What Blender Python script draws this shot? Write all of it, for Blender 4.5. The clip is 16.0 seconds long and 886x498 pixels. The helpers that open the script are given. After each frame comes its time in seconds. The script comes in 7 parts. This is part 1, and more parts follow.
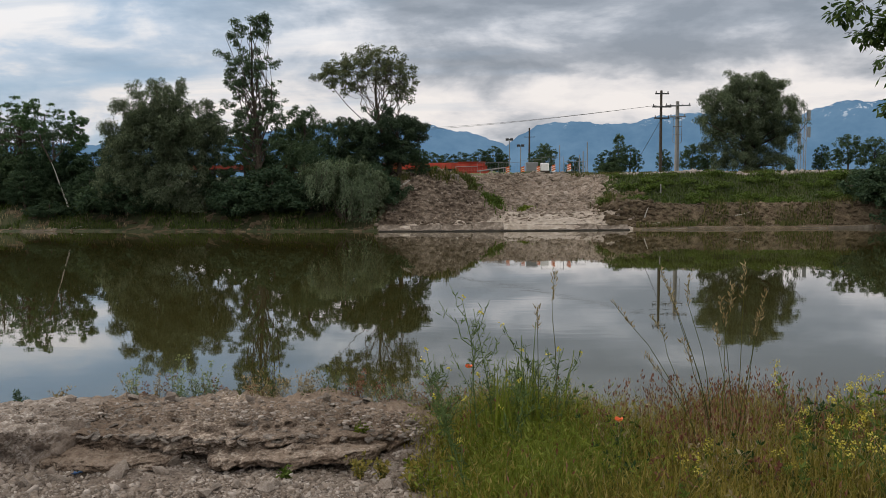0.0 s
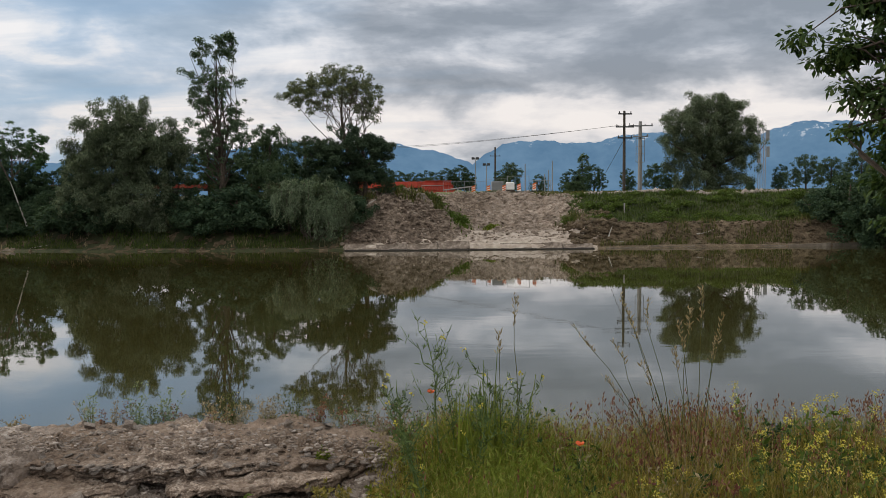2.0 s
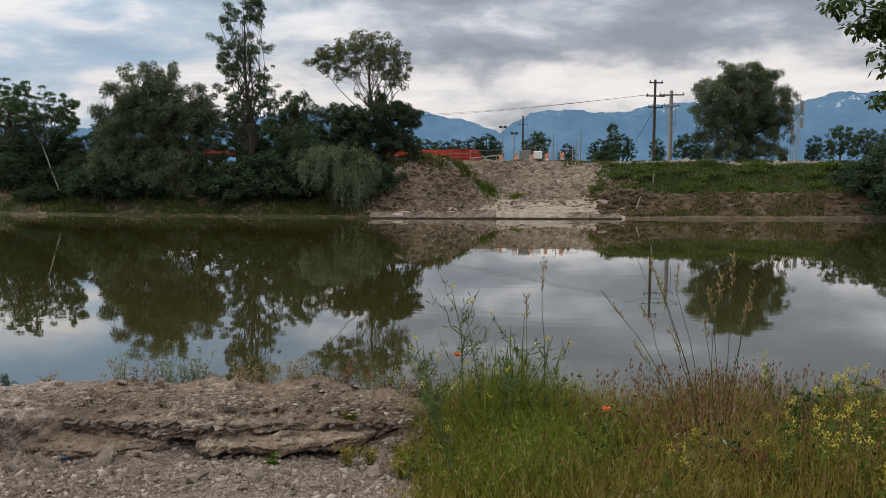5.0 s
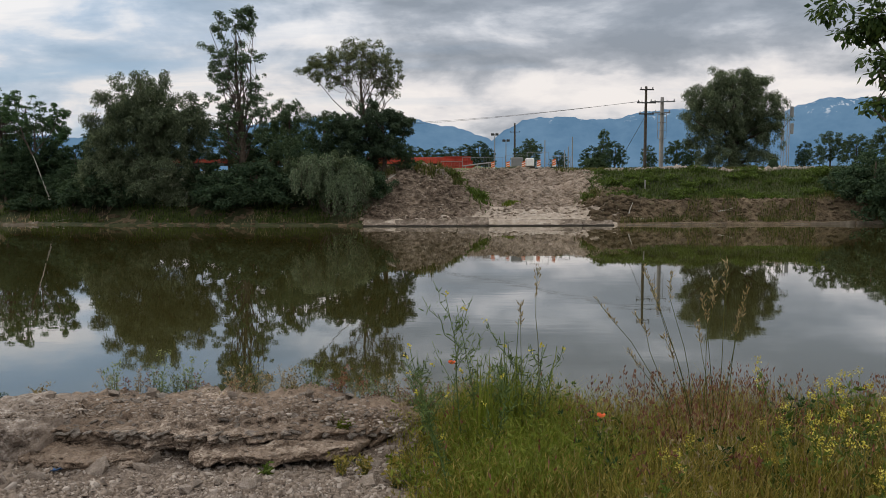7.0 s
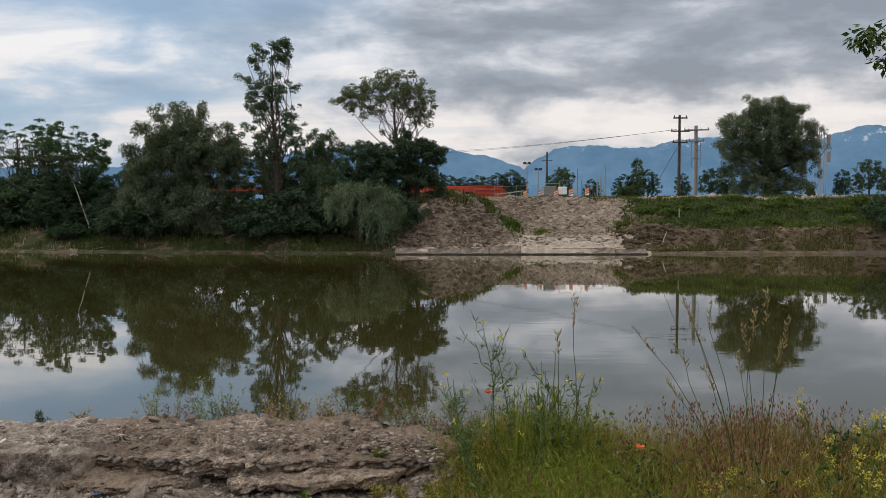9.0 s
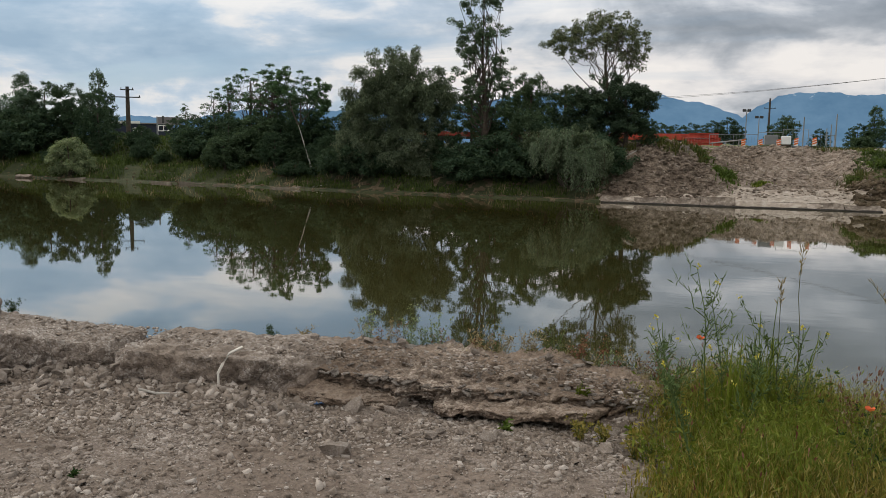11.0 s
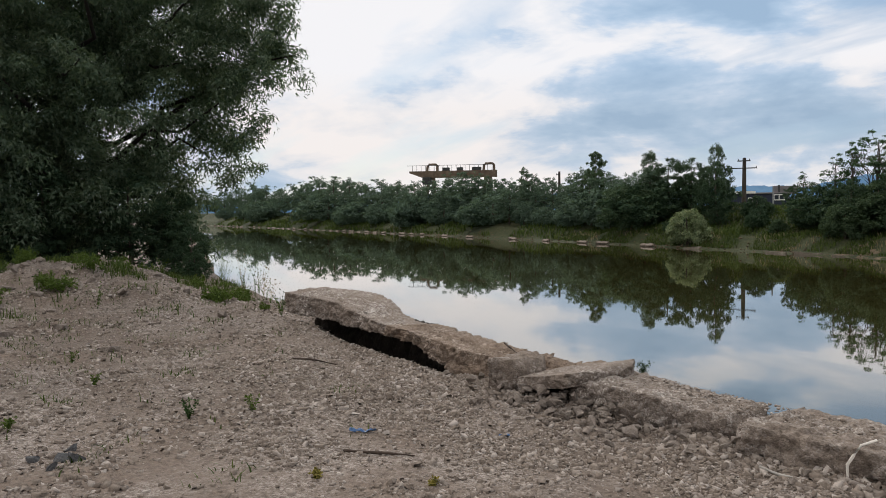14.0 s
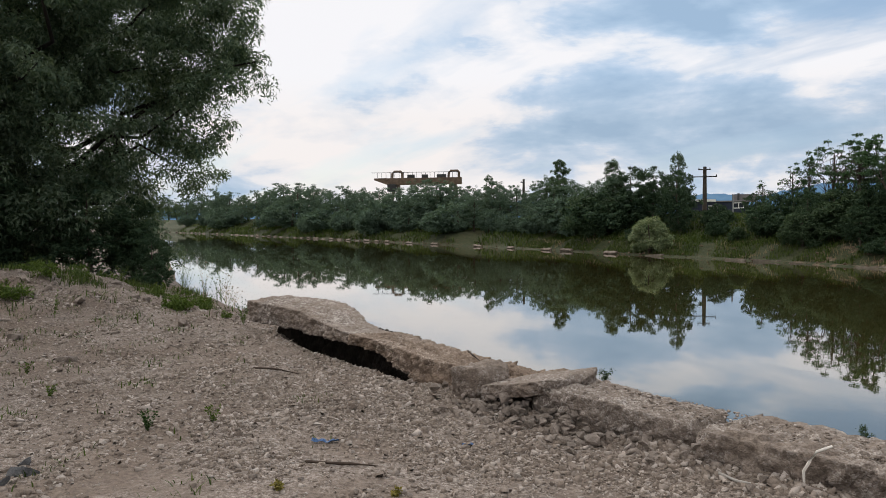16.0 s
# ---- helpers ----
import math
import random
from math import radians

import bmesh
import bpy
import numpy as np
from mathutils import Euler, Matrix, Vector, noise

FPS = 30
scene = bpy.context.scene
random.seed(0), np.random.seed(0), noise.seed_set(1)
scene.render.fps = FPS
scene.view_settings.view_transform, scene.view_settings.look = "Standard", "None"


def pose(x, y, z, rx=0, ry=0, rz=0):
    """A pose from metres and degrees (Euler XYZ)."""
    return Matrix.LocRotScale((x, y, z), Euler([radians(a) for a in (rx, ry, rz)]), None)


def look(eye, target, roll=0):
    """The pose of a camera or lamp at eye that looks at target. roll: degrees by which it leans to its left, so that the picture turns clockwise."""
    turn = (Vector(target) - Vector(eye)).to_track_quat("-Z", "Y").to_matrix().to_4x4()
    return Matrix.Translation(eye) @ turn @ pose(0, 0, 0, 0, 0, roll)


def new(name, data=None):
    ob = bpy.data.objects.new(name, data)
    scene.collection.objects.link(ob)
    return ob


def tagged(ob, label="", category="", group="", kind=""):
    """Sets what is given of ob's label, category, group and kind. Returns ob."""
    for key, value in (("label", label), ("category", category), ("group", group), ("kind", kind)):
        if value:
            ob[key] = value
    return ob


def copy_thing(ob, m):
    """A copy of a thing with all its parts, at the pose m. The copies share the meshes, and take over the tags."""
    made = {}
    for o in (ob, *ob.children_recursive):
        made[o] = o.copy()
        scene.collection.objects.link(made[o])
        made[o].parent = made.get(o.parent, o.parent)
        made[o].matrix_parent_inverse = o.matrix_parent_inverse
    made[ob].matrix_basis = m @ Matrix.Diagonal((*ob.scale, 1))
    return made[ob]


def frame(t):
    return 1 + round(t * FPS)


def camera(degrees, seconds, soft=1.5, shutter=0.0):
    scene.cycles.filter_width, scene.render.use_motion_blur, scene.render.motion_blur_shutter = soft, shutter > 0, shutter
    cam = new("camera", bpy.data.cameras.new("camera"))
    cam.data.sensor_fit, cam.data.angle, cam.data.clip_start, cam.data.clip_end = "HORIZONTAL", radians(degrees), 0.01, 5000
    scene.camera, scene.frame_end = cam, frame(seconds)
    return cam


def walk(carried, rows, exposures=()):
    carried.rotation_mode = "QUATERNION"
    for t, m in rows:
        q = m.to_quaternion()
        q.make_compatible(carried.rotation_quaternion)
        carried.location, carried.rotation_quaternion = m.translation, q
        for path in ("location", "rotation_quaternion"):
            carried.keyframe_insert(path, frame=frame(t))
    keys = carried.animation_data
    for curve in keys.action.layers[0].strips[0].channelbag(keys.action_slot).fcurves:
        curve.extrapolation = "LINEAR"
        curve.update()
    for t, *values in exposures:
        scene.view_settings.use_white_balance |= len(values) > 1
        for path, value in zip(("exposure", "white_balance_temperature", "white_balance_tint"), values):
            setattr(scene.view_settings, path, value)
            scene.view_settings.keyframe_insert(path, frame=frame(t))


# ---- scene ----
cam = camera(57.11, 16.0, soft=0.7)
PATH = [
    (0, 0.047, 0.029, 2.903, 84.87, 0.56, 1.54),
    (0.5, 0.030, 0.018, 2.904, 84.83, 0.48, 4.24),
    (1, 0.033, 0.016, 2.909, 85.87, 0.16, 3.81),
    (1.5, 0.051, 0.026, 2.904, 86.27, 0.25, 2.53),
    (2, 0.077, 0.022, 2.945, 86.13, 0.55, -0.81),
    (2.5, 0.068, 0.019, 2.959, 86.54, 1.22, -1.61),
    (3, 0.052, 0.027, 2.955, 86.54, 0.51, 0.59),
    (3.5, 0.054, 0.020, 2.915, 86.04, 0.42, 2.34),
    (4, 0.053, 0.029, 2.903, 83.93, 0.37, 2.00),
    (4.5, 0.054, 0.033, 2.902, 83.62, 0.37, 1.77),
    (5, 0.062, 0.035, 2.909, 83.96, -0.03, 1.07),
    (5.2, 0.071, 0.046, 2.909, 84.53, -0.18, 0.49),
    (7.5, 0.056, 0.035, 2.910, 84.48, 0.33, 0.55),
    (8, 0.057, 0.027, 2.912, 85.18, 0.16, 0.56),
    (8.5, 0.048, 0.025, 2.910, 85.84, 0.18, 0.93),
    (9, 0.026, 0.018, 2.915, 86.49, 0.29, 2.76),
    (9.2, 0.017, 0.026, 2.904, 86.11, 0.56, 5.37),
    (11.3, -0.040, 0.017, 2.843, 82.65, -0.45, 19.79),
    (11.5, -0.050, 0.010, 2.853, 83.13, 0.05, 22.66),
    (12, -0.068, -0.008, 2.862, 84.54, 1.09, 34.97),
    (12.5, -0.084, -0.019, 2.866, 85.36, 1.27, 41.56),
    (13, -0.105, -0.036, 2.875, 85.57, 0.93, 48.48),
    (13.5, -0.105, -0.062, 2.883, 86.14, 0.65, 54.55),
    (14, -0.093, -0.074, 2.885, 87.38, 0.45, 58.16),
    (14.5, -0.089, -0.080, 2.888, 88.21, 0.34, 59.41),
    (15, -0.088, -0.077, 2.899, 88.68, 0.56, 59.66),
    (15.5, -0.089, -0.072, 2.905, 88.31, 0.64, 58.80),
    (16, -0.091, -0.060, 2.899, 87.86, 0.32, 55.70),
]
walk(cam, [(t, pose(x, y, z, rx, ry, rz)) for t, x, y, z, rx, ry, rz in PATH],
     [(0, -0.03, 6600, 10), (9.2, -0.03, 6600, 10), (11.4, -0.04, 6560, 8), (12.4, -0.02, 6260, 9), (13.2, -0.02, 6320, 10), (14.2, 0.02, 6520, 11), (16, 0.04, 6480, 11)])

# ---- sky, sun ----
SUN_AZ, SUN_EL = 66.0, 24.0          # degrees to the left of +y, and above the horizon
SUN_WAY = Vector((-math.sin(radians(SUN_AZ)) * math.cos(radians(SUN_EL)),
                  math.cos(radians(SUN_AZ)) * math.cos(radians(SUN_EL)), math.sin(radians(SUN_EL))))


class Nodes:
    """Short-hand for building a node tree."""

    def __init__(self, tree):
        self.t = tree
        tree.nodes.clear()

    def add(self, kind, **inputs):
        n = self.t.nodes.new(kind)
        for k, v in inputs.items():
            self.put(n, k, v)
        return n

    def put(self, n, key, v):
        s = n.inputs[int(key[1:])] if key[0] == "i" and key[1:].isdigit() else n.inputs[key.replace("_", " ")]
        if isinstance(v, bpy.types.NodeSocket):
            self.t.links.new(v, s)
        elif isinstance(v, tuple) and len(v) == 3 and s.type == "RGBA":
            s.default_value = (*v, 1)
        else:
            s.default_value = v

    def math(self, op, a, b=0.0, clamp=False):
        n = self.add("ShaderNodeMath", i0=a, i1=b)
        n.operation, n.use_clamp = op, clamp
        return n.outputs[0]

    def mix(self, f, a, b, blend="MIX"):
        n = self.t.nodes.new("ShaderNodeMixRGB")
        n.blend_type = blend
        self.put(n, "i0", f), self.put(n, "i1", a), self.put(n, "i2", b)
        return n.outputs[0]

    def ramp(self, f, *stops):
        n = self.add("ShaderNodeValToRGB", i0=f)
        e = n.color_ramp.elements
        while len(e) < len(stops):
            e.new(0.5)
        for el, (p, c) in zip(e, stops):
            el.position = p
            el.color = (*c, 1) if isinstance(c, tuple) else (c, c, c, 1)
        return n.outputs[0]

    def noise(self, vec, scale, detail=4.0, rough=0.55, dist=0.0):
        n = self.add("ShaderNodeTexNoise", Scale=scale, Detail=detail, Roughness=rough, Distortion=dist)
        if vec is not None:
            self.put(n, "Vector", vec)
        return n.outputs["Fac"]

    def vec(self, v, scale=(1, 1, 1), rot=(0, 0, 0), loc=(0, 0, 0)):
        n = self.add("ShaderNodeMapping", Vector=v, Location=loc, Rotation=rot, Scale=scale)
        return n.outputs[0]


CLOUDS = [(-6, 11.5, 24, 3.0, -0.050), (-11, 9.8, 5, 1.3, 0.06), (-5, 4.8, 22, 2.0, 0.18), (-29, 15.5, 9, 6.5, -0.11), (-8, 7.2, 3.5, 0.6, -0.13), (-3, 7.9, 2.6, 0.8, -0.09), (-22, 8.2, 7, 1.2, -0.10), (30, 10.2, 5, 1.8, 0.09), (12, 8.8, 6, 1.2, 0.06),
          (44, 6.3, 13, 1.9, -0.115), (36, 10.0, 7, 1.5, 0.13), (41, 3.0, 10, 1.1, 0.08), (63, 11, 10, 6, 0.12), (44, 13, 6, 1.3, -0.14), (53, 16.5, 7, 1.3, -0.14), (36, 11.6, 7, 0.9, -0.10), (51, 8.6, 8, 0.8, -0.10), (46, 10.8, 8, 1.0, 0.09),
          (58, 4.5, 7, 1.0, -0.06), (24, 10.5, 6, 2.2, 0.10), (15, 5.5, 9, 2.0, 0.07), (-20, 7.5, 8, 1.6, 0.05), (20, 13.5, 9, 2.2, -0.06), (22, 6.0, 8, 2.5, 0.08)]


def make_world():
    w = bpy.data.worlds.new("evening_sky")
    w.use_nodes = True
    scene.world = w
    n = Nodes(w.node_tree)
    d = n.add("ShaderNodeTexCoord").outputs["Generated"]
    sep = n.add("ShaderNodeSeparateXYZ", Vector=d)
    x, y, z = sep.outputs
    zc = n.math("ADD", n.math("MAXIMUM", z, 0.0), 0.17)
    flat = n.add("ShaderNodeCombineXYZ", X=n.math("DIVIDE", x, zc), Y=n.math("DIVIDE", y, zc), Z=0.0).outputs[0]
    big = n.noise(n.vec(flat, (0.75, 1.0, 1), loc=(3.1, 1.7, 0)), 0.85, 6.0, 0.52, 0.3)
    fine = n.noise(n.vec(flat, (1.1, 1.9, 1), rot=(0, 0, 0.05), loc=(7.7, 2.2, 0)), 2.3, 8.0, 0.58, 0.5)
    puffs = n.noise(n.vec(d, (1.0, 1.0, 2.3)), 6.0, 10.0, 0.55, 0.25)
    layers = n.noise(n.vec(d, (1.0, 1.0, 4.6), loc=(2.3, 0.4, 1.1)), 3.6, 8.0, 0.55, 0.2)
    cloud = n.math("ADD", n.math("MULTIPLY", big, 0.14), n.math("MULTIPLY", fine, 0.05))
    cloud = n.math("ADD", cloud, n.math("MULTIPLY", layers, 0.38))
    cloud = n.math("ADD", cloud, n.math("MULTIPLY", puffs, 0.55))
    cloud = n.math("ADD", n.math("MULTIPLY", n.math("SUBTRACT", cloud, 0.56), 2.0), 0.50)
    # brighter towards the hidden sun
    dot = n.add("ShaderNodeVectorMath", i0=d, i1=tuple(SUN_WAY))
    dot.operation = "DOT_PRODUCT"
    near = n.math("MAXIMUM", dot.outputs["Value"], 0.0)
    glow = n.math("ADD", n.math("MULTIPLY", n.math("POWER", near, 14.0), 0.26), n.math("MULTIPLY", n.math("POWER", near, 2.0), 0.03))
    back = n.math("MULTIPLY", n.math("MAXIMUM", n.math("MULTIPLY", y, -1.0), 0.0), 0.16)
    # the cloud masses of the evening: azimuth, elevation, their widths, and how light they are
    warp = n.add("ShaderNodeTexNoise", Vector=n.vec(d, (1, 1, 2.0)), Scale=5.0, Detail=5.0, Roughness=0.6)
    wx_, wy_, _ = n.add("ShaderNodeSeparateXYZ", Vector=warp.outputs["Color"]).outputs
    az = n.math("MULTIPLY", n.math("ARCTAN2", n.math("MULTIPLY", x, -1.0), y), 57.2958)
    az = n.math("ADD", az, n.math("MULTIPLY", n.math("SUBTRACT", wx_, 0.5), 22.0))
    el = n.math("MULTIPLY", n.math("ARCSINE", z), 57.2958)
    el = n.math("ADD", el, n.math("MULTIPLY", n.math("SUBTRACT", wy_, 0.5), 4.5))
    mass = 0.0
    for a0, e0, sa, se, amp in CLOUDS:
        u = n.math("DIVIDE", n.math("SUBTRACT", az, a0), sa)
        v = n.math("DIVIDE", n.math("SUBTRACT", el, e0), se)
        g = n.math("EXPONENT", n.math("MULTIPLY", n.math("ADD", n.math("MULTIPLY", u, u), n.math("MULTIPLY", v, v)), -1.0))
        mass = n.math("ADD", mass, n.math("MULTIPLY", g, amp))
    strip = n.ramp(z, (0.0, 0.7), (0.07, 1.0), (0.12, 0.8), (0.17, 0.0))
    bright = n.math("ADD", n.math("ADD", cloud, glow), n.math("ADD", mass, back))
    tone = n.ramp(bright, (0.32, (0.290, 0.335, 0.398)), (0.45, (0.392, 0.438, 0.508)), (0.55, (0.585, 0.622, 0.688)),
                  (0.63, (0.77, 0.785, 0.83)), (0.74, (0.90, 0.90, 0.92)))
    # thinner, bluer cloud towards the sun
    blue = n.ramp(bright, (0.34, (0.345, 0.490, 0.665)), (0.46, (0.425, 0.570, 0.740)), (0.55, (0.545, 0.665, 0.815)), (0.63, (0.78, 0.82, 0.88)), (0.74, (0.90, 0.90, 0.92)))
    tone = n.mix(n.ramp(near, (0.50, 0.0), (0.80, 1.0)), tone, blue)
    warm = n.mix(n.math("MULTIPLY", strip, 0.8), tone, (1.0, 0.94, 0.885), "MULTIPLY")
    sky = n.add("ShaderNodeTexSky")
    sky.sky_type, sky.sun_disc = "NISHITA", False
    sky.sun_elevation, sky.sun_rotation = radians(SUN_EL), radians(-SUN_AZ)
    clear = n.add("ShaderNodeMixRGB", i0=1.0, i1=sky.outputs[0], i2=(0.05, 0.055, 0.06))
    clear.blend_type = "MULTIPLY"
    gaps = n.math("MULTIPLY", n.ramp(n.noise(n.vec(flat, (0.5, 1.6, 1), loc=(1.0, 9.0, 0)), 1.1, 5.0), (0.52, 0.0), (0.66, 1.0)), n.ramp(near, (0.45, 0.28), (0.80, 0.85)))
    colour = n.mix(gaps, warm, n.mix(0.6, clear.outputs[0], (0.38, 0.56, 0.80)))
    # an overcast sky is lightest overhead
    over = n.ramp(z, (0.0, 0.0), (0.30, 0.0), (0.75, 1.0))
    colour = n.mix(1.0, colour, n.ramp(over, (0.0, 0.4), (1.0, 1.0)), "MULTIPLY")
    colour = n.mix(1.0, colour, n.mix(over, (2.5, 2.5, 2.5), (2.55, 2.32, 2.02)), "MULTIPLY")
    bg = n.add("ShaderNodeBackground", Color=colour, Strength=1.0)
    out = n.add("ShaderNodeOutputWorld")
    w.node_tree.links.new(bg.outputs[0], out.inputs[0])


make_world()
sun = bpy.data.lights.new("sun", "SUN")
sun.energy, sun.angle, sun.color = 1.5, radians(20), (1.0, 0.90, 0.80)
new("sun", sun).matrix_world = look(SUN_WAY * 100, (0, 0, 0))


# ---- materials ----
def material(name):
    m = bpy.data.materials.new(name)
    m.use_nodes = True
    return m, Nodes(m.node_tree)


def surface(name, lo, mid, hi, scale=4.0, rough=0.9, bump=0.4, bump_scale=None, big=0.4, spots=None, metal=0.0, depth=0.03):
    """A rough matt surface: fine grain and broad stains in three tones, with relief."""
    m, n = material(name)
    p = n.add("ShaderNodeTexCoord").outputs["Object"]
    fine = n.noise(p, scale, 8.0, 0.62, 0.2)
    broad = n.noise(p, scale * 0.09, 4.0, 0.6)
    f = n.math("ADD", n.math("MULTIPLY", fine, 1 - big), n.math("MULTIPLY", broad, big))
    col = n.ramp(f, (0.34, lo), (0.5, mid), (0.66, hi))
    rnd = n.add("ShaderNodeObjectInfo").outputs["Random"]
    col = n.mix(1.0, col, n.ramp(rnd, (0.0, 0.82), (1.0, 1.15)), "MULTIPLY")
    if spots:
        s = n.ramp(n.noise(p, scale * 2.7, 5.0), (0.60, 0.0), (0.68, 1.0))
        col = n.mix(n.math("MULTIPLY", s, 0.7), col, spots)
    h = n.noise(p, bump_scale or scale * 3, 8.0, 0.65)
    b = n.add("ShaderNodeBump", Strength=bump, Distance=depth, Height=h)
    bsdf = n.add("ShaderNodeBsdfPrincipled", Base_Color=col, Roughness=rough, Metallic=metal, Normal=b.outputs[0])
    n.put(bsdf, "Specular_IOR_Level", 0.25)
    out = n.add("ShaderNodeOutputMaterial", Surface=bsdf.outputs[0])
    return m


def foliage(name, a, b, c, translucent=0.28, rough=0.7):
    """Leaves or blades: each piece takes its own tone between three."""
    m, n = material(name)
    rnd = n.add("ShaderNodeNewGeometry").outputs["Random Per Island"]
    p = n.add("ShaderNodeTexCoord").outputs["Object"]
    f = n.math("ADD", n.math("MULTIPLY", rnd, 0.6), n.math("MULTIPLY", n.noise(p, 0.9, 3.0), 0.4))
    col = n.ramp(f, (0.2, a), (0.5, b), (0.8, c))
    bsdf = n.add("ShaderNodeBsdfPrincipled", Base_Color=col, Roughness=rough)
    n.put(bsdf, "Specular_IOR_Level", 0.18)
    tr = n.add("ShaderNodeBsdfTranslucent", Color=n.mix(1.0, col, (1.0, 1.0, 0.6), "MULTIPLY"))
    mix = n.add("ShaderNodeMixShader", i0=translucent, i1=bsdf.outputs[0], i2=tr.outputs[0])
    n.add("ShaderNodeOutputMaterial", Surface=mix.outputs[0])
    return m


def gravel_material(name="gravel", tint=(1.0, 1.0, 1.0), size=1.0, relief=0.55):
    """Sand and small stones set in it."""
    m, n = material(name)
    p = n.add("ShaderNodeTexCoord").outputs["Object"]
    v1 = n.add("ShaderNodeTexVoronoi", Vector=p, Scale=34.0 / size)
    v2 = n.add("ShaderNodeTexVoronoi", Vector=p, Scale=95.0 / size)
    cell = n.add("ShaderNodeSeparateColor", Color=v1.outputs["Color"]).outputs[0]
    cell2 = n.add("ShaderNodeSeparateColor", Color=v2.outputs["Color"]).outputs[1]
    tone = n.math("ADD", n.math("MULTIPLY", cell, 0.45), n.math("MULTIPLY", cell2, 0.55))
    peb = n.ramp(tone, (0.1, (0.090, 0.070, 0.057)), (0.5, (0.175, 0.142, 0.119)), (0.95, (0.37, 0.328, 0.292)))
    sand = n.ramp(n.noise(p, 22.0, 8.0, 0.7), (0.35, (0.098, 0.073, 0.057)), (0.65, (0.190, 0.150, 0.121)))
    where = n.ramp(n.noise(p, 1.1, 5.0, 0.65), (0.42, 0.0), (0.60, 1.0))
    col = n.mix(where, sand, peb)
    damp = n.ramp(n.noise(p, 0.35, 3.0), (0.35, 0.82), (0.65, 1.12))
    col = n.mix(1.0, n.mix(1.0, col, damp, "MULTIPLY"), tint, "MULTIPLY")
    h = n.math("ADD", n.math("MULTIPLY", v1.outputs["Distance"], -0.7), n.math("MULTIPLY", v2.outputs["Distance"], -0.35))
    h = n.math("ADD", h, n.math("MULTIPLY", n.noise(p, 60.0, 6.0), 0.5))
    b = n.add("ShaderNodeBump", Strength=relief, Distance=0.025, Height=h)
    bsdf = n.add("ShaderNodeBsdfPrincipled", Base_Color=col, Roughness=0.93, Normal=b.outputs[0])
    n.put(bsdf, "Specular_IOR_Level", 0.2)
    n.add("ShaderNodeOutputMaterial", Surface=bsdf.outputs[0])
    return m


def water_material():
    m, n = material("canal_water")
    p = n.add("ShaderNodeTexCoord").outputs["Object"]
    calm = n.ramp(n.noise(n.vec(p, (0.03, 0.09, 1)), 1.0, 3.0), (0.42, 0.15), (0.70, 1.0))
    rip = n.noise(n.vec(p, (0.55, 1.5, 1)), 1.0, 4.0, 0.5)
    fine = n.noise(n.vec(p, (2.5, 6.0, 1)), 1.0, 3.0, 0.5)
    h = n.math("MULTIPLY", n.math("ADD", rip, n.math("MULTIPLY", fine, 0.09)), calm)
    b = n.add("ShaderNodeBump", Strength=0.14, Distance=0.02, Height=h)
    bsdf = n.add("ShaderNodeBsdfPrincipled", Base_Color=(0.038, 0.034, 0.010), Roughness=0.02, IOR=1.34, Normal=b.outputs[0])
    n.put(bsdf, "Coat_Weight", 0.7), n.put(bsdf, "Coat_Roughness", 0.02), n.put(bsdf, "Coat_IOR", 1.5), n.put(bsdf, "Coat_Normal", b.outputs[0])
    n.add("ShaderNodeOutputMaterial", Surface=bsdf.outputs[0])
    return m


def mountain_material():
    """Hills many kilometres off, the blue evening air put into their colour: a plain far backdrop."""
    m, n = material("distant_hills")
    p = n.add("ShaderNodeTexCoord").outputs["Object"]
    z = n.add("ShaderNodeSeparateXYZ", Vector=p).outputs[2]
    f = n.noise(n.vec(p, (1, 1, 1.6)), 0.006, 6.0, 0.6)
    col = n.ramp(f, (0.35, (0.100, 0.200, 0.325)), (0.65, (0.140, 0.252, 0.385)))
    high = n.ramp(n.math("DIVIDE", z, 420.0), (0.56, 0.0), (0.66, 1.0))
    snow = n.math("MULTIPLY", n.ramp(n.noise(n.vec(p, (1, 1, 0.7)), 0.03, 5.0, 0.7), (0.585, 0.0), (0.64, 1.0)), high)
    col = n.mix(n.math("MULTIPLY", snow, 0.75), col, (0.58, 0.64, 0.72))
    # the backdrop glows evenly with its haze colour and takes no light
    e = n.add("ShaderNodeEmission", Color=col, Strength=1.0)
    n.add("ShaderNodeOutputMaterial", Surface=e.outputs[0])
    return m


def plain(name, colour, rough=0.6, metal=0.0, vary=0.12):
    lo, hi = tuple(c * (1 - vary) for c in colour), tuple(min(1, c * (1 + vary)) for c in colour)
    return surface(name, lo, colour, hi, 3.0, rough, 0.1, 20.0, 0.5, None, metal, 0.01)


M_GRAVEL = gravel_material()
M_WATER = water_material()
M_HILLS = mountain_material()
M_TURF = surface("turf_soil", (0.055, 0.052, 0.018), (0.095, 0.088, 0.030), (0.16, 0.13, 0.06), 6, bump=0.6)
M_BANK = surface("bank_grass", (0.018, 0.026, 0.010), (0.036, 0.043, 0.016), (0.066, 0.060, 0.029), 2.5, bump=0.8, depth=0.12)
M_FIELD = surface("field_grass", (0.06, 0.08, 0.028), (0.10, 0.12, 0.045), (0.18, 0.165, 0.09), 1.2, bump=0.5, depth=0.1)
M_FACE = surface("cut_soil", (0.060, 0.044, 0.032), (0.148, 0.113, 0.085), (0.30, 0.24, 0.19), 3.2, bump=1.0, depth=0.25, bump_scale=5.0, big=0.25)
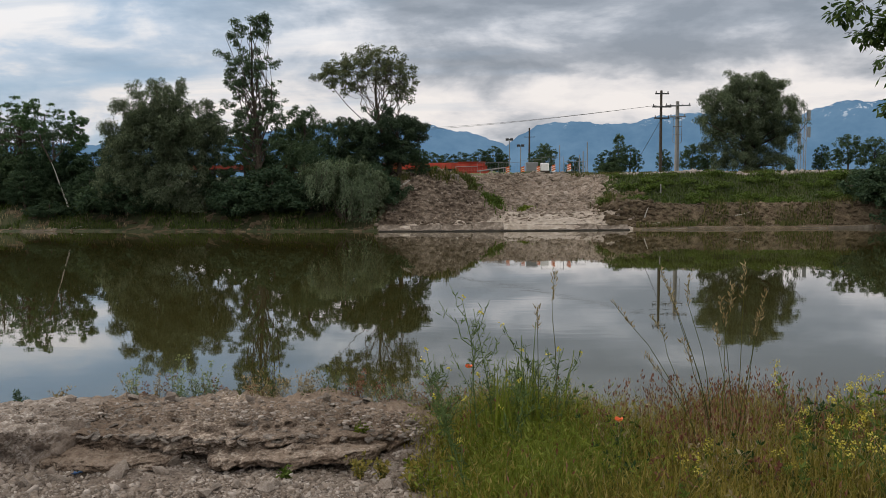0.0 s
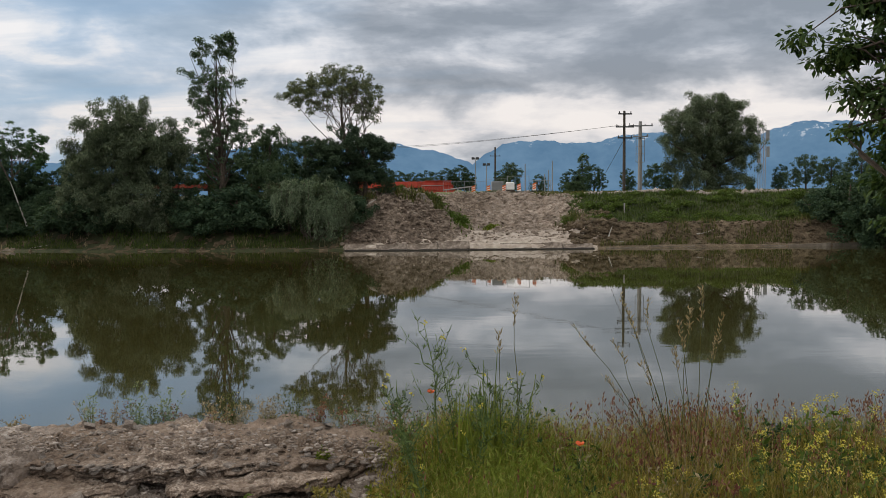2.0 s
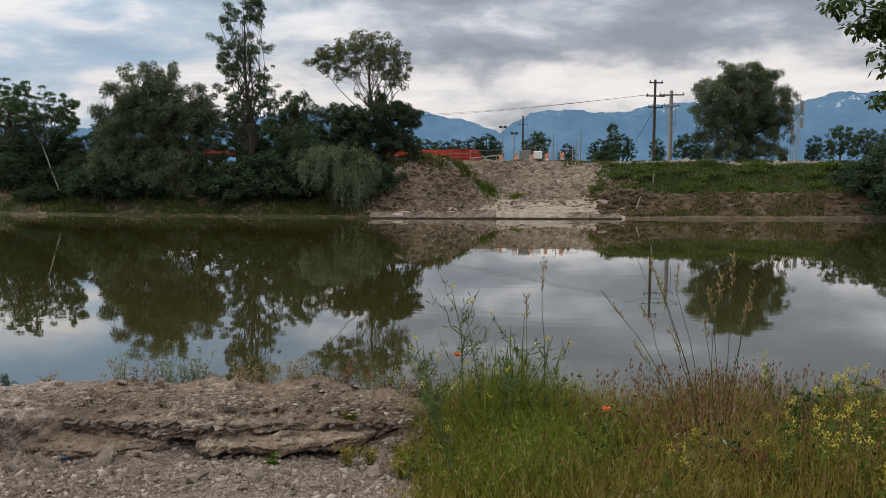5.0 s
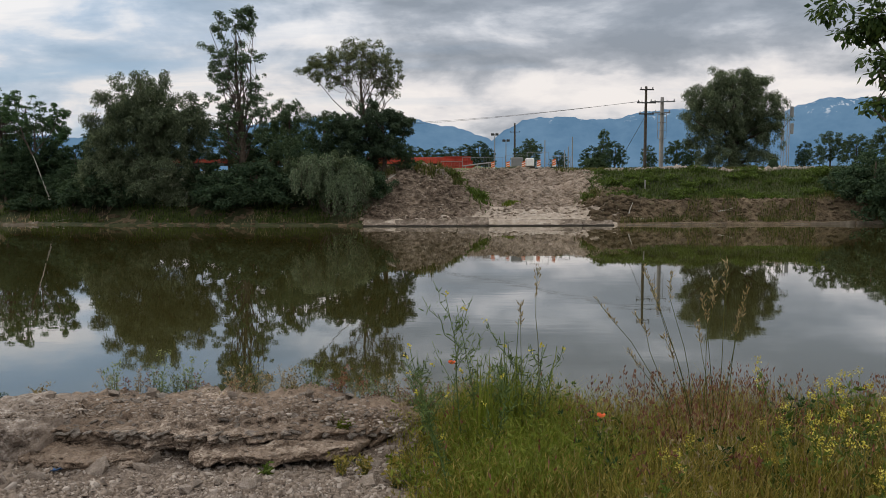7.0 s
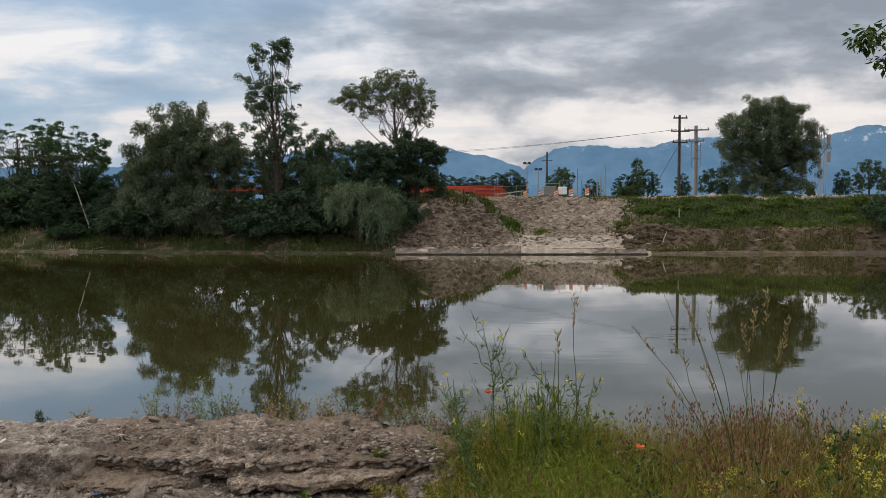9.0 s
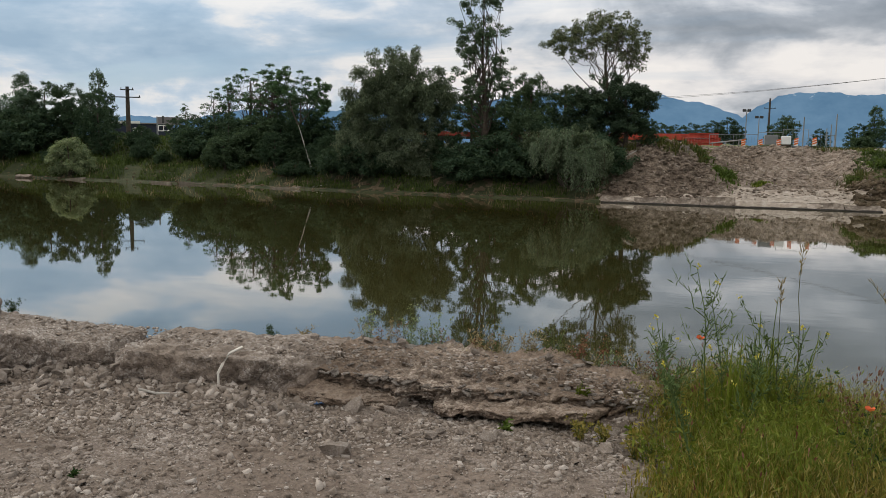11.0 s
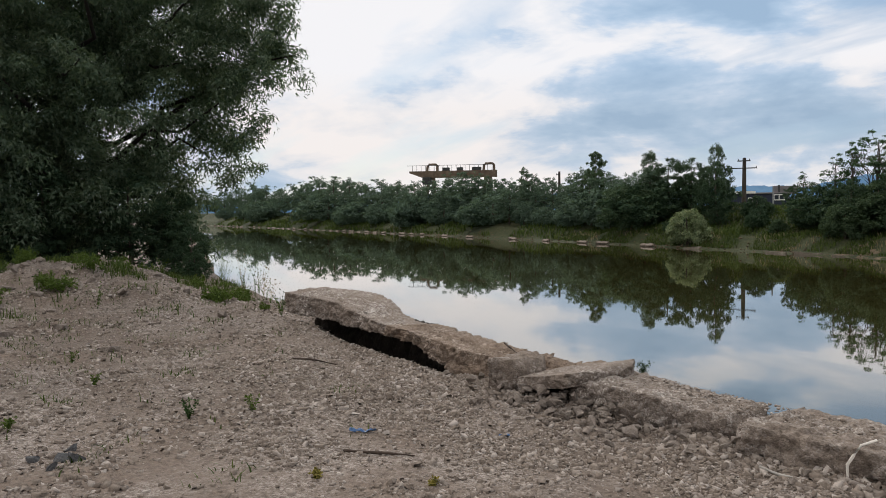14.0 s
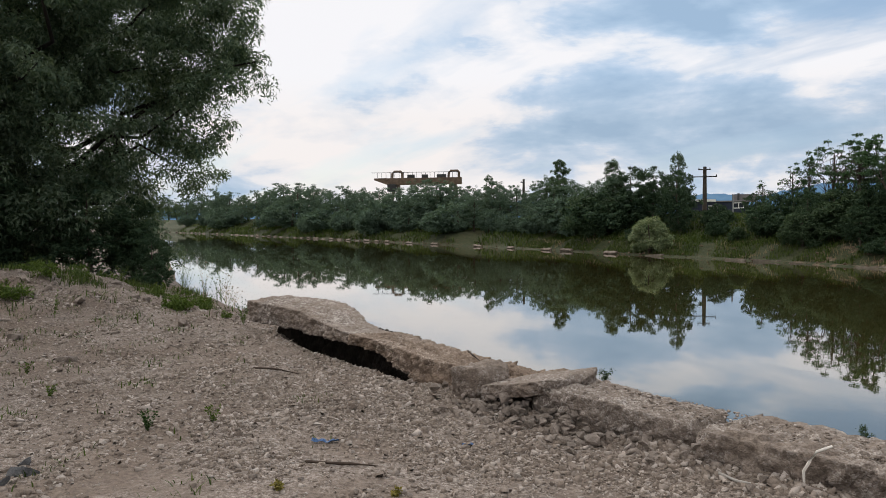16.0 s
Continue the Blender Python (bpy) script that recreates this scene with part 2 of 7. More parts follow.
M_SHELF = surface("dusty_shelf", (0.20, 0.163, 0.128), (0.325, 0.272, 0.222), (0.46, 0.40, 0.34), 2.6, bump=0.9, depth=0.12, bump_scale=5, big=0.25)
M_DIRT = surface("ramp_dirt", (0.108, 0.082, 0.062), (0.225, 0.178, 0.140), (0.385, 0.32, 0.265), 2.4, bump=1.0, depth=0.25, bump_scale=5.5, big=0.25)
M_SCARP = surface("bank_earth", (0.046, 0.033, 0.021), (0.104, 0.076, 0.047), (0.20, 0.152, 0.10), 2.6, bump=1.0, depth=0.16, spots=(0.06, 0.075, 0.025))
# near-black earth tone, the shade of the slab hollow put into its colour
M_HOLLOW = surface("hollow_shade_earth", (0.018, 0.014, 0.011), (0.036, 0.028, 0.022), (0.07, 0.055, 0.044), 9.0, bump=1.0, depth=0.04)
M_MUD = surface("canal_bed", (0.03, 0.028, 0.015), (0.05, 0.045, 0.025), (0.07, 0.06, 0.035), 1.5)
M_CONC = gravel_material("crumbling_concrete", (1.24, 1.18, 1.10), 1.4, 1.0)
M_SMOOTH = surface("weathered_concrete", (0.105, 0.090, 0.078), (0.195, 0.172, 0.152), (0.30, 0.272, 0.245), 6.0, bump=0.9, bump_scale=22, depth=0.03, big=0.2)
M_SLAB = gravel_material("pale_weathered_concrete", (1.34, 1.38, 1.40), 1.3, 0.8)
M_FLAKE = surface("broken_concrete_flake", (0.13, 0.108, 0.090), (0.225, 0.192, 0.164), (0.36, 0.32, 0.285), 7.0, bump=0.8, bump_scale=40, depth=0.015)
M_DARKROCK = surface("dark_rock", (0.05, 0.05, 0.052), (0.09, 0.09, 0.092), (0.15, 0.148, 0.145), 9.0, bump=0.6, bump_scale=40, depth=0.01)
M_STONE = surface("rubble_stone", (0.115, 0.092, 0.075), (0.200, 0.166, 0.139), (0.32, 0.276, 0.238), 9.0, bump=0.6, bump_scale=40, depth=0.01)
M_LEDGE = surface("dirty_slab", (0.065, 0.049, 0.036), (0.155, 0.124, 0.098), (0.33, 0.28, 0.232), 4.5, bump=0.8, depth=0.05, bump_scale=9)
M_WET = surface("wet_concrete", (0.018, 0.016, 0.012), (0.035, 0.030, 0.024), (0.06, 0.05, 0.04), 3.0, 0.5, bump=0.4, depth=0.02)
M_KERB = surface("kerb_concrete", (0.05, 0.042, 0.032), (0.115, 0.096, 0.074), (0.22, 0.19, 0.155), 2.0, bump=0.5, depth=0.03)
M_BARK = surface("bark", (0.035, 0.028, 0.02), (0.07, 0.055, 0.042), (0.12, 0.10, 0.08), 8.0, bump=0.8, depth=0.03)
M_DARKBARK = surface("dark_bark", (0.012, 0.011, 0.009), (0.026, 0.022, 0.018), (0.05, 0.042, 0.034), 8.0, bump=0.8, depth=0.03)
M_PALEBARK = surface("pale_bark", (0.22, 0.198, 0.17), (0.36, 0.335, 0.30), (0.5, 0.47, 0.43), 5.0, bump=0.6, depth=0.02)
M_WILLOW = foliage("willow_leaf", (0.048, 0.071, 0.039), (0.090, 0.118, 0.068), (0.150, 0.182, 0.115))
M_WEEPING = foliage("weeping_leaf", (0.055, 0.088, 0.048), (0.110, 0.150, 0.086), (0.190, 0.230, 0.145), 0.3, 0.6)
M_DARK = foliage("dark_leaf", (0.022, 0.043, 0.024), (0.040, 0.066, 0.037), (0.066, 0.098, 0.054))
M_POPLAR = foliage("poplar_leaf", (0.036, 0.066, 0.034), (0.064, 0.102, 0.054), (0.105, 0.152, 0.084))
M_LOCUST = foliage("locust_leaf", (0.026, 0.061, 0.025), (0.054, 0.106, 0.043), (0.095, 0.166, 0.074))
M_MID = foliage("small_leaf", (0.049, 0.070, 0.028), (0.098, 0.119, 0.056), (0.168, 0.182, 0.098))
M_PALELEAF = foliage("pale_willow_leaf", (0.11, 0.15, 0.075), (0.18, 0.225, 0.115), (0.26, 0.30, 0.17))
M_BIGTREE = foliage("dark_willow_leaf", (0.050, 0.084, 0.056), (0.098, 0.142, 0.094), (0.165, 0.212, 0.150), 0.5)
# grey-green leaf, paler and bluer: distance haze is put into its colour
M_HAZEDLEAF = foliage("hazed_far_leaf", (0.066, 0.106, 0.078), (0.094, 0.142, 0.104), (0.126, 0.178, 0.132), 0.35, 0.9)
M_SCRUB = foliage("scrub_leaf", (0.034, 0.060, 0.031), (0.058, 0.092, 0.048), (0.090, 0.128, 0.070), 0.3, 0.9)
M_HEDGE = foliage("hedge_leaf", (0.026, 0.052, 0.030), (0.044, 0.076, 0.042), (0.070, 0.105, 0.058), 0.32, 0.9)
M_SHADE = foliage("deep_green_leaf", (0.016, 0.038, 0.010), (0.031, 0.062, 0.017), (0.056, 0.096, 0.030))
M_NEARLEAF = foliage("broad_green_leaf", (0.022, 0.046, 0.014), (0.046, 0.082, 0.024), (0.090, 0.130, 0.040), 0.4)
M_FRESH = foliage("fresh_green_leaf", (0.046, 0.078, 0.013), (0.078, 0.120, 0.022), (0.120, 0.162, 0.042), 0.32, 0.85)
M_BANKGREEN = foliage("bank_green_blade", (0.030, 0.052, 0.012), (0.058, 0.088, 0.020), (0.098, 0.125, 0.036), 0.3, 0.8)
M_GRASS = foliage("meadow_grass", (0.080, 0.078, 0.015), (0.166, 0.144, 0.024), (0.29, 0.22, 0.062), 0.38, 0.8)
M_LUSH = foliage("lush_blade", (0.085, 0.115, 0.014), (0.138, 0.175, 0.024), (0.20, 0.23, 0.045), 0.4, 0.7)
M_EAR = foliage("barley_ear", (0.13, 0.115, 0.03), (0.22, 0.19, 0.05), (0.33, 0.27, 0.10), 0.4, 0.8)
M_RED = foliage("red_sorrel", (0.10, 0.035, 0.025), (0.17, 0.075, 0.05), (0.23, 0.14, 0.085), 0.3, 0.7)
M_DRY = foliage("dry_stalk", (0.16, 0.12, 0.07), (0.25, 0.20, 0.12), (0.36, 0.30, 0.19), 0.25, 0.7)
M_BANKBLADE = foliage("bank_blade", (0.040, 0.056, 0.016), (0.082, 0.092, 0.028), (0.15, 0.13, 0.055), 0.3, 0.8)
M_STEM = foliage("weed_stem", (0.05, 0.085, 0.025), (0.075, 0.115, 0.035), (0.10, 0.14, 0.05), 0.2)
M_YELLOW = foliage("yellow_petal", (0.40, 0.34, 0.04), (0.50, 0.44, 0.08), (0.58, 0.53, 0.16), 0.3)
M_POPPY = foliage("poppy_petal", (0.62, 0.10, 0.04), (0.72, 0.15, 0.06), (0.75, 0.22, 0.10), 0.35)
M_POLE = surface("tarred_pole", (0.03, 0.025, 0.02), (0.055, 0.045, 0.036), (0.09, 0.075, 0.06), 4.0, bump=0.3, depth=0.01)
M_GREYPOLE = plain("concrete_pole", (0.27, 0.26, 0.25), 0.85)
M_STEEL = plain("grey_steel", (0.22, 0.225, 0.23), 0.55, 0.4)
M_DARKSTEEL = plain("dark_steel", (0.05, 0.05, 0.05), 0.6, 0.3)
M_RUST = surface("rusty_steel", (0.055, 0.040, 0.032), (0.105, 0.075, 0.055), (0.17, 0.125, 0.09), 1.5, bump=0.2, depth=0.02)
M_REDPAINT = surface("red_wagon_paint", (0.22, 0.035, 0.022), (0.36, 0.052, 0.032), (0.44, 0.085, 0.055), 1.5, 0.65, bump=0.15)
M_REDDARK = surface("dark_red_paint", (0.10, 0.018, 0.012), (0.16, 0.026, 0.018), (0.22, 0.05, 0.03), 1.5, 0.7, bump=0.15)
M_ORANGE = plain("orange_sheeting", (0.62, 0.14, 0.03), 0.5)
M_WHITE = plain("white_paint", (0.72, 0.71, 0.69), 0.6)
M_BLUE = plain("blue_plastic", (0.04, 0.095, 0.21), 0.5)
M_NAVY = plain("dark_blue_cladding", (0.022, 0.028, 0.05), 0.6)
M_ROOF = plain("grey_roof", (0.16, 0.15, 0.15), 0.8)
M_GLASS = plain("window_glass", (0.03, 0.035, 0.045), 0.08)
M_STRAP = plain("white_strap", (0.62, 0.58, 0.52), 0.7)
M_TWIG = surface("dead_wood", (0.025, 0.018, 0.013), (0.05, 0.036, 0.027), (0.085, 0.065, 0.05), 9.0, bump=0.5, depth=0.01)


# ---- mesh helpers ----
def mesh_of(name, verts, quads, mat, smooth=False):
    """A mesh from arrays: vertices, and faces of four corners each."""
    verts, quads = np.asarray(verts, np.float32), np.asarray(quads, np.int32)
    me = bpy.data.meshes.new(name)
    k = quads.shape[1]
    me.vertices.add(len(verts)), me.loops.add(quads.size), me.polygons.add(len(quads))
    me.vertices.foreach_set("co", verts.ravel())
    me.loops.foreach_set("vertex_index", quads.ravel())
    me.polygons.foreach_set("loop_start", np.arange(0, quads.size, k, dtype=np.int32))
    if smooth:
        me.polygons.foreach_set("use_smooth", np.ones(len(quads), bool))
    me.update(calc_edges=True)
    for m in mat if isinstance(mat, (list, tuple)) else [mat]:
        me.materials.append(m)
    return me


def thing(name, label, category, at=(0, 0, 0), group="", kind="", data=None):
    ob = new(name, data)
    ob.location = at
    return tagged(ob, label, category, group, kind)


TINY = ("blossom", "leaves", "stem", "seed_head", "crown", "stalk", "wire_mesh")


def part(name, data, mat, parent, label=""):
    """One mesh (a bmesh or mesh data) under a thing or a part."""
    if isinstance(data, bmesh.types.BMesh):
        me = bpy.data.meshes.new(name)
        data.to_mesh(me)
        data.free()
        me.materials.append(mat)
    else:
        me = data
    ob = new(name, me)
    ob.parent = parent
    if name in TINY:
        ob["kind"] = "stuff"
    if label:
        ob["label"] = label
    return ob


def box(bm, x0, x1, y0, y1, z0, z1, bevel=0.0):
    m = Matrix.LocRotScale(((x0 + x1) / 2, (y0 + y1) / 2, (z0 + z1) / 2), None, (x1 - x0, y1 - y0, z1 - z0))
    g = bmesh.ops.create_cube(bm, size=1, matrix=m)
    if bevel:
        es = {e for v in g["verts"] for e in v.link_edges}
        bmesh.ops.bevel(bm, geom=list(es), offset=bevel, segments=1, affect="EDGES")
    return bm


def box_bm(*a, bevel=0.0):
    return box(bmesh.new(), *a, bevel=bevel)


def tube(points, radii, sides=6):
    """Arrays of a tapered tube along points."""
    p = np.asarray(points, float)
    r = np.interp(np.linspace(0, 1, len(p)), np.linspace(0, 1, len(radii)), radii)
    d = np.gradient(p, axis=0)
    d /= np.linalg.norm(d, axis=1)[:, None] + 1e-9
    ref = np.where(np.abs(d[:, 2:3]) > 0.8, [[1.0, 0, 0]], [[0, 0, 1.0]])
    u = np.cross(d, ref)
    u /= np.linalg.norm(u, axis=1)[:, None] + 1e-9
    w = np.cross(d, u)
    a = np.arange(sides) * 2 * np.pi / sides
    v = (p[:, None] + r[:, None, None] * (np.cos(a)[None, :, None] * u[:, None] + np.sin(a)[None, :, None] * w[:, None])).reshape(-1, 3)
    i = np.arange(len(p) - 1)[:, None] * sides + np.arange(sides)[None]
    j = np.arange(len(p) - 1)[:, None] * sides + (np.arange(sides)[None] + 1) % sides
    q = np.stack([i, j, j + sides, i + sides], -1).reshape(-1, 4)
    end = np.array([[0, 1, 2, 3]]) + (len(p) - 1) * sides
    return v, np.concatenate([q, end]) if sides == 4 else q


class Pile:
    """Collects arrays into one mesh."""

    def __init__(self):
        self.v, self.q, self.n = [], [], 0

    def put(self, v, q):
        self.v.append(np.asarray(v)), self.q.append(np.asarray(q) + self.n)
        self.n += len(v)
        return self

    def mesh(self, name, mat, smooth=False):
        return mesh_of(name, np.concatenate(self.v), np.concatenate(self.q), mat, smooth)


def unit(rng, n):
    v = rng.normal(size=(n, 3))
    return v / np.linalg.norm(v, axis=1)[:, None]


def leaves(rng, at, long, wide, aim=None, loose=1.0):
    """Rhombic leaves at the given places, pointing about along aim."""
    n = len(at)
    d = unit(rng, n) * loose + (0 if aim is None else aim)
    d /= np.linalg.norm(d, axis=1)[:, None] + 1e-9
    s = np.cross(d, unit(rng, n))
    s /= np.linalg.norm(s, axis=1)[:, None] + 1e-9
    k = rng.uniform(0.65, 1.3, (n, 1))
    lo, wi = d * long * k, s * wide * k
    v = np.stack([at, at + lo * 0.5 + wi, at + lo, at + lo * 0.5 - wi], 1).reshape(-1, 3)
    return v, np.arange(4 * n).reshape(-1, 4)


def sprays(rng, at, out, long, wide, droop, kite=False):
    """Leaves whose blades face outwards and upwards from their clump, tips hanging by droop."""
    n = len(at)
    face = out * 0.8 + [0, 0, 0.45] + unit(rng, n) * 0.8
    face /= np.linalg.norm(face, axis=1)[:, None] + 1e-9
    d = unit(rng, n) * 0.8 + out * 0.5 + [0, 0, -droop]
    d -= face * (d * face).sum(1)[:, None]
    d /= np.linalg.norm(d, axis=1)[:, None] + 1e-9
    s = np.cross(face, d)
    k = rng.uniform(0.6, 1.35, (n, 1))
    lo, wi = d * long * k, s * wide * k
    if kite:
        v = np.stack([at, at + lo * 0.45 + wi, at + lo, at + lo * 0.45 - wi], 1).reshape(-1, 3)
        return v, np.arange(4 * n).reshape(-1, 4)
    v = np.stack([at - wi, at + wi, at + lo], 1).reshape(-1, 3)
    return v, np.arange(3 * n).reshape(-1, 3)


def curve_points(a, b, sag, rng, n=6, wob=0.06):
    a, b = np.asarray(a, float), np.asarray(b, float)
    t = np.linspace(0, 1, n)[:, None]
    p = a + (b - a) * t
    p[:, 2] += (sag * np.sin(np.pi * t))[:, 0]
    ln = np.linalg.norm(b - a)
    p[1:-1] += rng.normal(size=(n - 2, 3)) * wob * ln
    return p


def make_tree(name, label, at, height, trunk_r, lobes, clumps, clump_r, count, leaf, leafmat, seed,
              bark=None, droop=0.3, limbs=14, trunk=None, category="tree", group="", shell=0.45, flat=0.8, twigs=0, hang=0.0, bough=0.0, kite=False):
    """A tree: a tapered trunk with limbs, and a crown of leaves in clumps that fill the lobes."""
    rng = np.random.default_rng(seed)
    top = thing(name, label, category, at, group)
    lobes = np.asarray(lobes, float)
    vol = lobes[:, 3] * lobes[:, 4] * lobes[:, 5]
    pick = rng.choice(len(lobes), clumps, p=vol ** 0.8 / (vol ** 0.8).sum())
    u = unit(rng, clumps) * (shell + (1 - shell) * rng.uniform(0, 1, (clumps, 1)) ** 0.6)
    u *= 1 + (0.07 if bough else 0.18) * rng.normal(size=(clumps, 1))
    c = lobes[pick, :3] + u * lobes[pick, 3:6]
    if bough:
        # clumps gather into rounded boughs with dark gaps between them
        heads = c[:max(clumps // 4, 4)]
        own = rng.integers(0, len(heads), clumps)
        near = heads[own] + unit(rng, clumps) * bough * rng.uniform(0, 1, (clumps, 1)) ** 0.4 * rng.uniform(0.6, 1.2, len(heads))[own][:, None] * [1, 1, 0.75]
        c = np.where(rng.uniform(0, 1, (clumps, 1)) < 0.4, near, c)
    c[:, 2] = np.maximum(c[:, 2], 0.12 * rng.uniform(0.3, 2, clumps))
    cr = clump_r * rng.uniform(0.55, 1.35, clumps)
    wood = Pile()
    path = np.asarray(trunk if trunk is not None else [(0, 0, -0.3), (0.02 * height, 0, 0.3 * height), (-0.01 * height, 0.01 * height, 0.62 * height), (0, 0, 0.9 * height)], float)
    tt = np.linspace(0, 1, 12)
    spine = np.stack([np.interp(tt, np.linspace(0, 1, len(path)), path[:, k]) for k in range(3)], 1)
    wood.put(*tube(spine, [trunk_r * 1.25, trunk_r * 0.85, trunk_r * 0.55, trunk_r * 0.15], 8))
    order = rng.permutation(clumps)
    for k in order[:limbs]:
        h = np.clip((c[k, 2] - spine[0, 2]) / max(spine[-1, 2] - spine[0, 2], 0.1) * rng.uniform(0.35, 0.75), 0.08, 0.9)
        root = np.array([np.interp(h, tt, spine[:, j]) for j in range(3)])
        wood.put(*tube(curve_points(root, c[k], 0.06 * height * rng.uniform(0, 1), rng), [trunk_r * 0.38 * (1.1 - h), trunk_r * 0.07], 5))
    for k in order[limbs:limbs + twigs]:
        j = order[rng.integers(0, max(limbs, 1))]
        wood.put(*tube(curve_points(c[j] * 0.75 + spine[7] * 0.25, c[k], 0.0, rng, 5), [trunk_r * 0.12, trunk_r * 0.03], 4))
    part("trunk", wood.mesh("trunk", bark or M_BARK, True), None, top)
    who = rng.choice(clumps, count, p=cr ** 2 / (cr ** 2).sum())
    out = unit(rng, count)
    out[:, 2] = np.abs(out[:, 2]) * np.where(rng.uniform(0, 1, count) < 0.72, 1, -1)
    off = out * rng.uniform(0, 1, (count, 1)) ** 0.45 * cr[who][:, None] * [1, 1, flat]
    where = c[who] + off
    if hang:
        where[:, 2] -= hang * rng.uniform(0, 1, count) ** 2
    where[:, 2] = np.maximum(where[:, 2], 0.02)
    part("crown", mesh_of("crown", *sprays(rng, where, out, leaf[0], leaf[1], droop, kite), leafmat), None, top)
    return top


# ---- the lie of the land ----
FAR_X = [-4600, -600, -190, -150, -117, -77, -58, -43, -30, -21, -10, 0, 22, 60, 4600]
FAR_Y = [60, 57, 54.6, 54.0, 52.6, 50.2, 49.0, 47.3, 46.2, 44.6, 43.3, 42.7, 42.6, 42.6, 45]
NEAR_X = [-4600, -600, -120, -58, -41, -35, -27, -23, -13, -8, 0, 6, 20, 4600]
NEAR_Y = [36, 36, 28, 15.8, 11.4, 9.6, 8.4, 7.6, 6.45, 6.4, 6.6, 6.7, 7.2, 12]


def smooth(a, b, v):
    t = np.clip((v - a) / (b - a), 0, 1)
    return t * t * (3 - 2 * t)


def lumps(x, y, size, seed):
    """Cheap smooth noise from a few crossed waves, about -1 to 1."""
    rng = np.random.default_rng(seed)
    out = 0.0
    for k in range(7):
        a, ph, f = rng.uniform(0, 2 * np.pi), rng.uniform(0, 6.28), rng.uniform(0.6, 1.8) / size
        out = out + np.sin((x * np.cos(a) + y * np.sin(a)) * f * 6.28 / 2 + ph)
    return out / 3.2


def land(x, y):
    """The ground's height, and the index of its surface."""
    x, y = np.asarray(x, float), np.asarray(y, float)
    yf, yn = np.interp(x, FAR_X, FAR_Y), np.interp(x, NEAR_X, NEAR_Y)
    yf = yf + 0.12 * lumps(x, x * 0, 5, 3)
    # near side: a gravel terrace with a broken edge
    dn = yn - y
    terrace = 1.18 + 0.05 * lumps(x, y, 3.0, 5) + 0.022 * lumps(x, y, 0.8, 6) + 0.008 * lumps(x, y, 0.22, 7)
    mound = np.exp(-((x + 17.5) / 4.2) ** 2 - ((y - 2.5) / np.where(y > 2.5, 1.75, 5.0)) ** 2)
    terrace = terrace + 0.72 * mound + 0.13 * mound * lumps(x, y, 1.1, 8) + 0.05 * mound * lumps(x, y, 0.45, 18) - 0.42 * np.exp(-((x + 9.9) / 2.2) ** 4 - ((y - 4.98) / 0.45) ** 4)
    terrace = terrace - 0.10 * smooth(4.2, 4.9, y) * smooth(-3.0, -2.4, x) * smooth(0.2, -0.4, x)
    terrace = terrace + 0.07 * np.exp(-((y - 4.95) / 0.55) ** 2) * smooth(-7.5, -6.5, x) * smooth(0.1, -0.4, x)
    terrace = terrace + 0.14 * np.exp(-((x - 0.0) / 0.55) ** 2 - ((y - 5.15) / 0.4) ** 2)
    terrace = terrace + 0.35 * smooth(-25, -45, x)
    near = -1.2 + (terrace + 1.2) * smooth(-1.9, 1.45, dn)
    # far side
    s = y - yf
    grow = 0.25 * lumps(x, y, 6, 9) + 0.08 * lumps(x, y, 1.6, 10)
    ledge = 0.28 * smooth(-0.05, 0.25, s)
    bank = 0.08 * smooth(-0.05, 0.3, s) + 0.95 * smooth(0.5, 3.0, s) + 1.9 * smooth(2.5, 9.5, s) + grow * smooth(0.5, 4, s) * (1 - 0.8 * smooth(9, 13, s))
    scarp = 0.14 * smooth(-0.05, 0.25, s) + 1.19 * smooth(0.9, 2.3, s) + 1.5 * smooth(2.6, 8.5, s) + grow * 0.7 * smooth(0.5, 4, s) * (1 - 0.8 * smooth(8, 12, s))
    ramp = ledge + 0.45 * smooth(0.2, 4.5, s) + 2.2 * smooth(3.8, 14.5, s) + 0.10 * lumps(x, y, 1.3, 11) * smooth(0.3, 1, s) + (0.06 + 0.10 * smooth(4, 6, s)) * lumps(x * 0.35 + 0.2 * y, y, 0.7, 12) * smooth(0.3, 1, s)
    face = ledge + 2.55 * smooth(0.6, 5.6, s) + grow * 0.6 * smooth(0.5, 4, s) * (1 - smooth(9, 13, s)) + 0.12 * lumps(x, y, 0.9, 13) * smooth(0.3, 1, s) + 0.16 * lumps(x * 1.6 + y * 0.8, (y - x) * 0.25, 0.8, 19) * smooth(0.5, 1.5, s)
    face = face + 0.35 * np.exp(-((s - 7.5) / 2.2) ** 2)
    bank = bank + 0.25 * np.exp(-((s - 8.0) / 2.2) ** 2) * smooth(-16, -8, x)
    wob = 0.35 * lumps(x, y, 2.5, 14)
    f1, f2 = smooth(-5.2, -3.6, x + wob), smooth(-0.8 - 0.1 * s, 2.6, x + wob)
    f3 = smooth(7.0 - 0.12 * s, 9.3 + 0.1 * s, x + wob)
    far = bank * (1 - f1) + face * f1
    far = far * (1 - f2) + ramp * f2
    far = far * (1 - f3) + scarp * f3
    far = np.where(s < 0, -1.2 + 1.2 * smooth(-1.2, 0.0, s), far)
    z = np.where(s > -1.2, far, near)
    mid = (s <= -1.2) & (dn < -1.9)
    kind = np.full(x.shape, 0)
    jag = 0.18 * lumps(x, y, 0.9, 21) + 0.10 * lumps(x, y, 0.25, 22)
    kind[(dn > 0.2) & (x > -0.12 + jag - 0.15 * np.maximum(4.6 - y, -1))] = 1
    kind[(dn < 0.4) | mid] = 4
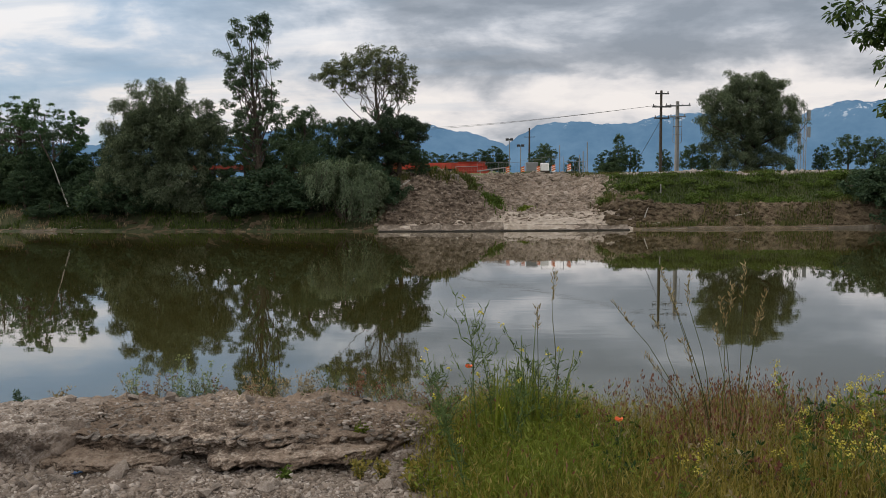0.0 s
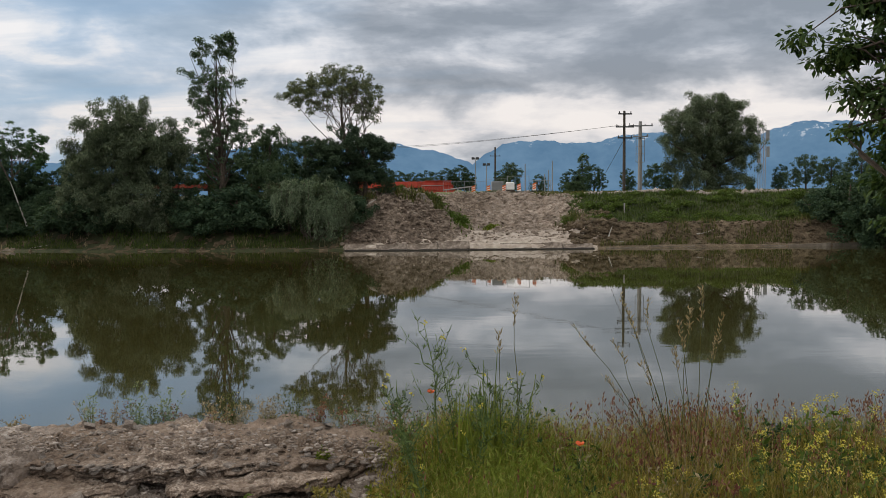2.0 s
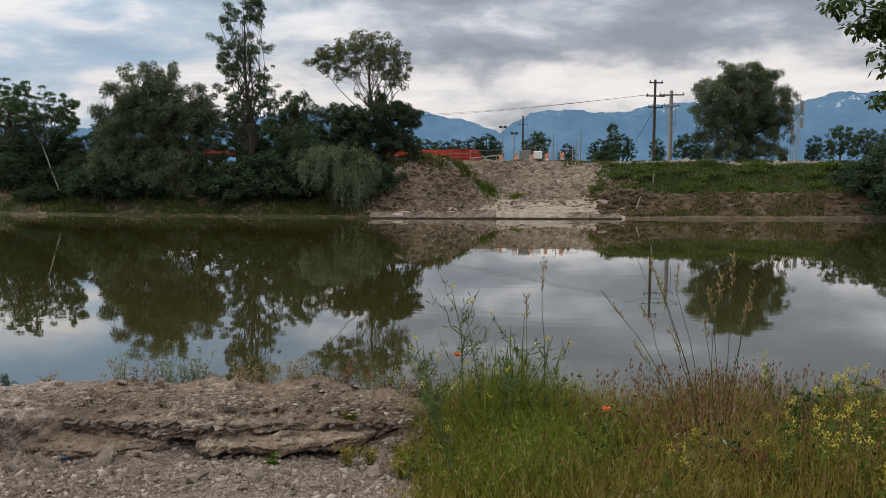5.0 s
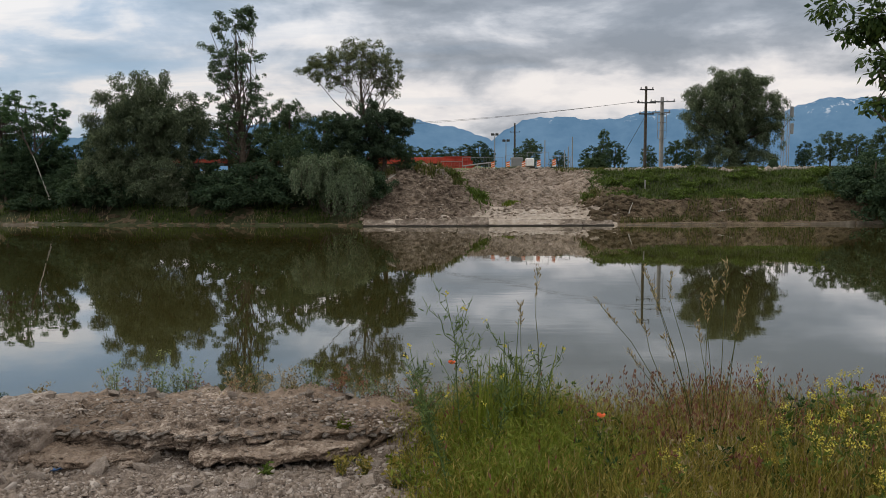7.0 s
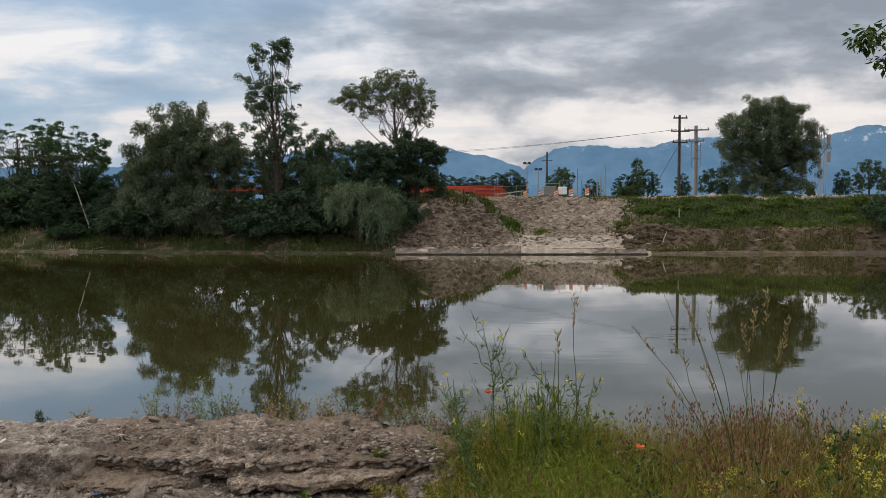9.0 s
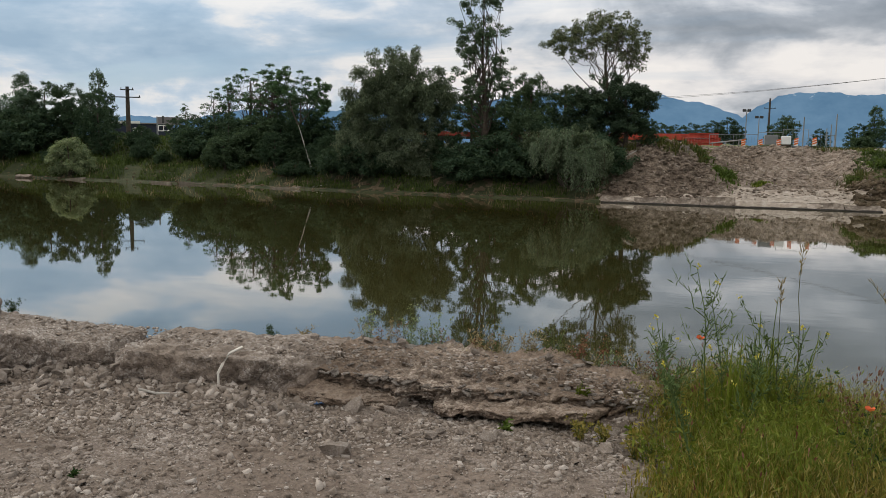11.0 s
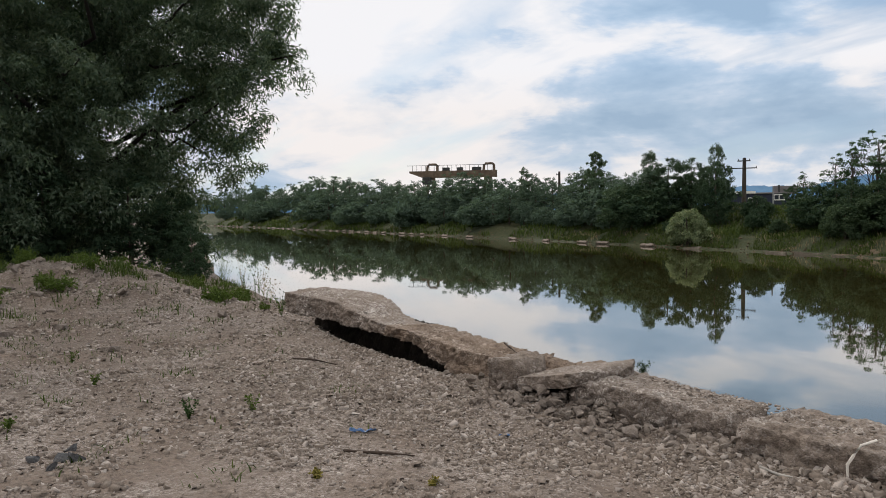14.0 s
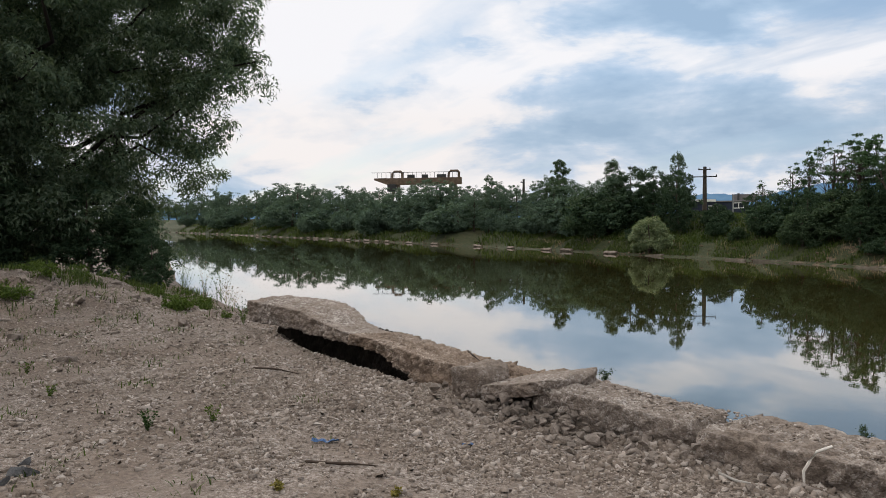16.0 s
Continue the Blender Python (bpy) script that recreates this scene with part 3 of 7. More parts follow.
    kind[(dn > -1.0) & (dn < 0.9) & (x < -12.5)] = 5
    far_side = s > -0.15
    kind[far_side] = 2
    kind[far_side & (x > -4.6 + 2 * jag) & (x < 8.6 + 2 * jag) & (s < 15 + 6 * jag)] = 3
    kind[(kind == 3) & (x < 1.0 + 0.25 * s + 2 * jag) & (s > 0.9 + 2 * jag)] = 7
    kind[(kind == 3) & (s < 4.4 + 3 * jag)] = 8
    kind[far_side & (x >= 8.6 + 2 * jag) & (s < 2.7 + 3 * jag)] = 5
    kind[far_side & (x >= 7.5) & (s > 8.3 + 2 * jag) & (s < 9.6 + 2 * jag)] = 3
    kind[far_side & (x < -4.6 + 2 * jag) & (x > -30) & (s < 2.0 + 6 * jag) & (jag > 0.08)] = 5
    kind[far_side & (s > 15)] = 6
    return z, kind


def spread(*legs):
    """Grid lines from (start, end, step, growth) legs."""
    out = []
    for a, b, step, g in legs:
        v, sgn = a, 1 if b > a else -1
        while (b - v) * sgn > 0:
            out.append(v)
            v += sgn * step
            step *= g
        out.append(b)
    return np.unique(np.round(out, 3))


def make_ground():
    xs = spread((-14, 5, 0.095, 1), (-14, -60, 0.16, 1.02), (5, 30, 0.14, 1.02), (-60, -4600, 1.5, 1.08), (30, 4600, 0.8, 1.10))
    ys = spread((1.0, 7.6, 0.08, 1), (1.0, -4600, 0.10, 1.09), (7.6, 41.5, 0.3, 1.12), (41.5, 60, 0.17, 1), (60, 4600, 0.6, 1.10))
    gx, gy = np.meshgrid(xs, ys)
    z, kind = land(gx, gy)
    nx, ny = len(xs), len(ys)
    i = (np.arange(ny - 1)[:, None] * nx + np.arange(nx - 1)[None]).ravel()
    quads = np.stack([i, i + 1, i + nx + 1, i + nx], 1)
    me = mesh_of("ground", np.stack([gx, gy, z], -1).reshape(-1, 3), quads, [M_GRAVEL, M_TURF, M_BANK, M_DIRT, M_MUD, M_SCARP, M_FIELD, M_FACE, M_SHELF], True)
    k = kind[:-1, :-1].ravel()
    me.polygons.foreach_set("material_index", k.astype(np.int32))
    tagged(new("ground", me), "gravel terrace, earth banks and grassy plain around the canal", "ground", kind="structure")


make_ground()
wx, wy = np.meshgrid(np.linspace(-620, 200, 42), np.linspace(3, 62, 8))
wi = (np.arange(7)[:, None] * 42 + np.arange(41)[None]).ravel()
water = new("water", mesh_of("water", np.stack([wx, wy, 0 * wx], -1).reshape(-1, 3), np.stack([wi, wi + 1, wi + 43, wi + 42], 1), M_WATER))
tagged(water, "calm dark green canal water mirroring the sky", "water", kind="structure")


def make_hills(name, dist, rows, seed, az0, az1):
    rng = np.random.default_rng(seed)
    az = np.linspace(az0, az1, 360)
    el = np.interp(az, [r[0] for r in rows], [r[1] for r in rows])
    for k in range(1, 6):
        el = el + 0.16 / k ** 1.2 * np.sin(az * 0.33 * 2 ** k + rng.uniform(0, 6))
    el = np.maximum(el, 0.1)
    crest = dist * np.tan(np.radians(el))
    a = np.radians(az)
    lines = []
    for f, r in ((-0.1, dist - 330), (0.35, dist - 210), (0.7, dist - 110), (0.9, dist - 40), (1.0, dist), (-0.1, dist + 60)):
        h = crest * f + (rng.normal(size=360) * 5 if 0 < f < 1 else 0)
        lines.append(np.stack([-np.sin(a) * r, np.cos(a) * r, h], 1))
    i = (np.arange(5)[:, None] * 360 + np.arange(359)[None]).ravel()
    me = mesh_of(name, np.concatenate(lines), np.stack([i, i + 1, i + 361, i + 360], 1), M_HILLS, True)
    return tagged(new(name, me), "blue hazy mountain ridge with a few snow patches", "mountains", kind="structure")


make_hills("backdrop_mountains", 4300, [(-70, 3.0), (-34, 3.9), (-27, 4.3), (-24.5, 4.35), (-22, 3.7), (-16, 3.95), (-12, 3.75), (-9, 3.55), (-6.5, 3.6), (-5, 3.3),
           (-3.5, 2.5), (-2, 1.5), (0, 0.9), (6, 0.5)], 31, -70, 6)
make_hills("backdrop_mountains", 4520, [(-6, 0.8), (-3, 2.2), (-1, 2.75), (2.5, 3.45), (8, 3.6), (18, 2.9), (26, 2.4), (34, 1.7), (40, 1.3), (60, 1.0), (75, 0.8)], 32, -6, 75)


def ground_z(x, y):
    return float(land(np.array([x]), np.array([y]))[0][0])


def polar(az, dist):
    """A place by azimuth (degrees to the left of +y) and distance from the path."""
    return -math.sin(radians(az)) * dist, math.cos(radians(az)) * dist


def at_height(el, dist):
    return 2.9 + dist * math.tan(radians(el))


# ---- far bank: trees ----
def on_ground(x, y, sink=0.05):
    return (x, y, ground_z(x, y) - sink)


make_tree("willow_tree", "broad grey-green willow tree with drooping leaves on the canal bank", on_ground(-17.6, 47.0), 7.9, 0.22,
          [(0.1, 0, 6.0, 2.2, 2.1, 1.8), (-0.6, 0, 4.2, 2.7, 2.3, 2.2), (1.8, 0.2, 4.3, 2.1, 2.0, 2.2), (0.4, 0, 5.0, 2.2, 2.0, 1.6), (-1.6, -0.6, 1.6, 1.9, 1.8, 1.6), (1.2, -0.4, 1.7, 2.2, 2.0, 1.7), (3.0, 0.4, 4.6, 0.9, 1.2, 1.6)],
          1000, 0.30, 165000, (0.13, 0.026), M_WILLOW, 41, droop=1.1, limbs=30, hang=0.4, bough=0.6, shell=0.35)
make_tree("poplar_tree", "tall slender poplar tree with a sparse airy crown", on_ground(-12.3, 48.0), 11.2, 0.15,
          [(-0.9, 0, 9.9, 0.7, 0.7, 0.8), (-0.9, 0, 9.9, 0.7, 0.7, 0.8), (0.55, 0, 10.2, 0.75, 0.7, 0.9), (0.55, 0, 10.2, 0.75, 0.7, 0.9), (0.5, 0, 10.5, 0.5, 0.5, 0.5), (0.2, 0, 7.6, 1.5, 1.3, 2.3), (-1.0, 0, 7.4, 1.1, 1.2, 1.9), (0.3, 0, 4.6, 1.7, 1.5, 2.0), (-1.3, 0, 4.8, 1.3, 1.2, 1.5), (1.2, 0, 5.8, 0.8, 0.8, 1.4)],
          270, 0.24, 21000, (0.095, 0.042), M_POPLAR, 42, droop=0.1, limbs=60, twigs=0, flat=0.9, shell=0.3)
make_tree("small_leaved_tree", "slim tree with a light see-through crown above a dark bush", on_ground(-4.6, 49.5), 8.3, 0.15,
          [(-1.2, 0, 6.5, 2.1, 1.6, 1.1), (0.6, 0, 6.1, 1.4, 1.3, 1.1), (-3.0, 0, 6.3, 1.4, 1.2, 0.8), (-0.6, 0, 7.3, 1.6, 1.2, 0.7), (-2.3, 0, 5.5, 1.2, 1.0, 0.6), (1.0, 0, 5.0, 0.8, 0.8, 0.5)],
          300, 0.25, 17000, (0.115, 0.032), M_MID, 43, droop=0.4, limbs=30, twigs=40, shell=0.3,
          trunk=[(0.3, 0, -0.3), (0.0, 0, 1.5), (-0.5, 0, 3.2), (-0.7, 0, 5.0), (-0.6, 0, 7.0)])
make_tree("dark_tree", "dense dark green broadleaf tree above the dirt slope", on_ground(-3.9, 48.6), 4.2, 0.14,
          [(-0.9, 0, 2.9, 2.1, 1.6, 1.3), (0.6, 0, 2.7, 1.4, 1.3, 1.1), (-2.5, 0, 2.0, 1.4, 1.2, 1.3), (0.3, 0, 1.5, 1.1, 1.0, 0.7), (-1.2, 0, 1.2, 1.6, 1.2, 0.9)],
          380, 0.27, 48000, (0.12, 0.038), M_DARK, 44, droop=0.4, limbs=18, shell=0.35, bough=0.5)


def weeping_willow(at, lobes, strands, seed):
    """A willow whose twigs arch out and hang in long leafy strands."""
    rng = np.random.default_rng(seed)
    top = thing("weeping_willow_bush", "low weeping willow hanging down to the water", "tree", at)
    lobes = np.asarray(lobes, float)
    wood, spots, outs = Pile(), [], []
    for k in range(9):
        a = rng.uniform(0, 6.28)
        wood.put(*tube(curve_points((0.1 * math.cos(a), 0.1 * math.sin(a), -0.2), lobes[k % len(lobes), :3] + rng.normal(0, 0.3, 3), 0.3, rng), [0.07, 0.02], 6))
    for k in range(strands):
        if k % 9 == 0:
            # the strands of one cascade hang together
            l = lobes[rng.choice(len(lobes), p=lobes[:, 3] ** 2 / (lobes[:, 3] ** 2).sum())]
            u = unit(rng, 1)[0]
            u[2] = abs(u[2])
            head, long = l[:3] + u * l[3:6] * rng.uniform(0.45, 1.15), rng.uniform(0.5, 2.0)
        root, ln = head + rng.normal(0, 0.13, 3), long * rng.uniform(0.7, 1.2)
        flow = np.array([u[0], u[1], 0.0]) * rng.uniform(0.15, 0.45)
        t = np.linspace(0, 1, 8)[:, None]
        p = root + flow * t ** 0.6 + np.array([0, 0, 1.0]) * (0.22 * np.sin(t * 2.2) - ln * t ** 1.5)
        p[:, 2] = np.maximum(p[:, 2], 0.0)
        if k % 4 == 0:
            wood.put(*tube(p, [0.010, 0.004], 4))
        f = rng.uniform(0, 1, 62)
        q = np.stack([np.interp(f, t[:, 0], p[:, j]) for j in range(3)], 1) + rng.normal(0, 0.07, (62, 3))
        spots.append(q)
        outs.append(np.repeat(u[None] * [1, 1, 0.4], 62, 0))
    part("trunk", wood.mesh("trunk", M_BARK, True), None, top)
    part("crown", mesh_of("crown", *sprays(rng, np.concatenate(spots), np.concatenate(outs), 0.12, 0.022, 1.1), M_WEEPING), None, top)


weeping_willow(on_ground(-6.6, 44.9), [(0.0, 0, 2.5, 1.5, 1.2, 0.9), (1.2, -0.2, 1.9, 1.1, 1.0, 0.8), (-1.3, 0, 2.2, 1.2, 1.1, 0.8), (0.5, -0.6, 1.5, 1.3, 0.8, 0.6), (2.0, -0.2, 1.3, 0.7, 0.7, 0.5), (-0.4, -0.7, 1.7, 1.1, 0.7, 0.6)], 640, 45)
make_tree("willow_tree", "round dense willow tree standing alone on the far bank", on_ground(*polar(-18.9, 66.0)), 7.9, 0.28,
          [(0, 0, 5.2, 3.3, 3.0, 2.2), (-1.9, 0, 4.6, 2.0, 2.2, 2.0), (2.2, 0, 4.5, 1.8, 2.2, 1.9), (0.5, 0, 6.5, 2.3, 2.0, 1.2), (0.4, 0, 3.5, 2.6, 2.2, 1.5), (-1.0, 0, 2.6, 2.6, 2.0, 1.6), (2.0, 0, 2.2, 1.7, 1.7, 1.4), (-0.6, -0.6, 1.0, 2.6, 1.8, 1.0), (1.6, -0.6, 0.9, 1.9, 1.6, 0.9)],
          1150, 0.32, 140000, (0.13, 0.026), M_WILLOW, 46, droop=0.9, limbs=34, hang=0.3, bough=0.7, shell=0.4)
make_tree("birch_tree", "young leaning tree with a pale forked trunk", on_ground(-24.1, 48.6), 7.0, 0.056,
          [(-1.7, 0, 6.2, 0.55, 0.5, 0.75), (-1.3, 0, 5.1, 0.5, 0.4, 0.5), (0.9, 0, 5.3, 0.6, 0.5, 0.7), (1.2, 0, 4.1, 0.6, 0.5, 0.5), (0.5, 0, 4.7, 0.4, 0.4, 0.3), (-2.3, 0, 5.3, 0.5, 0.5, 0.5)],
          70, 0.20, 4600, (0.12, 0.045), M_LOCUST, 47, bark=M_PALEBARK, limbs=0, twigs=0, shell=0.2,
          trunk=[(0.3, 0, -0.3), (0.1, 0, 0.5), (-0.25, 0, 1.5), (-0.5, 0, 2.3), (-0.75, 0, 3.0)])
fork = Pile().put(*tube([(-0.73, 0, 2.9), (-0.2, 0, 3.4), (0.35, 0, 4.0), (0.75, 0, 4.7), (0.95, 0, 5.5)], [0.035, 0.028, 0.012], 6))
fork.put(*tube([(-0.73, 0, 2.9), (-1.1, 0, 3.7), (-1.45, 0, 4.8), (-1.7, 0, 6.3)], [0.038, 0.03, 0.012], 6))
for side in ([(-1.1, 0, 3.7), (-1.7, 0.1, 4.4), (-2.3, 0, 5.4)], [(0.35, 0, 4.0), (0.8, 0.1, 4.0), (1.2, 0, 4.2)], [(-1.3, 0, 4.3), (-1.2, 0, 4.9), (-1.2, 0, 5.4)]):
    fork.put(*tube(side, [0.025, 0.008], 5))
part("limb", fork.mesh("limb", M_BARK, True), None, bpy.data.objects["birch_tree"])

# a stock of shrubs and trees for the long hedge, each built once
SHAPES = [
    ("locust_tree", "feathery acacia tree in the bank hedge", M_LOCUST, [(0.1, 0, 4.6, 0.75, 0.7, 0.6), (-0.8, 0, 3.8, 0.6, 0.6, 0.5), (0.9, 0, 3.7, 0.65, 0.6, 0.5), (0.2, 0, 3.2, 1.1, 1.0, 0.4), (-0.4, 0, 2.4, 1.2, 1.0, 0.5)], 5.0, (0.15, 0.075)),
    ("hedge_tree", "dense dark green tree in the bank hedge", M_HEDGE, [(0, 0, 3.1, 1.7, 1.6, 1.7), (-1.1, 0, 1.9, 1.4, 1.4, 1.5), (1.1, 0, 1.8, 1.5, 1.4, 1.5)], 4.6, (0.22, 0.08)),
    ("hedge_tree", "grey-green willow scrub in the bank hedge", M_SCRUB, [(0, 0, 2.9, 1.9, 1.7, 1.5), (-1.3, 0, 1.7, 1.4, 1.4, 1.3), (1.2, 0, 1.9, 1.5, 1.4, 1.5), (0.3, 0, 3.9, 1.0, 1.0, 0.8)], 4.5, (0.24, 0.065)),
    ("hedge_shrub", "low dark shrub at the foot of the hedge", M_HEDGE, [(0, 0, 1.0, 1.6, 1.3, 0.95), (-1.0, 0, 0.7, 1.0, 1.0, 0.7), (1.1, 0, 0.8, 1.0, 1.0, 0.7)], 1.9, (0.20, 0.07)),
    ("hedge_tree", "tall narrow young tree in the bank hedge", M_POPLAR, [(0, 0, 4.3, 0.85, 0.8, 1.2), (0.1, 0, 2.7, 1.2, 1.1, 1.1), (-0.2, 0, 1.3, 1.3, 1.2, 1.1)], 5.5, (0.20, 0.075)),
    ("hedge_shrub", "rounded green shrub on the canal bank", M_SCRUB, [(0, 0, 1.3, 1.3, 1.2, 1.1), (-0.7, 0, 0.9, 0.9, 0.9, 0.8), (0.8, 0, 0.8, 0.9, 0.9, 0.8)], 2.3, (0.20, 0.06)),
]
STOCK = []
for k, (nm, lab, mt, lob, hh, lf) in enumerate(SHAPES):
    first = on_ground(*[(-28.5, 52.5), (-25.6, 50.5), (-62.0, 56.5), (-20.2, 48.3), (-55.5, 57.5), (-30.5, 48.8)][k])
    STOCK.append((make_tree(nm, lab, first, hh, 0.11, lob, 300 if k else 64, 0.23 if k else 0.20, 15000 if k else 2600, (lf[0] * (0.56 if k else 0.70), lf[1] * (0.50 if k else 0.42)), mt, 60 + k, limbs=10 if k else 22, shell=0.45 if k else 0.15, bough=0.45 * hh / 4.5 if k else 0, droop=0.35, flat=0.8 if k else 0.4, twigs=0 if k else 30, group="hedge along the far bank"), hh))

# leafy weed bush of the cut banks
STOCK.append((make_tree("weed_bush", "low bushy fresh green weeds on the bank", on_ground(1.5, 47.6), 0.6, 0.015,
                        [(0, 0, 0.25, 0.45, 0.4, 0.28), (-0.45, 0, 0.15, 0.35, 0.3, 0.18), (0.4, 0.1, 0.18, 0.4, 0.3, 0.22), (0.1, 0.3, 0.3, 0.25, 0.25, 0.25)], 46, 0.11, 900, (0.10, 0.018), M_FRESH, 67, limbs=8, shell=0.2, droop=-0.4, category="weeds", group="weeds on the cut banks"), 0.6))


# coarser ones for where the hedge is far away, haze put into most colours
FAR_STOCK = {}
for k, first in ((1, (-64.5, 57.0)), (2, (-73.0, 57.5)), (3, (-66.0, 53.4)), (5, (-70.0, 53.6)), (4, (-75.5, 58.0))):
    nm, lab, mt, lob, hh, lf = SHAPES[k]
    FAR_STOCK[k] = (make_tree(nm, lab, on_ground(*first), hh, 0.11, lob, 320, 0.22, 9600, (0.135, 0.040), mt if k == 4 else M_HAZEDLEAF, 80 + k, limbs=6, shell=0.45, bough=0.5 * hh / 4.5, droop=0.35, group="hedge along the far bank"), hh)


def plant(kind, x, y, height, wide=1.0, turn=0.0):
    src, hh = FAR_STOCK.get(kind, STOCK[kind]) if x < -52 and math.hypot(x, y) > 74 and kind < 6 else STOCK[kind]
    s = height / hh
    m = Matrix.LocRotScale(on_ground(x, y), Euler((0, 0, turn)), (s * wide, s * wide, s))
    return copy_thing(src, m)


rng = np.random.default_rng(77)
# skyline of the hedge by azimuth: (azimuth, elevation of the tops, set-back from the water, kind)
SKY = [(21.8, 2.3, 6, 0), (23.5, 2.1, 6, 1), (25.6, 1.9, 6, 1), (27.3, 4.6, 7, 0), (28.8, 4.9, 6, 0), (30.2, 4.6, 7, 0), (31.6, 4.0, 6, 0), (32.6, 3.3, 6, 0), (26.4, 3.3, 7, 0), (29.5, 4.2, 8, 0), (24.6, 1.6, 5, 1), (26.6, 1.5, 5, 1), (28.2, 1.7, 5, 1), (29.8, 1.8, 5, 1), (31.3, 1.7, 5, 1), (32.5, 1.5, 5, 1), (33.9, 1.6, 6, 1), (35.0, 1.5, 7, 1), (34.4, 2.3, 8, 0),
       (39.8, 3.0, 6, 1), (39.7, 4.3, 8, 4), (41.3, 3.3, 7, 1), (42.8, 3.3, 7, 1), (44.0, 3.0, 6, 1), (45.4, 2.5, 6, 2), (46.6, 2.5, 7, 1), (48.0, 2.2, 6, 2), (49.2, 2.0, 7, 2), (50.6, 2.3, 7, 2), (52.2, 2.2, 9, 2),
       (53.6, 2.3, 8, 2), (55.0, 2.4, 8, 1), (56.2, 2.8, 7, 2), (57.5, 2.7, 7, 2), (58.8, 2.2, 7, 2), (60.2, 2.2, 7, 2), (61.4, 2.1, 7, 1), (62.5, 2.3, 7, 2), (63.6, 2.0, 7, 2), (64.7, 2.3, 8, 1),
       (65.8, 2.5, 7, 2), (66.8, 2.5, 8, 2), (67.7, 2.2, 8, 2), (68.6, 2.0, 9, 2), (69.5, 1.6, 9, 1), (70.4, 1.9, 12, 2), (71.3, 2.1, 11, 2), (72.2, 1.7, 12, 1), (73.2, 1.6, 12, 2), (74.3, 1.5, 12, 2), (75.6, 1.4, 12, 2), (77.0, 1.4, 12, 1)]
for az, el, back, kind in SKY:
    x, y = polar(az, 60)
    for _ in range(12):
        d = (np.interp(x, FAR_X, FAR_Y) + back) / math.cos(radians(az))
        x, y = polar(az, d)
    h = at_height(el, d) - ground_z(x, y)
    plant(kind, x, y, h, rng.uniform(0.95, 1.25) * (1.2 if az > 45 else 0.8 if 31 < az < 40 else 1.0), rng.uniform(0, 6.28))
    if az > 40:
        x, y = polar(az + 0.6, d * 1.07)
        plant(1, x, y, max(at_height(el * 0.6, d * 1.07) - ground_z(x, y), 1.5), 1.5, rng.uniform(0, 6.28))
# lower growth in front of it
for az in np.arange(22.5, 74, 1.15):
    if 33.2 < az < 39.3 or 39.6 < az < 43.2:
        continue
    x, y = polar(az, 60)
    back = rng.uniform(3.2, 5.2)
    for _ in range(12):
        d = (np.interp(x, FAR_X, FAR_Y) + back) / math.cos(radians(az))
        x, y = polar(az, d)
    if 50 < az < 53.5:
        continue
    plant(int(rng.choice([3, 5, 3, 1])), x, y, (rng.uniform(1.6, 3.2) if not 25 < az < 28 else 1.1) * (1 + (az - 22) / 90), rng.uniform(0.9, 1.3), rng.uniform(0, 6.28))
# shrubs on the slope below the house
for x, y, h, w, k in [(-39.0, 51.5, 1.3, 1.0, 3), (-36.6, 50.6, 1.1, 1.0, 5), (-41.0, 54.0, 1.6, 1.0, 3), (-37.4, 54.6, 1.5, 1.1, 1), (-34.6, 51.6, 1.4, 1.0, 3), (-43.6, 52.6, 1.6, 1.1, 1), (-46.0, 50.8, 1.2, 1.0, 3)]:
    plant(k, x, y, h, w, x)
# shrubs under the big trees of the near end
for x, y, h, w, k in [(-14.6, 47.6, 3.0, 1.1, 1), (-11.0, 46.6, 2.4, 1.3, 3), (-9.2, 47.0, 3.9, 1.0, 2), (-13.0, 46.0, 2.0, 1.2, 3), (-8.0, 46.5, 3.4, 1.0, 1), (-19.5, 46.6, 2.4, 1.1, 3),
                      (-9.8, 50.5, 4.8, 0.9, 2), (-13.9, 51.6, 3.4, 1.0, 2), (-11.0, 52.0, 3.2, 1.0, 2), (-12.2, 49.8, 2.8, 1.1, 1), (-7.4, 50.5, 4.0, 0.9, 2), (-5.2, 46.6, 2.2, 1.0, 3), (-2.6, 48.0, 1.7, 0.9, 1), (-20.8, 49.5, 4.2, 1.0, 1), (-24.4, 47.3, 0.9, 1.6, 3), (-26.0, 50.6, 2.4, 1.1, 1), (-23.6, 50.2, 2.2, 1.1, 1), (-26.5, 48.5, 2.3, 1.1, 1), (-22.2, 47.9, 2.4, 1.0, 1)]:
    plant(k, x, y, h, w, rng.uniform(0, 6.28))
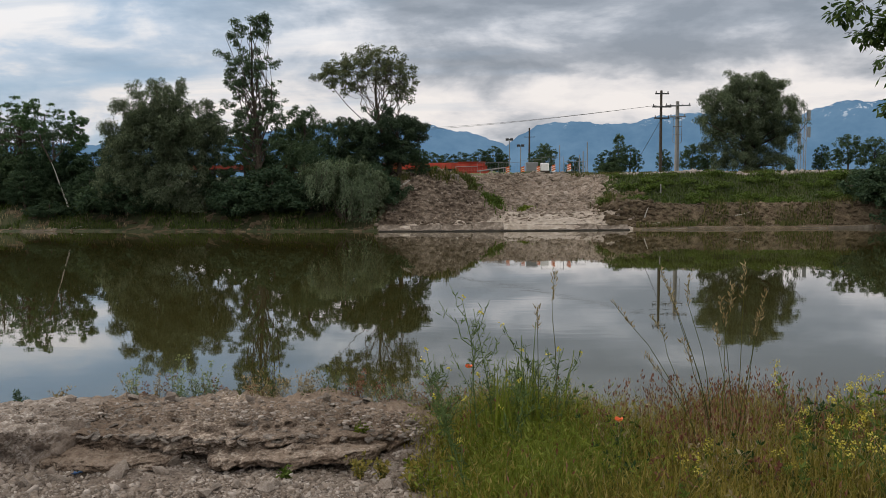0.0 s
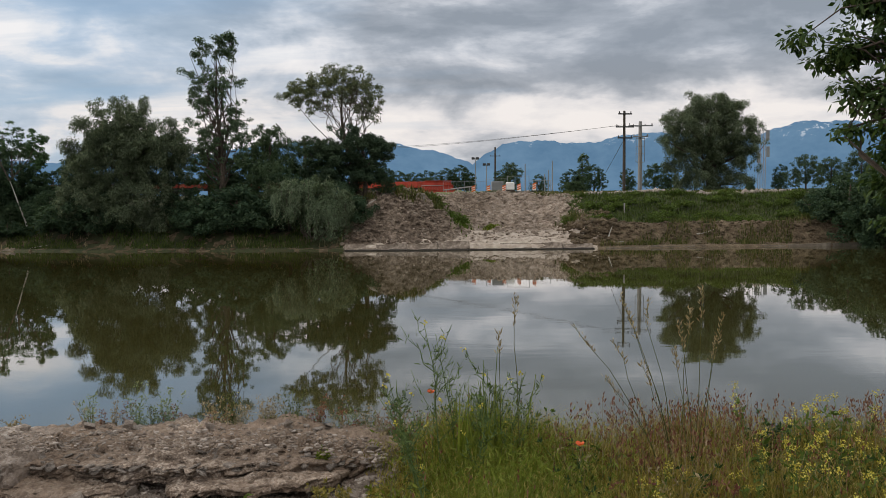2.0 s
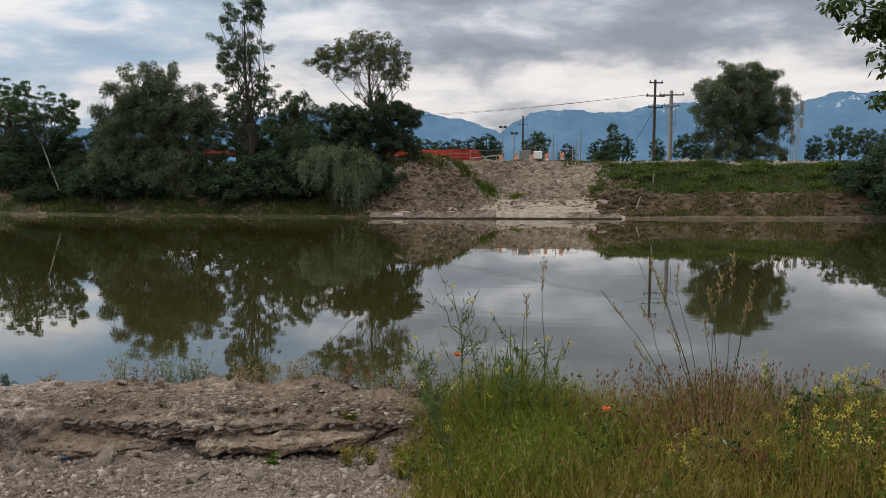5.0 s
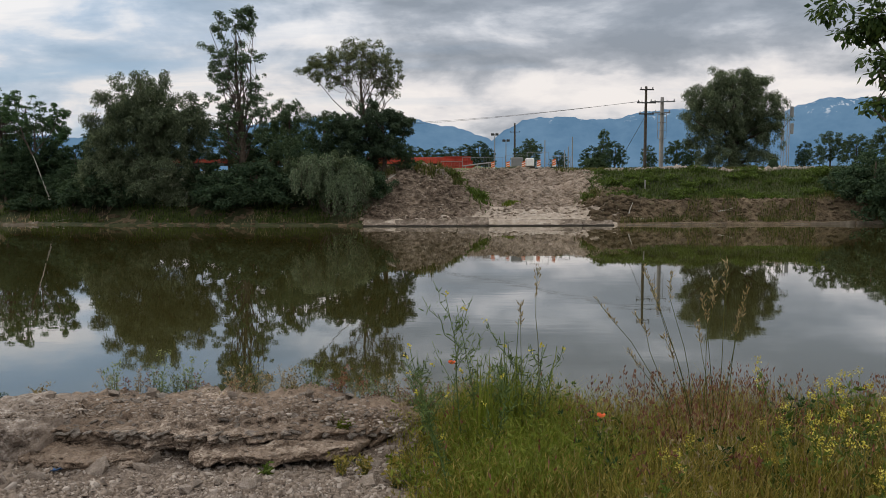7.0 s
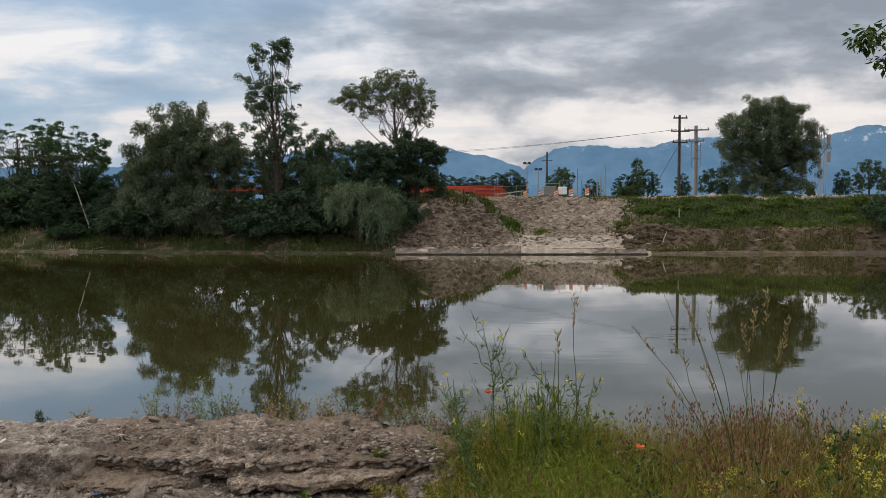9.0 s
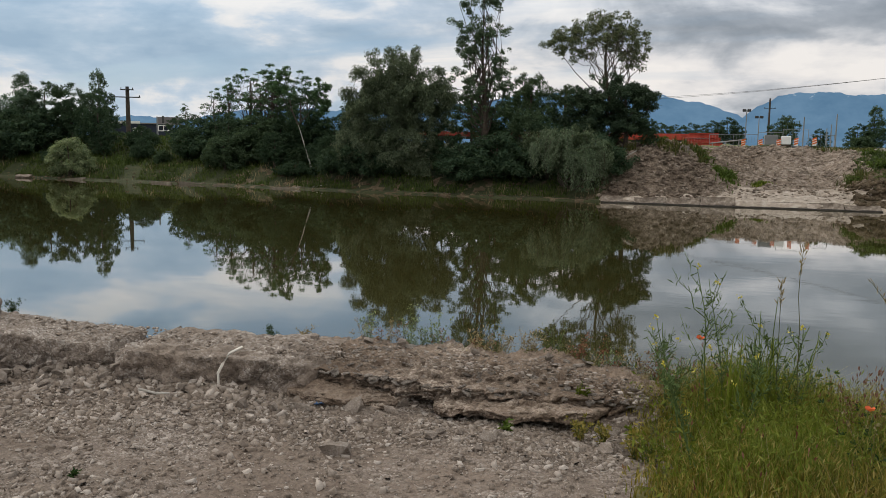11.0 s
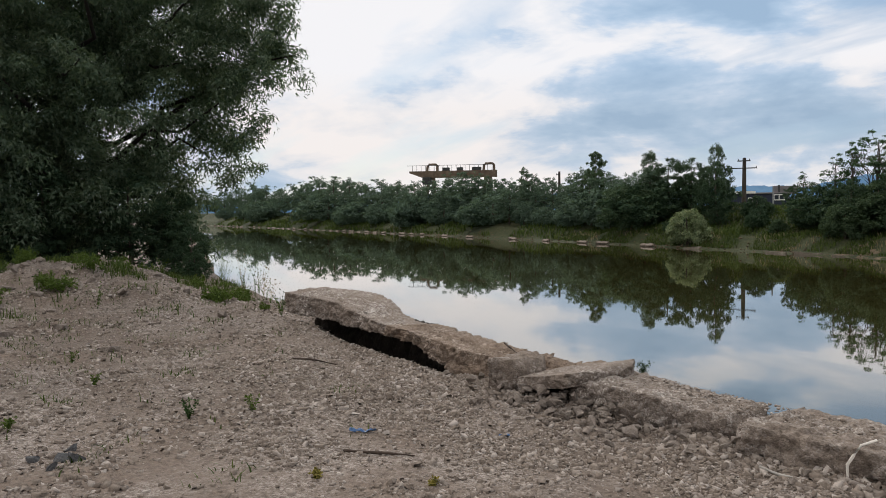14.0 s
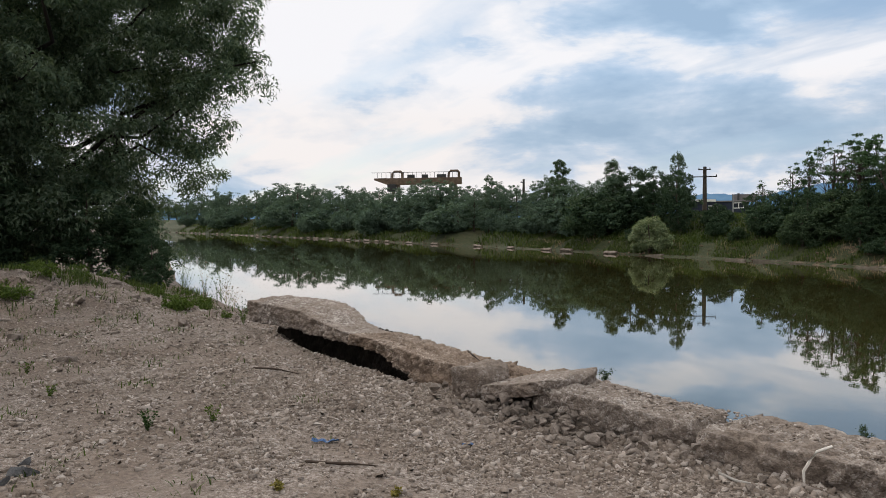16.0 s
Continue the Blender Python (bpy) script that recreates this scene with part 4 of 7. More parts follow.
# right side and the plain behind
for az, d, el, k, w in [(-10.6, 84, 2.7, 4, 1.1), (-9.7, 84, 1.6, 1, 1.0), (-11.4, 82, 1.9, 1, 0.9), (-9.9, 74, 0.9, 5, 1.4), (-13.6, 78, 1.6, 1, 0.9), (-15.4, 72, 2.0, 2, 0.9), (-16.4, 70, 1.7, 1, 0.9),
                        (-23.3, 66, 1.7, 1, 0.8), (-24.8, 62, 2.4, 2, 0.9), (-26.3, 60, 2.2, 2, 0.9), (-28.0, 58, 2.6, 2, 1.0), (-30.5, 56, 2.6, 1, 1.1),
                        (-5.6, 120, 2.2, 2, 1.0), (-4.9, 122, 1.6, 1, 1.0), (-7.6, 125, 1.3, 1, 1.0), (-1.0, 150, 1.75, 1, 1.1), (-2.0, 150, 1.95, 1, 1.1), (-2.6, 150, 1.6, 1, 1.0), (0.3, 155, 1.6, 1, 1.3), (1.3, 155, 1.5, 1, 1.2), (2.2, 150, 1.6, 1, 1.2), (3.2, 150, 1.8, 1, 1.2), (4.4, 150, 2.0, 2, 1.2), (-27.4, 50, 0.8, 3, 1.0), (-28.8, 48.5, 1.2, 1, 0.9), (-30.2, 47.5, 2.0, 1, 1.0), (-31.8, 47, 2.6, 2, 1.1),
                        (-21.5, 57.5, 0.25, 5, 0.7), (-25.5, 53, 0.3, 5, 0.9), (-27.5, 52, 0.5, 5, 0.9), (-29.5, 50, 0.9, 5, 1.0), (-32, 50, 1.6, 2, 1.0)]:
    x, y = polar(az, d)
    plant(k, x, y, max(at_height(el, d) - ground_z(x, y), 0.8), w, rng.uniform(0, 6.28))
make_tree("pale_willow_bush", "pale silvery willow bush at the water's edge", on_ground(-43.0, 48.4, 0.1), 3.2, 0.07,
          [(0, 0, 1.7, 1.5, 1.3, 1.1), (-0.8, 0, 1.0, 1.1, 1.0, 0.9), (0.9, 0, 1.0, 1.1, 1.0, 0.9)], 140, 0.28, 12000, (0.17, 0.034), M_PALELEAF, 48, droop=0.3, limbs=18, bough=0.4, shell=0.5, category="bush")
make_tree("young_birch_tree", "young birch tree with a pale stem above the hedge", on_ground(-66.6, 60.7), 6.6, 0.07,
          [(0, 0, 5.9, 0.7, 0.7, 0.7), (0.2, 0, 5.0, 1.2, 1.1, 0.6), (-0.2, 0, 4.0, 1.3, 1.2, 0.6), (0.3, 0, 3.0, 1.1, 1.0, 0.5)], 80, 0.26, 4600, (0.15, 0.055), M_POPLAR, 49, bark=M_PALEBARK, limbs=12, shell=0.3)

# ---- near trees ----
make_tree("large_tree", "large dark leafy tree overhanging the gravel bank", on_ground(-26.6, 3.0), 12.5, 0.34,
          [(0, 0, 8.6, 5.0, 4.8, 3.4), (1.2, 3.0, 7.4, 3.6, 3.4, 3.0), (2.0, -2.5, 6.6, 4.4, 4.0, 3.6), (1.2, 1.6, 4.2, 3.6, 3.6, 2.9), (2.6, -1.5, 3.2, 3.6, 3.6, 2.6), (1.6, 1.4, 1.7, 2.6, 2.6, 1.5), (2.6, -3.4, 1.6, 3.0, 3.0, 1.5), (0, -6, 7.5, 4.5, 4.0, 4.5), (4.2, 4.7, 6.0, 1.4, 1.4, 1.2), (3.6, 4.4, 7.6, 1.7, 1.7, 1.6), (2.8, 4.0, 9.4, 1.8, 1.8, 1.6), (3.6, 4.0, 4.5, 1.3, 1.3, 1.0), (3.9, 4.9, 7.0, 1.2, 1.2, 1.0)],
          3800, 0.42, 500000, (0.115, 0.025), M_BIGTREE, 50, droop=0.9, limbs=44, twigs=0, shell=0.35, bough=0.9, bark=M_DARKBARK)
BOUGHS = [(-23.4, 10.0, 0.20), (-24.3, 10.3, 0.24), (-24.6, 8.9, 0.20), (-25.6, 9.3, 0.30), (-26.9, 9.2, 0.34), (-26.4, 12.9, 0.26), (-27.6, 12.0, 0.34), (-28.4, 14.2, 0.42), (-29.2, 10.2, 0.5), (-25.5, 6.7, 0.22), (-26.6, 7.0, 0.28), (-27.9, 6.4, 0.36),
          (-26.2, 4.5, 0.22), (-27.4, 4.6, 0.30), (-28.8, 3.6, 0.40), (-30.0, 6.6, 0.55), (-30.6, 12.5, 0.6), (-28.6, 1.6, 0.30), (-30.0, 1.2, 0.45), (-29.3, -1.0, 0.32), (-31.0, -1.6, 0.45), (-32.5, 4.0, 0.8), (-33.0, 9.0, 0.9), (-34.0, 14.0, 0.9)]
BOUGHS = [(-math.sin(radians(a - 1.5)) * 9.0 - 6.45, math.cos(radians(a - 1.5)) * 9.0 - 5.6, 1.75 + 9.0 * math.tan(radians(e)), r * 0.8, r * 0.8, r * 0.5) for a, e, r in BOUGHS]
make_tree("bank_tree", "broadleaf tree leaning out over the water", on_ground(6.45, 5.6), 6.6, 0.15, BOUGHS,
          480, 0.15, 23000, (0.080, 0.019), M_NEARLEAF, 51, droop=0.9, limbs=120, twigs=160, shell=0.2, kite=True,
          trunk=[(0, 0, -0.3), (-0.3, 0.5, 1.2), (-0.7, 1.4, 2.6), (-1.0, 2.0, 4.2)])
# dark undergrowth round the foot of the large tree
for x, y, h, w in [(-22.6, 4.2, 2.6, 1.1), (-23.2, 2.2, 2.8, 1.1), (-22.8, 0.2, 2.6, 1.2), (-23.4, -1.8, 2.8, 1.2), (-23.0, 5.4, 2.2, 0.9), (-24.5, -4.0, 3.0, 1.3), (-25.0, 1.0, 3.4, 1.3), (-21.5, 5.5, 1.3, 1.0), (-20.4, 5.3, 0.8, 1.0)]:
    plant(1, x, y, h, w, x * 3)
# weeds over the rubble mound
for x, y, h in [(-17.0, 0.8, 0.5), (-18.6, 2.4, 0.4), (-16.4, 0.0, 0.5), (-19.4, 4.0, 0.5), (-15.0, 1.4, 0.35), (-16.0, 5.0, 0.3), (-20.4, 2.4, 0.5), (-20.8, 0.6, 0.5), (-19.0, -1.0, 0.5), (-15.6, 2.2, 0.4), (-14.4, 0.6, 0.35), (-17.6, 4.6, 0.4), (-14.8, 4.7, 0.25), (-13.4, 4.6, 0.22), (-18.2, 1.4, 0.5), (-16.8, 3.0, 0.3)]:
    plant(6, x, y, h, 0.6, x * 5)


mr = np.random.default_rng(29)
for _ in range(22):
    x, y = mr.uniform(-20, -14), mr.uniform(-2.5, 5.0)
    plant(6, x, y, mr.uniform(0.2, 0.42), mr.uniform(0.8, 1.2), x * 7)


# ---- near bank: broken concrete edge ----
def rough_slab(name, label, stations, seed, mat, rough=0.03, strata=0.02, chip=0.035, step=0.016, group="broken concrete along the bank", loops=64, top=1.0):
    """A broken slab lofted along x. Stations: x, front y, back y, bottom z, front top z, back top z."""
    st = np.asarray(stations, float)
    xs = np.arange(st[0, 0], st[-1, 0] + step / 2, step)
    cols = [np.interp(xs, st[:, 0], st[:, k]) for k in range(1, 6)]
    t = np.linspace(0, 4, loops, endpoint=False)
    verts = []
    end = np.minimum(xs - xs[0], xs[-1] - xs)
    for i, x in enumerate(xs):
        yf, yb, zb, zf, zt = (c[i] for c in cols)
        ring = [(yf, zb), (yf, zf), (yb, zt), (yb, zb)]
        ys = np.interp(t, range(5), [p[0] for p in ring] + [yf])
        zs = np.interp(t, range(5), [p[1] for p in ring] + [zb])
        cy, cz = (yf + yb) / 2, (zb + (zf + zt) / 2) / 2
        # corners are worn round, ends break off
        wear = 1 - 0.05 * np.abs(np.cos(t * np.pi / 2)) ** 6 * np.abs(np.cos(t * np.pi / 2))
        shrink = min(1.0, 0.25 + 0.75 * (end[i] / 0.09) ** 0.6) if end[i] < 0.09 else 1.0
        if i in (0, len(xs) - 1):
            shrink = 0.02
        ys, zs = cy + (ys - cy) * wear * shrink, cz + (zs - cz) * wear * shrink
        for y, z in zip(ys, zs):
            p = Vector((x, y, z)) + Vector((seed * 3.7, 0, 0))
            a = noise.fractal(p * 3.0, 1.0, 2.1, 5)
            b = noise.fractal(Vector((p.x * 5, p.y * 7, p.z * 30 + 5 * noise.noise(p * 3.1))), 1.0, 2.0, 4)
            c = noise.noise(p * 24)
            d = noise.turbulence(p * 7.5, 4, True)
            # broken lumps with dark joints between them, at two sizes
            lump, joint = 0.0, 0.0
            for size, share in ((5.5, 0.62), (14.0, 0.38)):
                far, seat = noise.voronoi(p * size + Vector((0.25 * a, 0.25 * c, 0.2 * a)))
                lump += share * noise.noise(seat[0] * 3.3)
                joint += share * max(0.0, 1 - (far[1] - far[0]) / 0.22)
            out = rough * 1.15 * a + strata * b + 0.011 * c - 0.9 * chip * (d - 0.55) + 1.0 * chip * lump - 0.7 * chip * joint
            if z > cz + 0.3 * (max(zf, zt) - cz) and y > yf + 0.12:
                out *= top
            out *= min(1.0, shrink)
            l = math.hypot(y - cy, z - cz) + 1e-6
            verts.append((x + 0.03 * noise.noise(p * 5 + Vector((9, 9, 9))), y + (y - cy) / l * out, z + (z - cz) / l * out * 0.8))
    nx = len(xs)
    i, j = np.meshgrid(np.arange(nx - 1), np.arange(loops), indexing="ij")
    q = np.stack([i * loops + j, (i + 1) * loops + j, (i + 1) * loops + (j + 1) % loops, i * loops + (j + 1) % loops], -1).reshape(-1, 4)
    me = mesh_of(name, verts, q, mat)
    ob = new(name, me)
    return tagged(ob, label, "concrete slab", group)


rough_slab("concrete_slab", "tilted thick concrete slab with a hollow underneath", [(-12.12, 4.45, 5.15, 1.34, 1.66, 1.72), (-11.2, 4.46, 5.2, 1.37, 1.67, 1.74), (-10.4, 4.46, 5.2, 1.38, 1.67, 1.75), (-10.0, 4.48, 5.2, 1.38, 1.65, 1.71), (-9.5, 4.5, 5.2, 1.38, 1.57, 1.53), (-9.1, 4.52, 5.2, 1.38, 1.53, 1.47), (-8.4, 4.55, 5.2, 1.38, 1.48, 1.45)], 1, M_SLAB, 0.035, 0.02, 0.06, top=0.6)
rough_slab("concrete_slab", "crumbled concrete ridge with embedded stones", [(-8.95, 4.52, 5.25, 1.38, 1.52, 1.47), (-8.3, 4.54, 5.25, 1.36, 1.50, 1.46), (-7.8, 4.57, 5.25, 1.20, 1.47, 1.45), (-7.3, 4.62, 5.25, 1.05, 1.42, 1.42), (-6.4, 4.72, 5.25, 1.05, 1.38, 1.41), (-5.6, 4.85, 5.25, 1.05, 1.36, 1.44)], 2, M_CONC, 0.045, 0.02, 0.06)
# added backing: shuts out light from the water side and darkens the hollow
rough_slab("earth_bank", "near-black earth backing added to keep light out of the slab hollow", [(-12.25, 5.0, 5.4, 0.8, 1.44, 1.42), (-11.6, 5.16, 5.5, 0.8, 1.44, 1.4), (-9.9, 5.20, 5.55, 0.8, 1.43, 1.40), (-8.6, 5.15, 5.5, 0.8, 1.42, 1.39), (-7.5, 5.0, 5.4, 0.8, 1.38, 1.36)], 11, M_HOLLOW, 0.05, 0.02, 0.05)
rough_slab("concrete_block", "broken angular block of concrete among rubble", [(-6.62, 4.42, 4.85, 1.12, 1.42, 1.48), (-6.35, 4.38, 4.9, 1.12, 1.48, 1.54), (-6.08, 4.44, 4.85, 1.15, 1.50, 1.48)], 3, M_SLAB, 0.03, 0.006, 0.04)
rough_slab("concrete_block", "flat broken concrete piece leaning on the slab", [(-6.15, 4.42, 5.05, 1.22, 1.34, 1.38), (-5.7, 4.46, 5.12, 1.30, 1.42, 1.48), (-5.22, 4.56, 5.2, 1.40, 1.53, 1.58)], 4, M_SLAB, 0.022, 0.006, 0.035)
rough_slab("concrete_slab", "long weathered concrete slab at the bank edge", [(-5.66, 4.60, 5.2, 1.10, 1.44, 1.48), (-5.1, 4.58, 5.2, 1.06, 1.44, 1.46), (-4.4, 4.60, 5.2, 1.05, 1.43, 1.44), (-3.87, 4.62, 5.2, 1.05, 1.42, 1.42)], 5, M_SLAB, 0.035, 0.024, 0.05, top=0.7)
rough_slab("concrete_slab", "weathered slab with a small hole at its foot", [(-3.85, 4.53, 5.25, 1.02, 1.43, 1.45), (-3.3, 4.57, 5.3, 1.02, 1.42, 1.45), (-2.7, 4.66, 5.35, 1.05, 1.41, 1.44), (-2.3, 4.75, 5.4, 1.05, 1.38, 1.42)], 6, M_SLAB, 0.04, 0.026, 0.055, top=0.8)
CRUST = rough_slab("concrete_crust", "eroded layered crust with an overhanging lip", [(-2.75, 4.84, 5.5, 1.22, 1.36, 1.41), (-2.1, 4.84, 5.5, 1.22, 1.34, 1.42), (-1.5, 4.80, 5.5, 1.22, 1.32, 1.43), (-0.9, 4.90, 5.5, 1.22, 1.32, 1.43), (-0.35, 5.0, 5.45, 1.18, 1.28, 1.38), (-0.05, 5.05, 5.4, 1.12, 1.2, 1.28)], 7, M_CONC, 0.05, 0.07, 0.06)
rough_slab("concrete_crust", "compacted earth and concrete under the eroded crust", [(-2.7, 4.98, 5.5, 0.95, 1.24, 1.3), (-1.6, 5.0, 5.5, 0.95, 1.24, 1.3), (-0.4, 5.08, 5.5, 0.9, 1.2, 1.26)], 8, M_CONC, 0.05, 0.04, 0.05)
rough_slab("concrete_crust", "thin broken shelf of concrete over a dark hollow", [(-2.55, 4.66, 5.1, 1.17, 1.24, 1.28), (-2.1, 4.60, 5.1, 1.165, 1.235, 1.30), (-1.72, 4.70, 5.1, 1.16, 1.22, 1.27)], 9, M_CONC, 0.045, 0.022, 0.05)
rough_slab("concrete_crust", "ragged concrete shelf hanging over the gravel", [(-1.55, 4.72, 5.15, 1.165, 1.23, 1.28), (-1.1, 4.64, 5.15, 1.18, 1.245, 1.31), (-0.75, 4.70, 5.15, 1.19, 1.25, 1.30), (-0.45, 4.86, 5.15, 1.2, 1.26, 1.28)], 10, M_CONC, 0.045, 0.026, 0.05)


def flake_mesh(seed):
    """A thin broken plate with an uneven outline."""
    rs = np.random.default_rng(seed)
    n = 8
    a = np.sort(np.arange(n) * 6.283 / n + rs.uniform(-0.25, 0.25, n))
    r = rs.uniform(0.65, 1.15, n)
    lo = np.stack([np.cos(a) * r * 1.4, np.sin(a) * r * 0.8, np.full(n, -0.16)], 1)
    hi = np.stack([np.cos(a) * r * 1.28, np.sin(a) * r * 0.70, rs.uniform(0.02, 0.16, n)], 1)
    bm = bmesh.new()
    low, high = [bm.verts.new(p) for p in lo], [bm.verts.new(p) for p in hi]
    mid = bm.verts.new((0, 0, 0.15))
    bm.faces.new(low[::-1])
    for k in range(n):
        bm.faces.new((low[k], low[(k + 1) % n], high[(k + 1) % n], high[k]))
        bm.faces.new((high[k], high[(k + 1) % n], mid))
    me = bpy.data.meshes.new("flake")
    bm.to_mesh(me)
    bm.free()
    me.materials.append(M_FLAKE)
    return me


FLAKES = [flake_mesh(k) for k in range(6)]
rng = np.random.default_rng(17)
for k in range(300):
    x = rng.uniform(-2.7, -0.15)
    lip = k % 5 == 0
    f = rng.uniform(-0.03, 0.06) if lip else rng.uniform(0.02, 0.95)
    y0 = np.interp(x, [-2.75, -1.5, -0.9, -0.35, -0.05], [4.84, 4.80, 4.90, 5.0, 5.05])
    z = np.interp(f, [0, 1], [np.interp(x, [-2.75, -1.5, -0.9, -0.35, -0.05], [1.35, 1.31, 1.31, 1.27, 1.19]), np.interp(x, [-2.75, -0.9, -0.35, -0.05], [1.415, 1.425, 1.375, 1.27])])
    size = rng.uniform(0.012, 0.036) if lip else 0.010 + 0.034 * rng.uniform() ** 2
    ob = part("flake", FLAKES[k % 6], None, CRUST)
    ob.matrix_basis = Matrix.LocRotScale((x, y0 + f * (5.48 - y0), z + rng.uniform(-0.012, 0.012)), Euler((0.16 + rng.normal() * 0.3, rng.normal() * 0.25, rng.uniform(0, 6.28))), (size, size, size * rng.uniform(0.8, 1.4)))


# ---- stones ----
def stone_mesh(seed, sub=2):
    bm = bmesh.new()
    bmesh.ops.create_icosphere(bm, subdivisions=sub, radius=1.0)
    rs = np.random.default_rng(seed)
    cuts = [(unit(rs, 1)[0], rs.uniform(0.28, 0.62)) for _ in range(9)]
    for v in bm.verts:
        for nrm, k in cuts:
            over = v.co.dot(Vector(nrm)) - k
            if over > 0:
                v.co -= Vector(nrm) * over
        v.co *= 1.25 + 0.10 * noise.noise(v.co * 2.2 + Vector((seed, 0, 0)))
    me = bpy.data.meshes.new("stone")
    bm.to_mesh(me)
    bm.free()
    me.materials.append(M_STONE)
    return me


STONES = [stone_mesh(s, 1) for s in range(7)]
DARK_ROCKS = [stone_mesh(s) for s in (11, 12)]
for me in DARK_ROCKS:
    me.materials[0] = M_DARKROCK
rng = np.random.default_rng(5)


def put_stone(x, y, size, label="grey angular rubble stone on the gravel", sink=0.35, z=None):
    ob = new("rubble_stone", STONES[int(rng.integers(0, 7))])
    s = Vector((size * rng.uniform(0.8, 1.3), size * rng.uniform(0.7, 1.1), size * rng.uniform(0.55, 0.95)))
    zz = (ground_z(x, y) if z is None else z) + s.z * (1 - 2 * sink) * 0.6
    ob.matrix_basis = Matrix.LocRotScale((x, y, zz), Euler((rng.normal() * 0.25, rng.normal() * 0.25, rng.uniform(0, 6.28))), s)
    return tagged(ob, label, "stone", "rubble along the slabs")


# heap below the slab joint, the foot of the slabs, the mound and singles
for _ in range(120):
    x, off = rng.normal(-5.25, 0.55), abs(rng.normal(0, 0.28))
    put_stone(x, 4.60 - off, rng.uniform(0.032, 0.075), z=ground_z(x, 4.6 - off) + max(0.0, 0.13 - 0.3 * off) * rng.uniform(0.2, 1.0), sink=0.3)
for _ in range(70):
    x = rng.uniform(-8.6, -0.4)
    put_stone(x, 4.70 - abs(rng.normal(0, 0.42)) + (0.15 if x > -2.6 else 0), rng.uniform(0.022, 0.07))
for _ in range(150):
    put_stone(rng.normal(-16.0, 2.4), rng.normal(2.6, 2.2), 0.03 + 0.12 * rng.uniform() ** 1.6, "pale stone on the overgrown rubble mound")
for x, y, s in [(-1.84, 3.97, 0.085), (-1.03, 4.32, 0.075), (-2.0, 4.62, 0.10), (-1.75, 4.66, 0.07), (-0.75, 4.45, 0.05), (-2.6, 4.3, 0.06), (-1.4, 4.35, 0.07), (-1.15, 4.05, 0.06), (-4.3, 3.4, 0.06), (-3.1, 4.3, 0.06)]:
    put_stone(x, y, s, "large pale stone lying on the gravel", 0.3)
for x, y, s, z in [(-1.95, 5.35, 0.05, 1.46), (-2.2, 5.38, 0.05, 1.47), (-0.9, 5.35, 0.05, 1.46), (-2.6, 5.3, 0.05, 1.46), (-0.5, 5.25, 0.06, 1.36), (-1.4, 5.36, 0.045, 1.46), (-3.2, 5.2, 0.045, 1.45), (-0.25, 5.2, 0.05, 1.30)]:
    put_stone(x, y, s, "loose stone on top of the broken crust", 0.4, z - 0.045)


def pebbles(name, label, n, region, sizes, seed, mat, simple=False):
    """Uncountable small stones in one mesh."""
    rs = np.random.default_rng(seed)
    base = np.array([(i, j, k) for i in (-1, 1) for j in (-1, 1) for k in (-1, 1)], float) * 0.72
    tri = np.array([(0, 1, 3, 2), (4, 6, 7, 5), (0, 4, 5, 1), (2, 3, 7, 6), (1, 5, 7, 3)])
    if simple:
        base = np.array([(1, 0, 0), (0, 1, 0), (-1, 0, 0), (0, -1, 0), (0, 0, 1), (0, 0, -1)], float)
        tri = np.array([(0, 1, 4), (1, 2, 4), (2, 3, 4), (3, 0, 4)])
    x, y = region(rs, n)
    z, kind = land(x, y)
    keep = kind == 0
    x, y, z = x[keep], y[keep], z[keep]
    n = len(x)
    r = sizes[0] + (sizes[1] - sizes[0]) * rs.uniform(0, 1, n) ** 3
    shape = base[None] * (1 + 0.22 * rs.normal(size=(n, len(base), 1))) + 0.16 * rs.normal(size=(n, len(base), 3))
    shape = shape * np.stack([rs.uniform(0.8, 1.6, n), rs.uniform(0.6, 1.1, n), rs.uniform(0.35, 0.8, n)], 1)[:, None]
    a, b = rs.uniform(0, 6.28, n), rs.normal(0, 0.5, n)
    ca, sa, cb, sb = np.cos(a)[:, None], np.sin(a)[:, None], np.cos(b)[:, None], np.sin(b)[:, None]
    shape = np.stack([shape[..., 0] * cb - shape[..., 2] * sb, shape[..., 1], shape[..., 0] * sb + shape[..., 2] * cb], -1)
    v = np.stack([shape[..., 0] * ca - shape[..., 1] * sa, shape[..., 0] * sa + shape[..., 1] * ca, shape[..., 2]], -1) * r[:, None, None]
    v += np.stack([x, y, z + 0.15 * r], 1)[:, None]
    q = tri[None] + (np.arange(n) * len(base))[:, None, None]
    me = mesh_of(name, v.reshape(-1, 3), q.reshape(-1, tri.shape[1]), mat)
    return tagged(new(name, me), label, "gravel", kind="stuff")


def pebble_material():
    m, n = material("pebble")
    rnd = n.add("ShaderNodeNewGeometry").outputs["Random Per Island"]
    p = n.add("ShaderNodeTexCoord").outputs["Object"]
    col = n.ramp(rnd, (0.0, (0.074, 0.055, 0.042)), (0.45, (0.160, 0.126, 0.100)), (0.80, (0.270, 0.232, 0.200)), (1.0, (0.44, 0.395, 0.355)))
    col = n.mix(0.35, col, n.ramp(n.noise(p, 90.0, 4.0), (0.3, (0.125, 0.098, 0.077)), (0.7, (0.34, 0.285, 0.24))))
    bsdf = n.add("ShaderNodeBsdfPrincipled", Base_Color=col, Roughness=0.9)
    n.put(bsdf, "Specular_IOR_Level", 0.25)
    n.add("ShaderNodeOutputMaterial", Surface=bsdf.outputs[0])
    return m


M_PEBBLE = pebble_material()


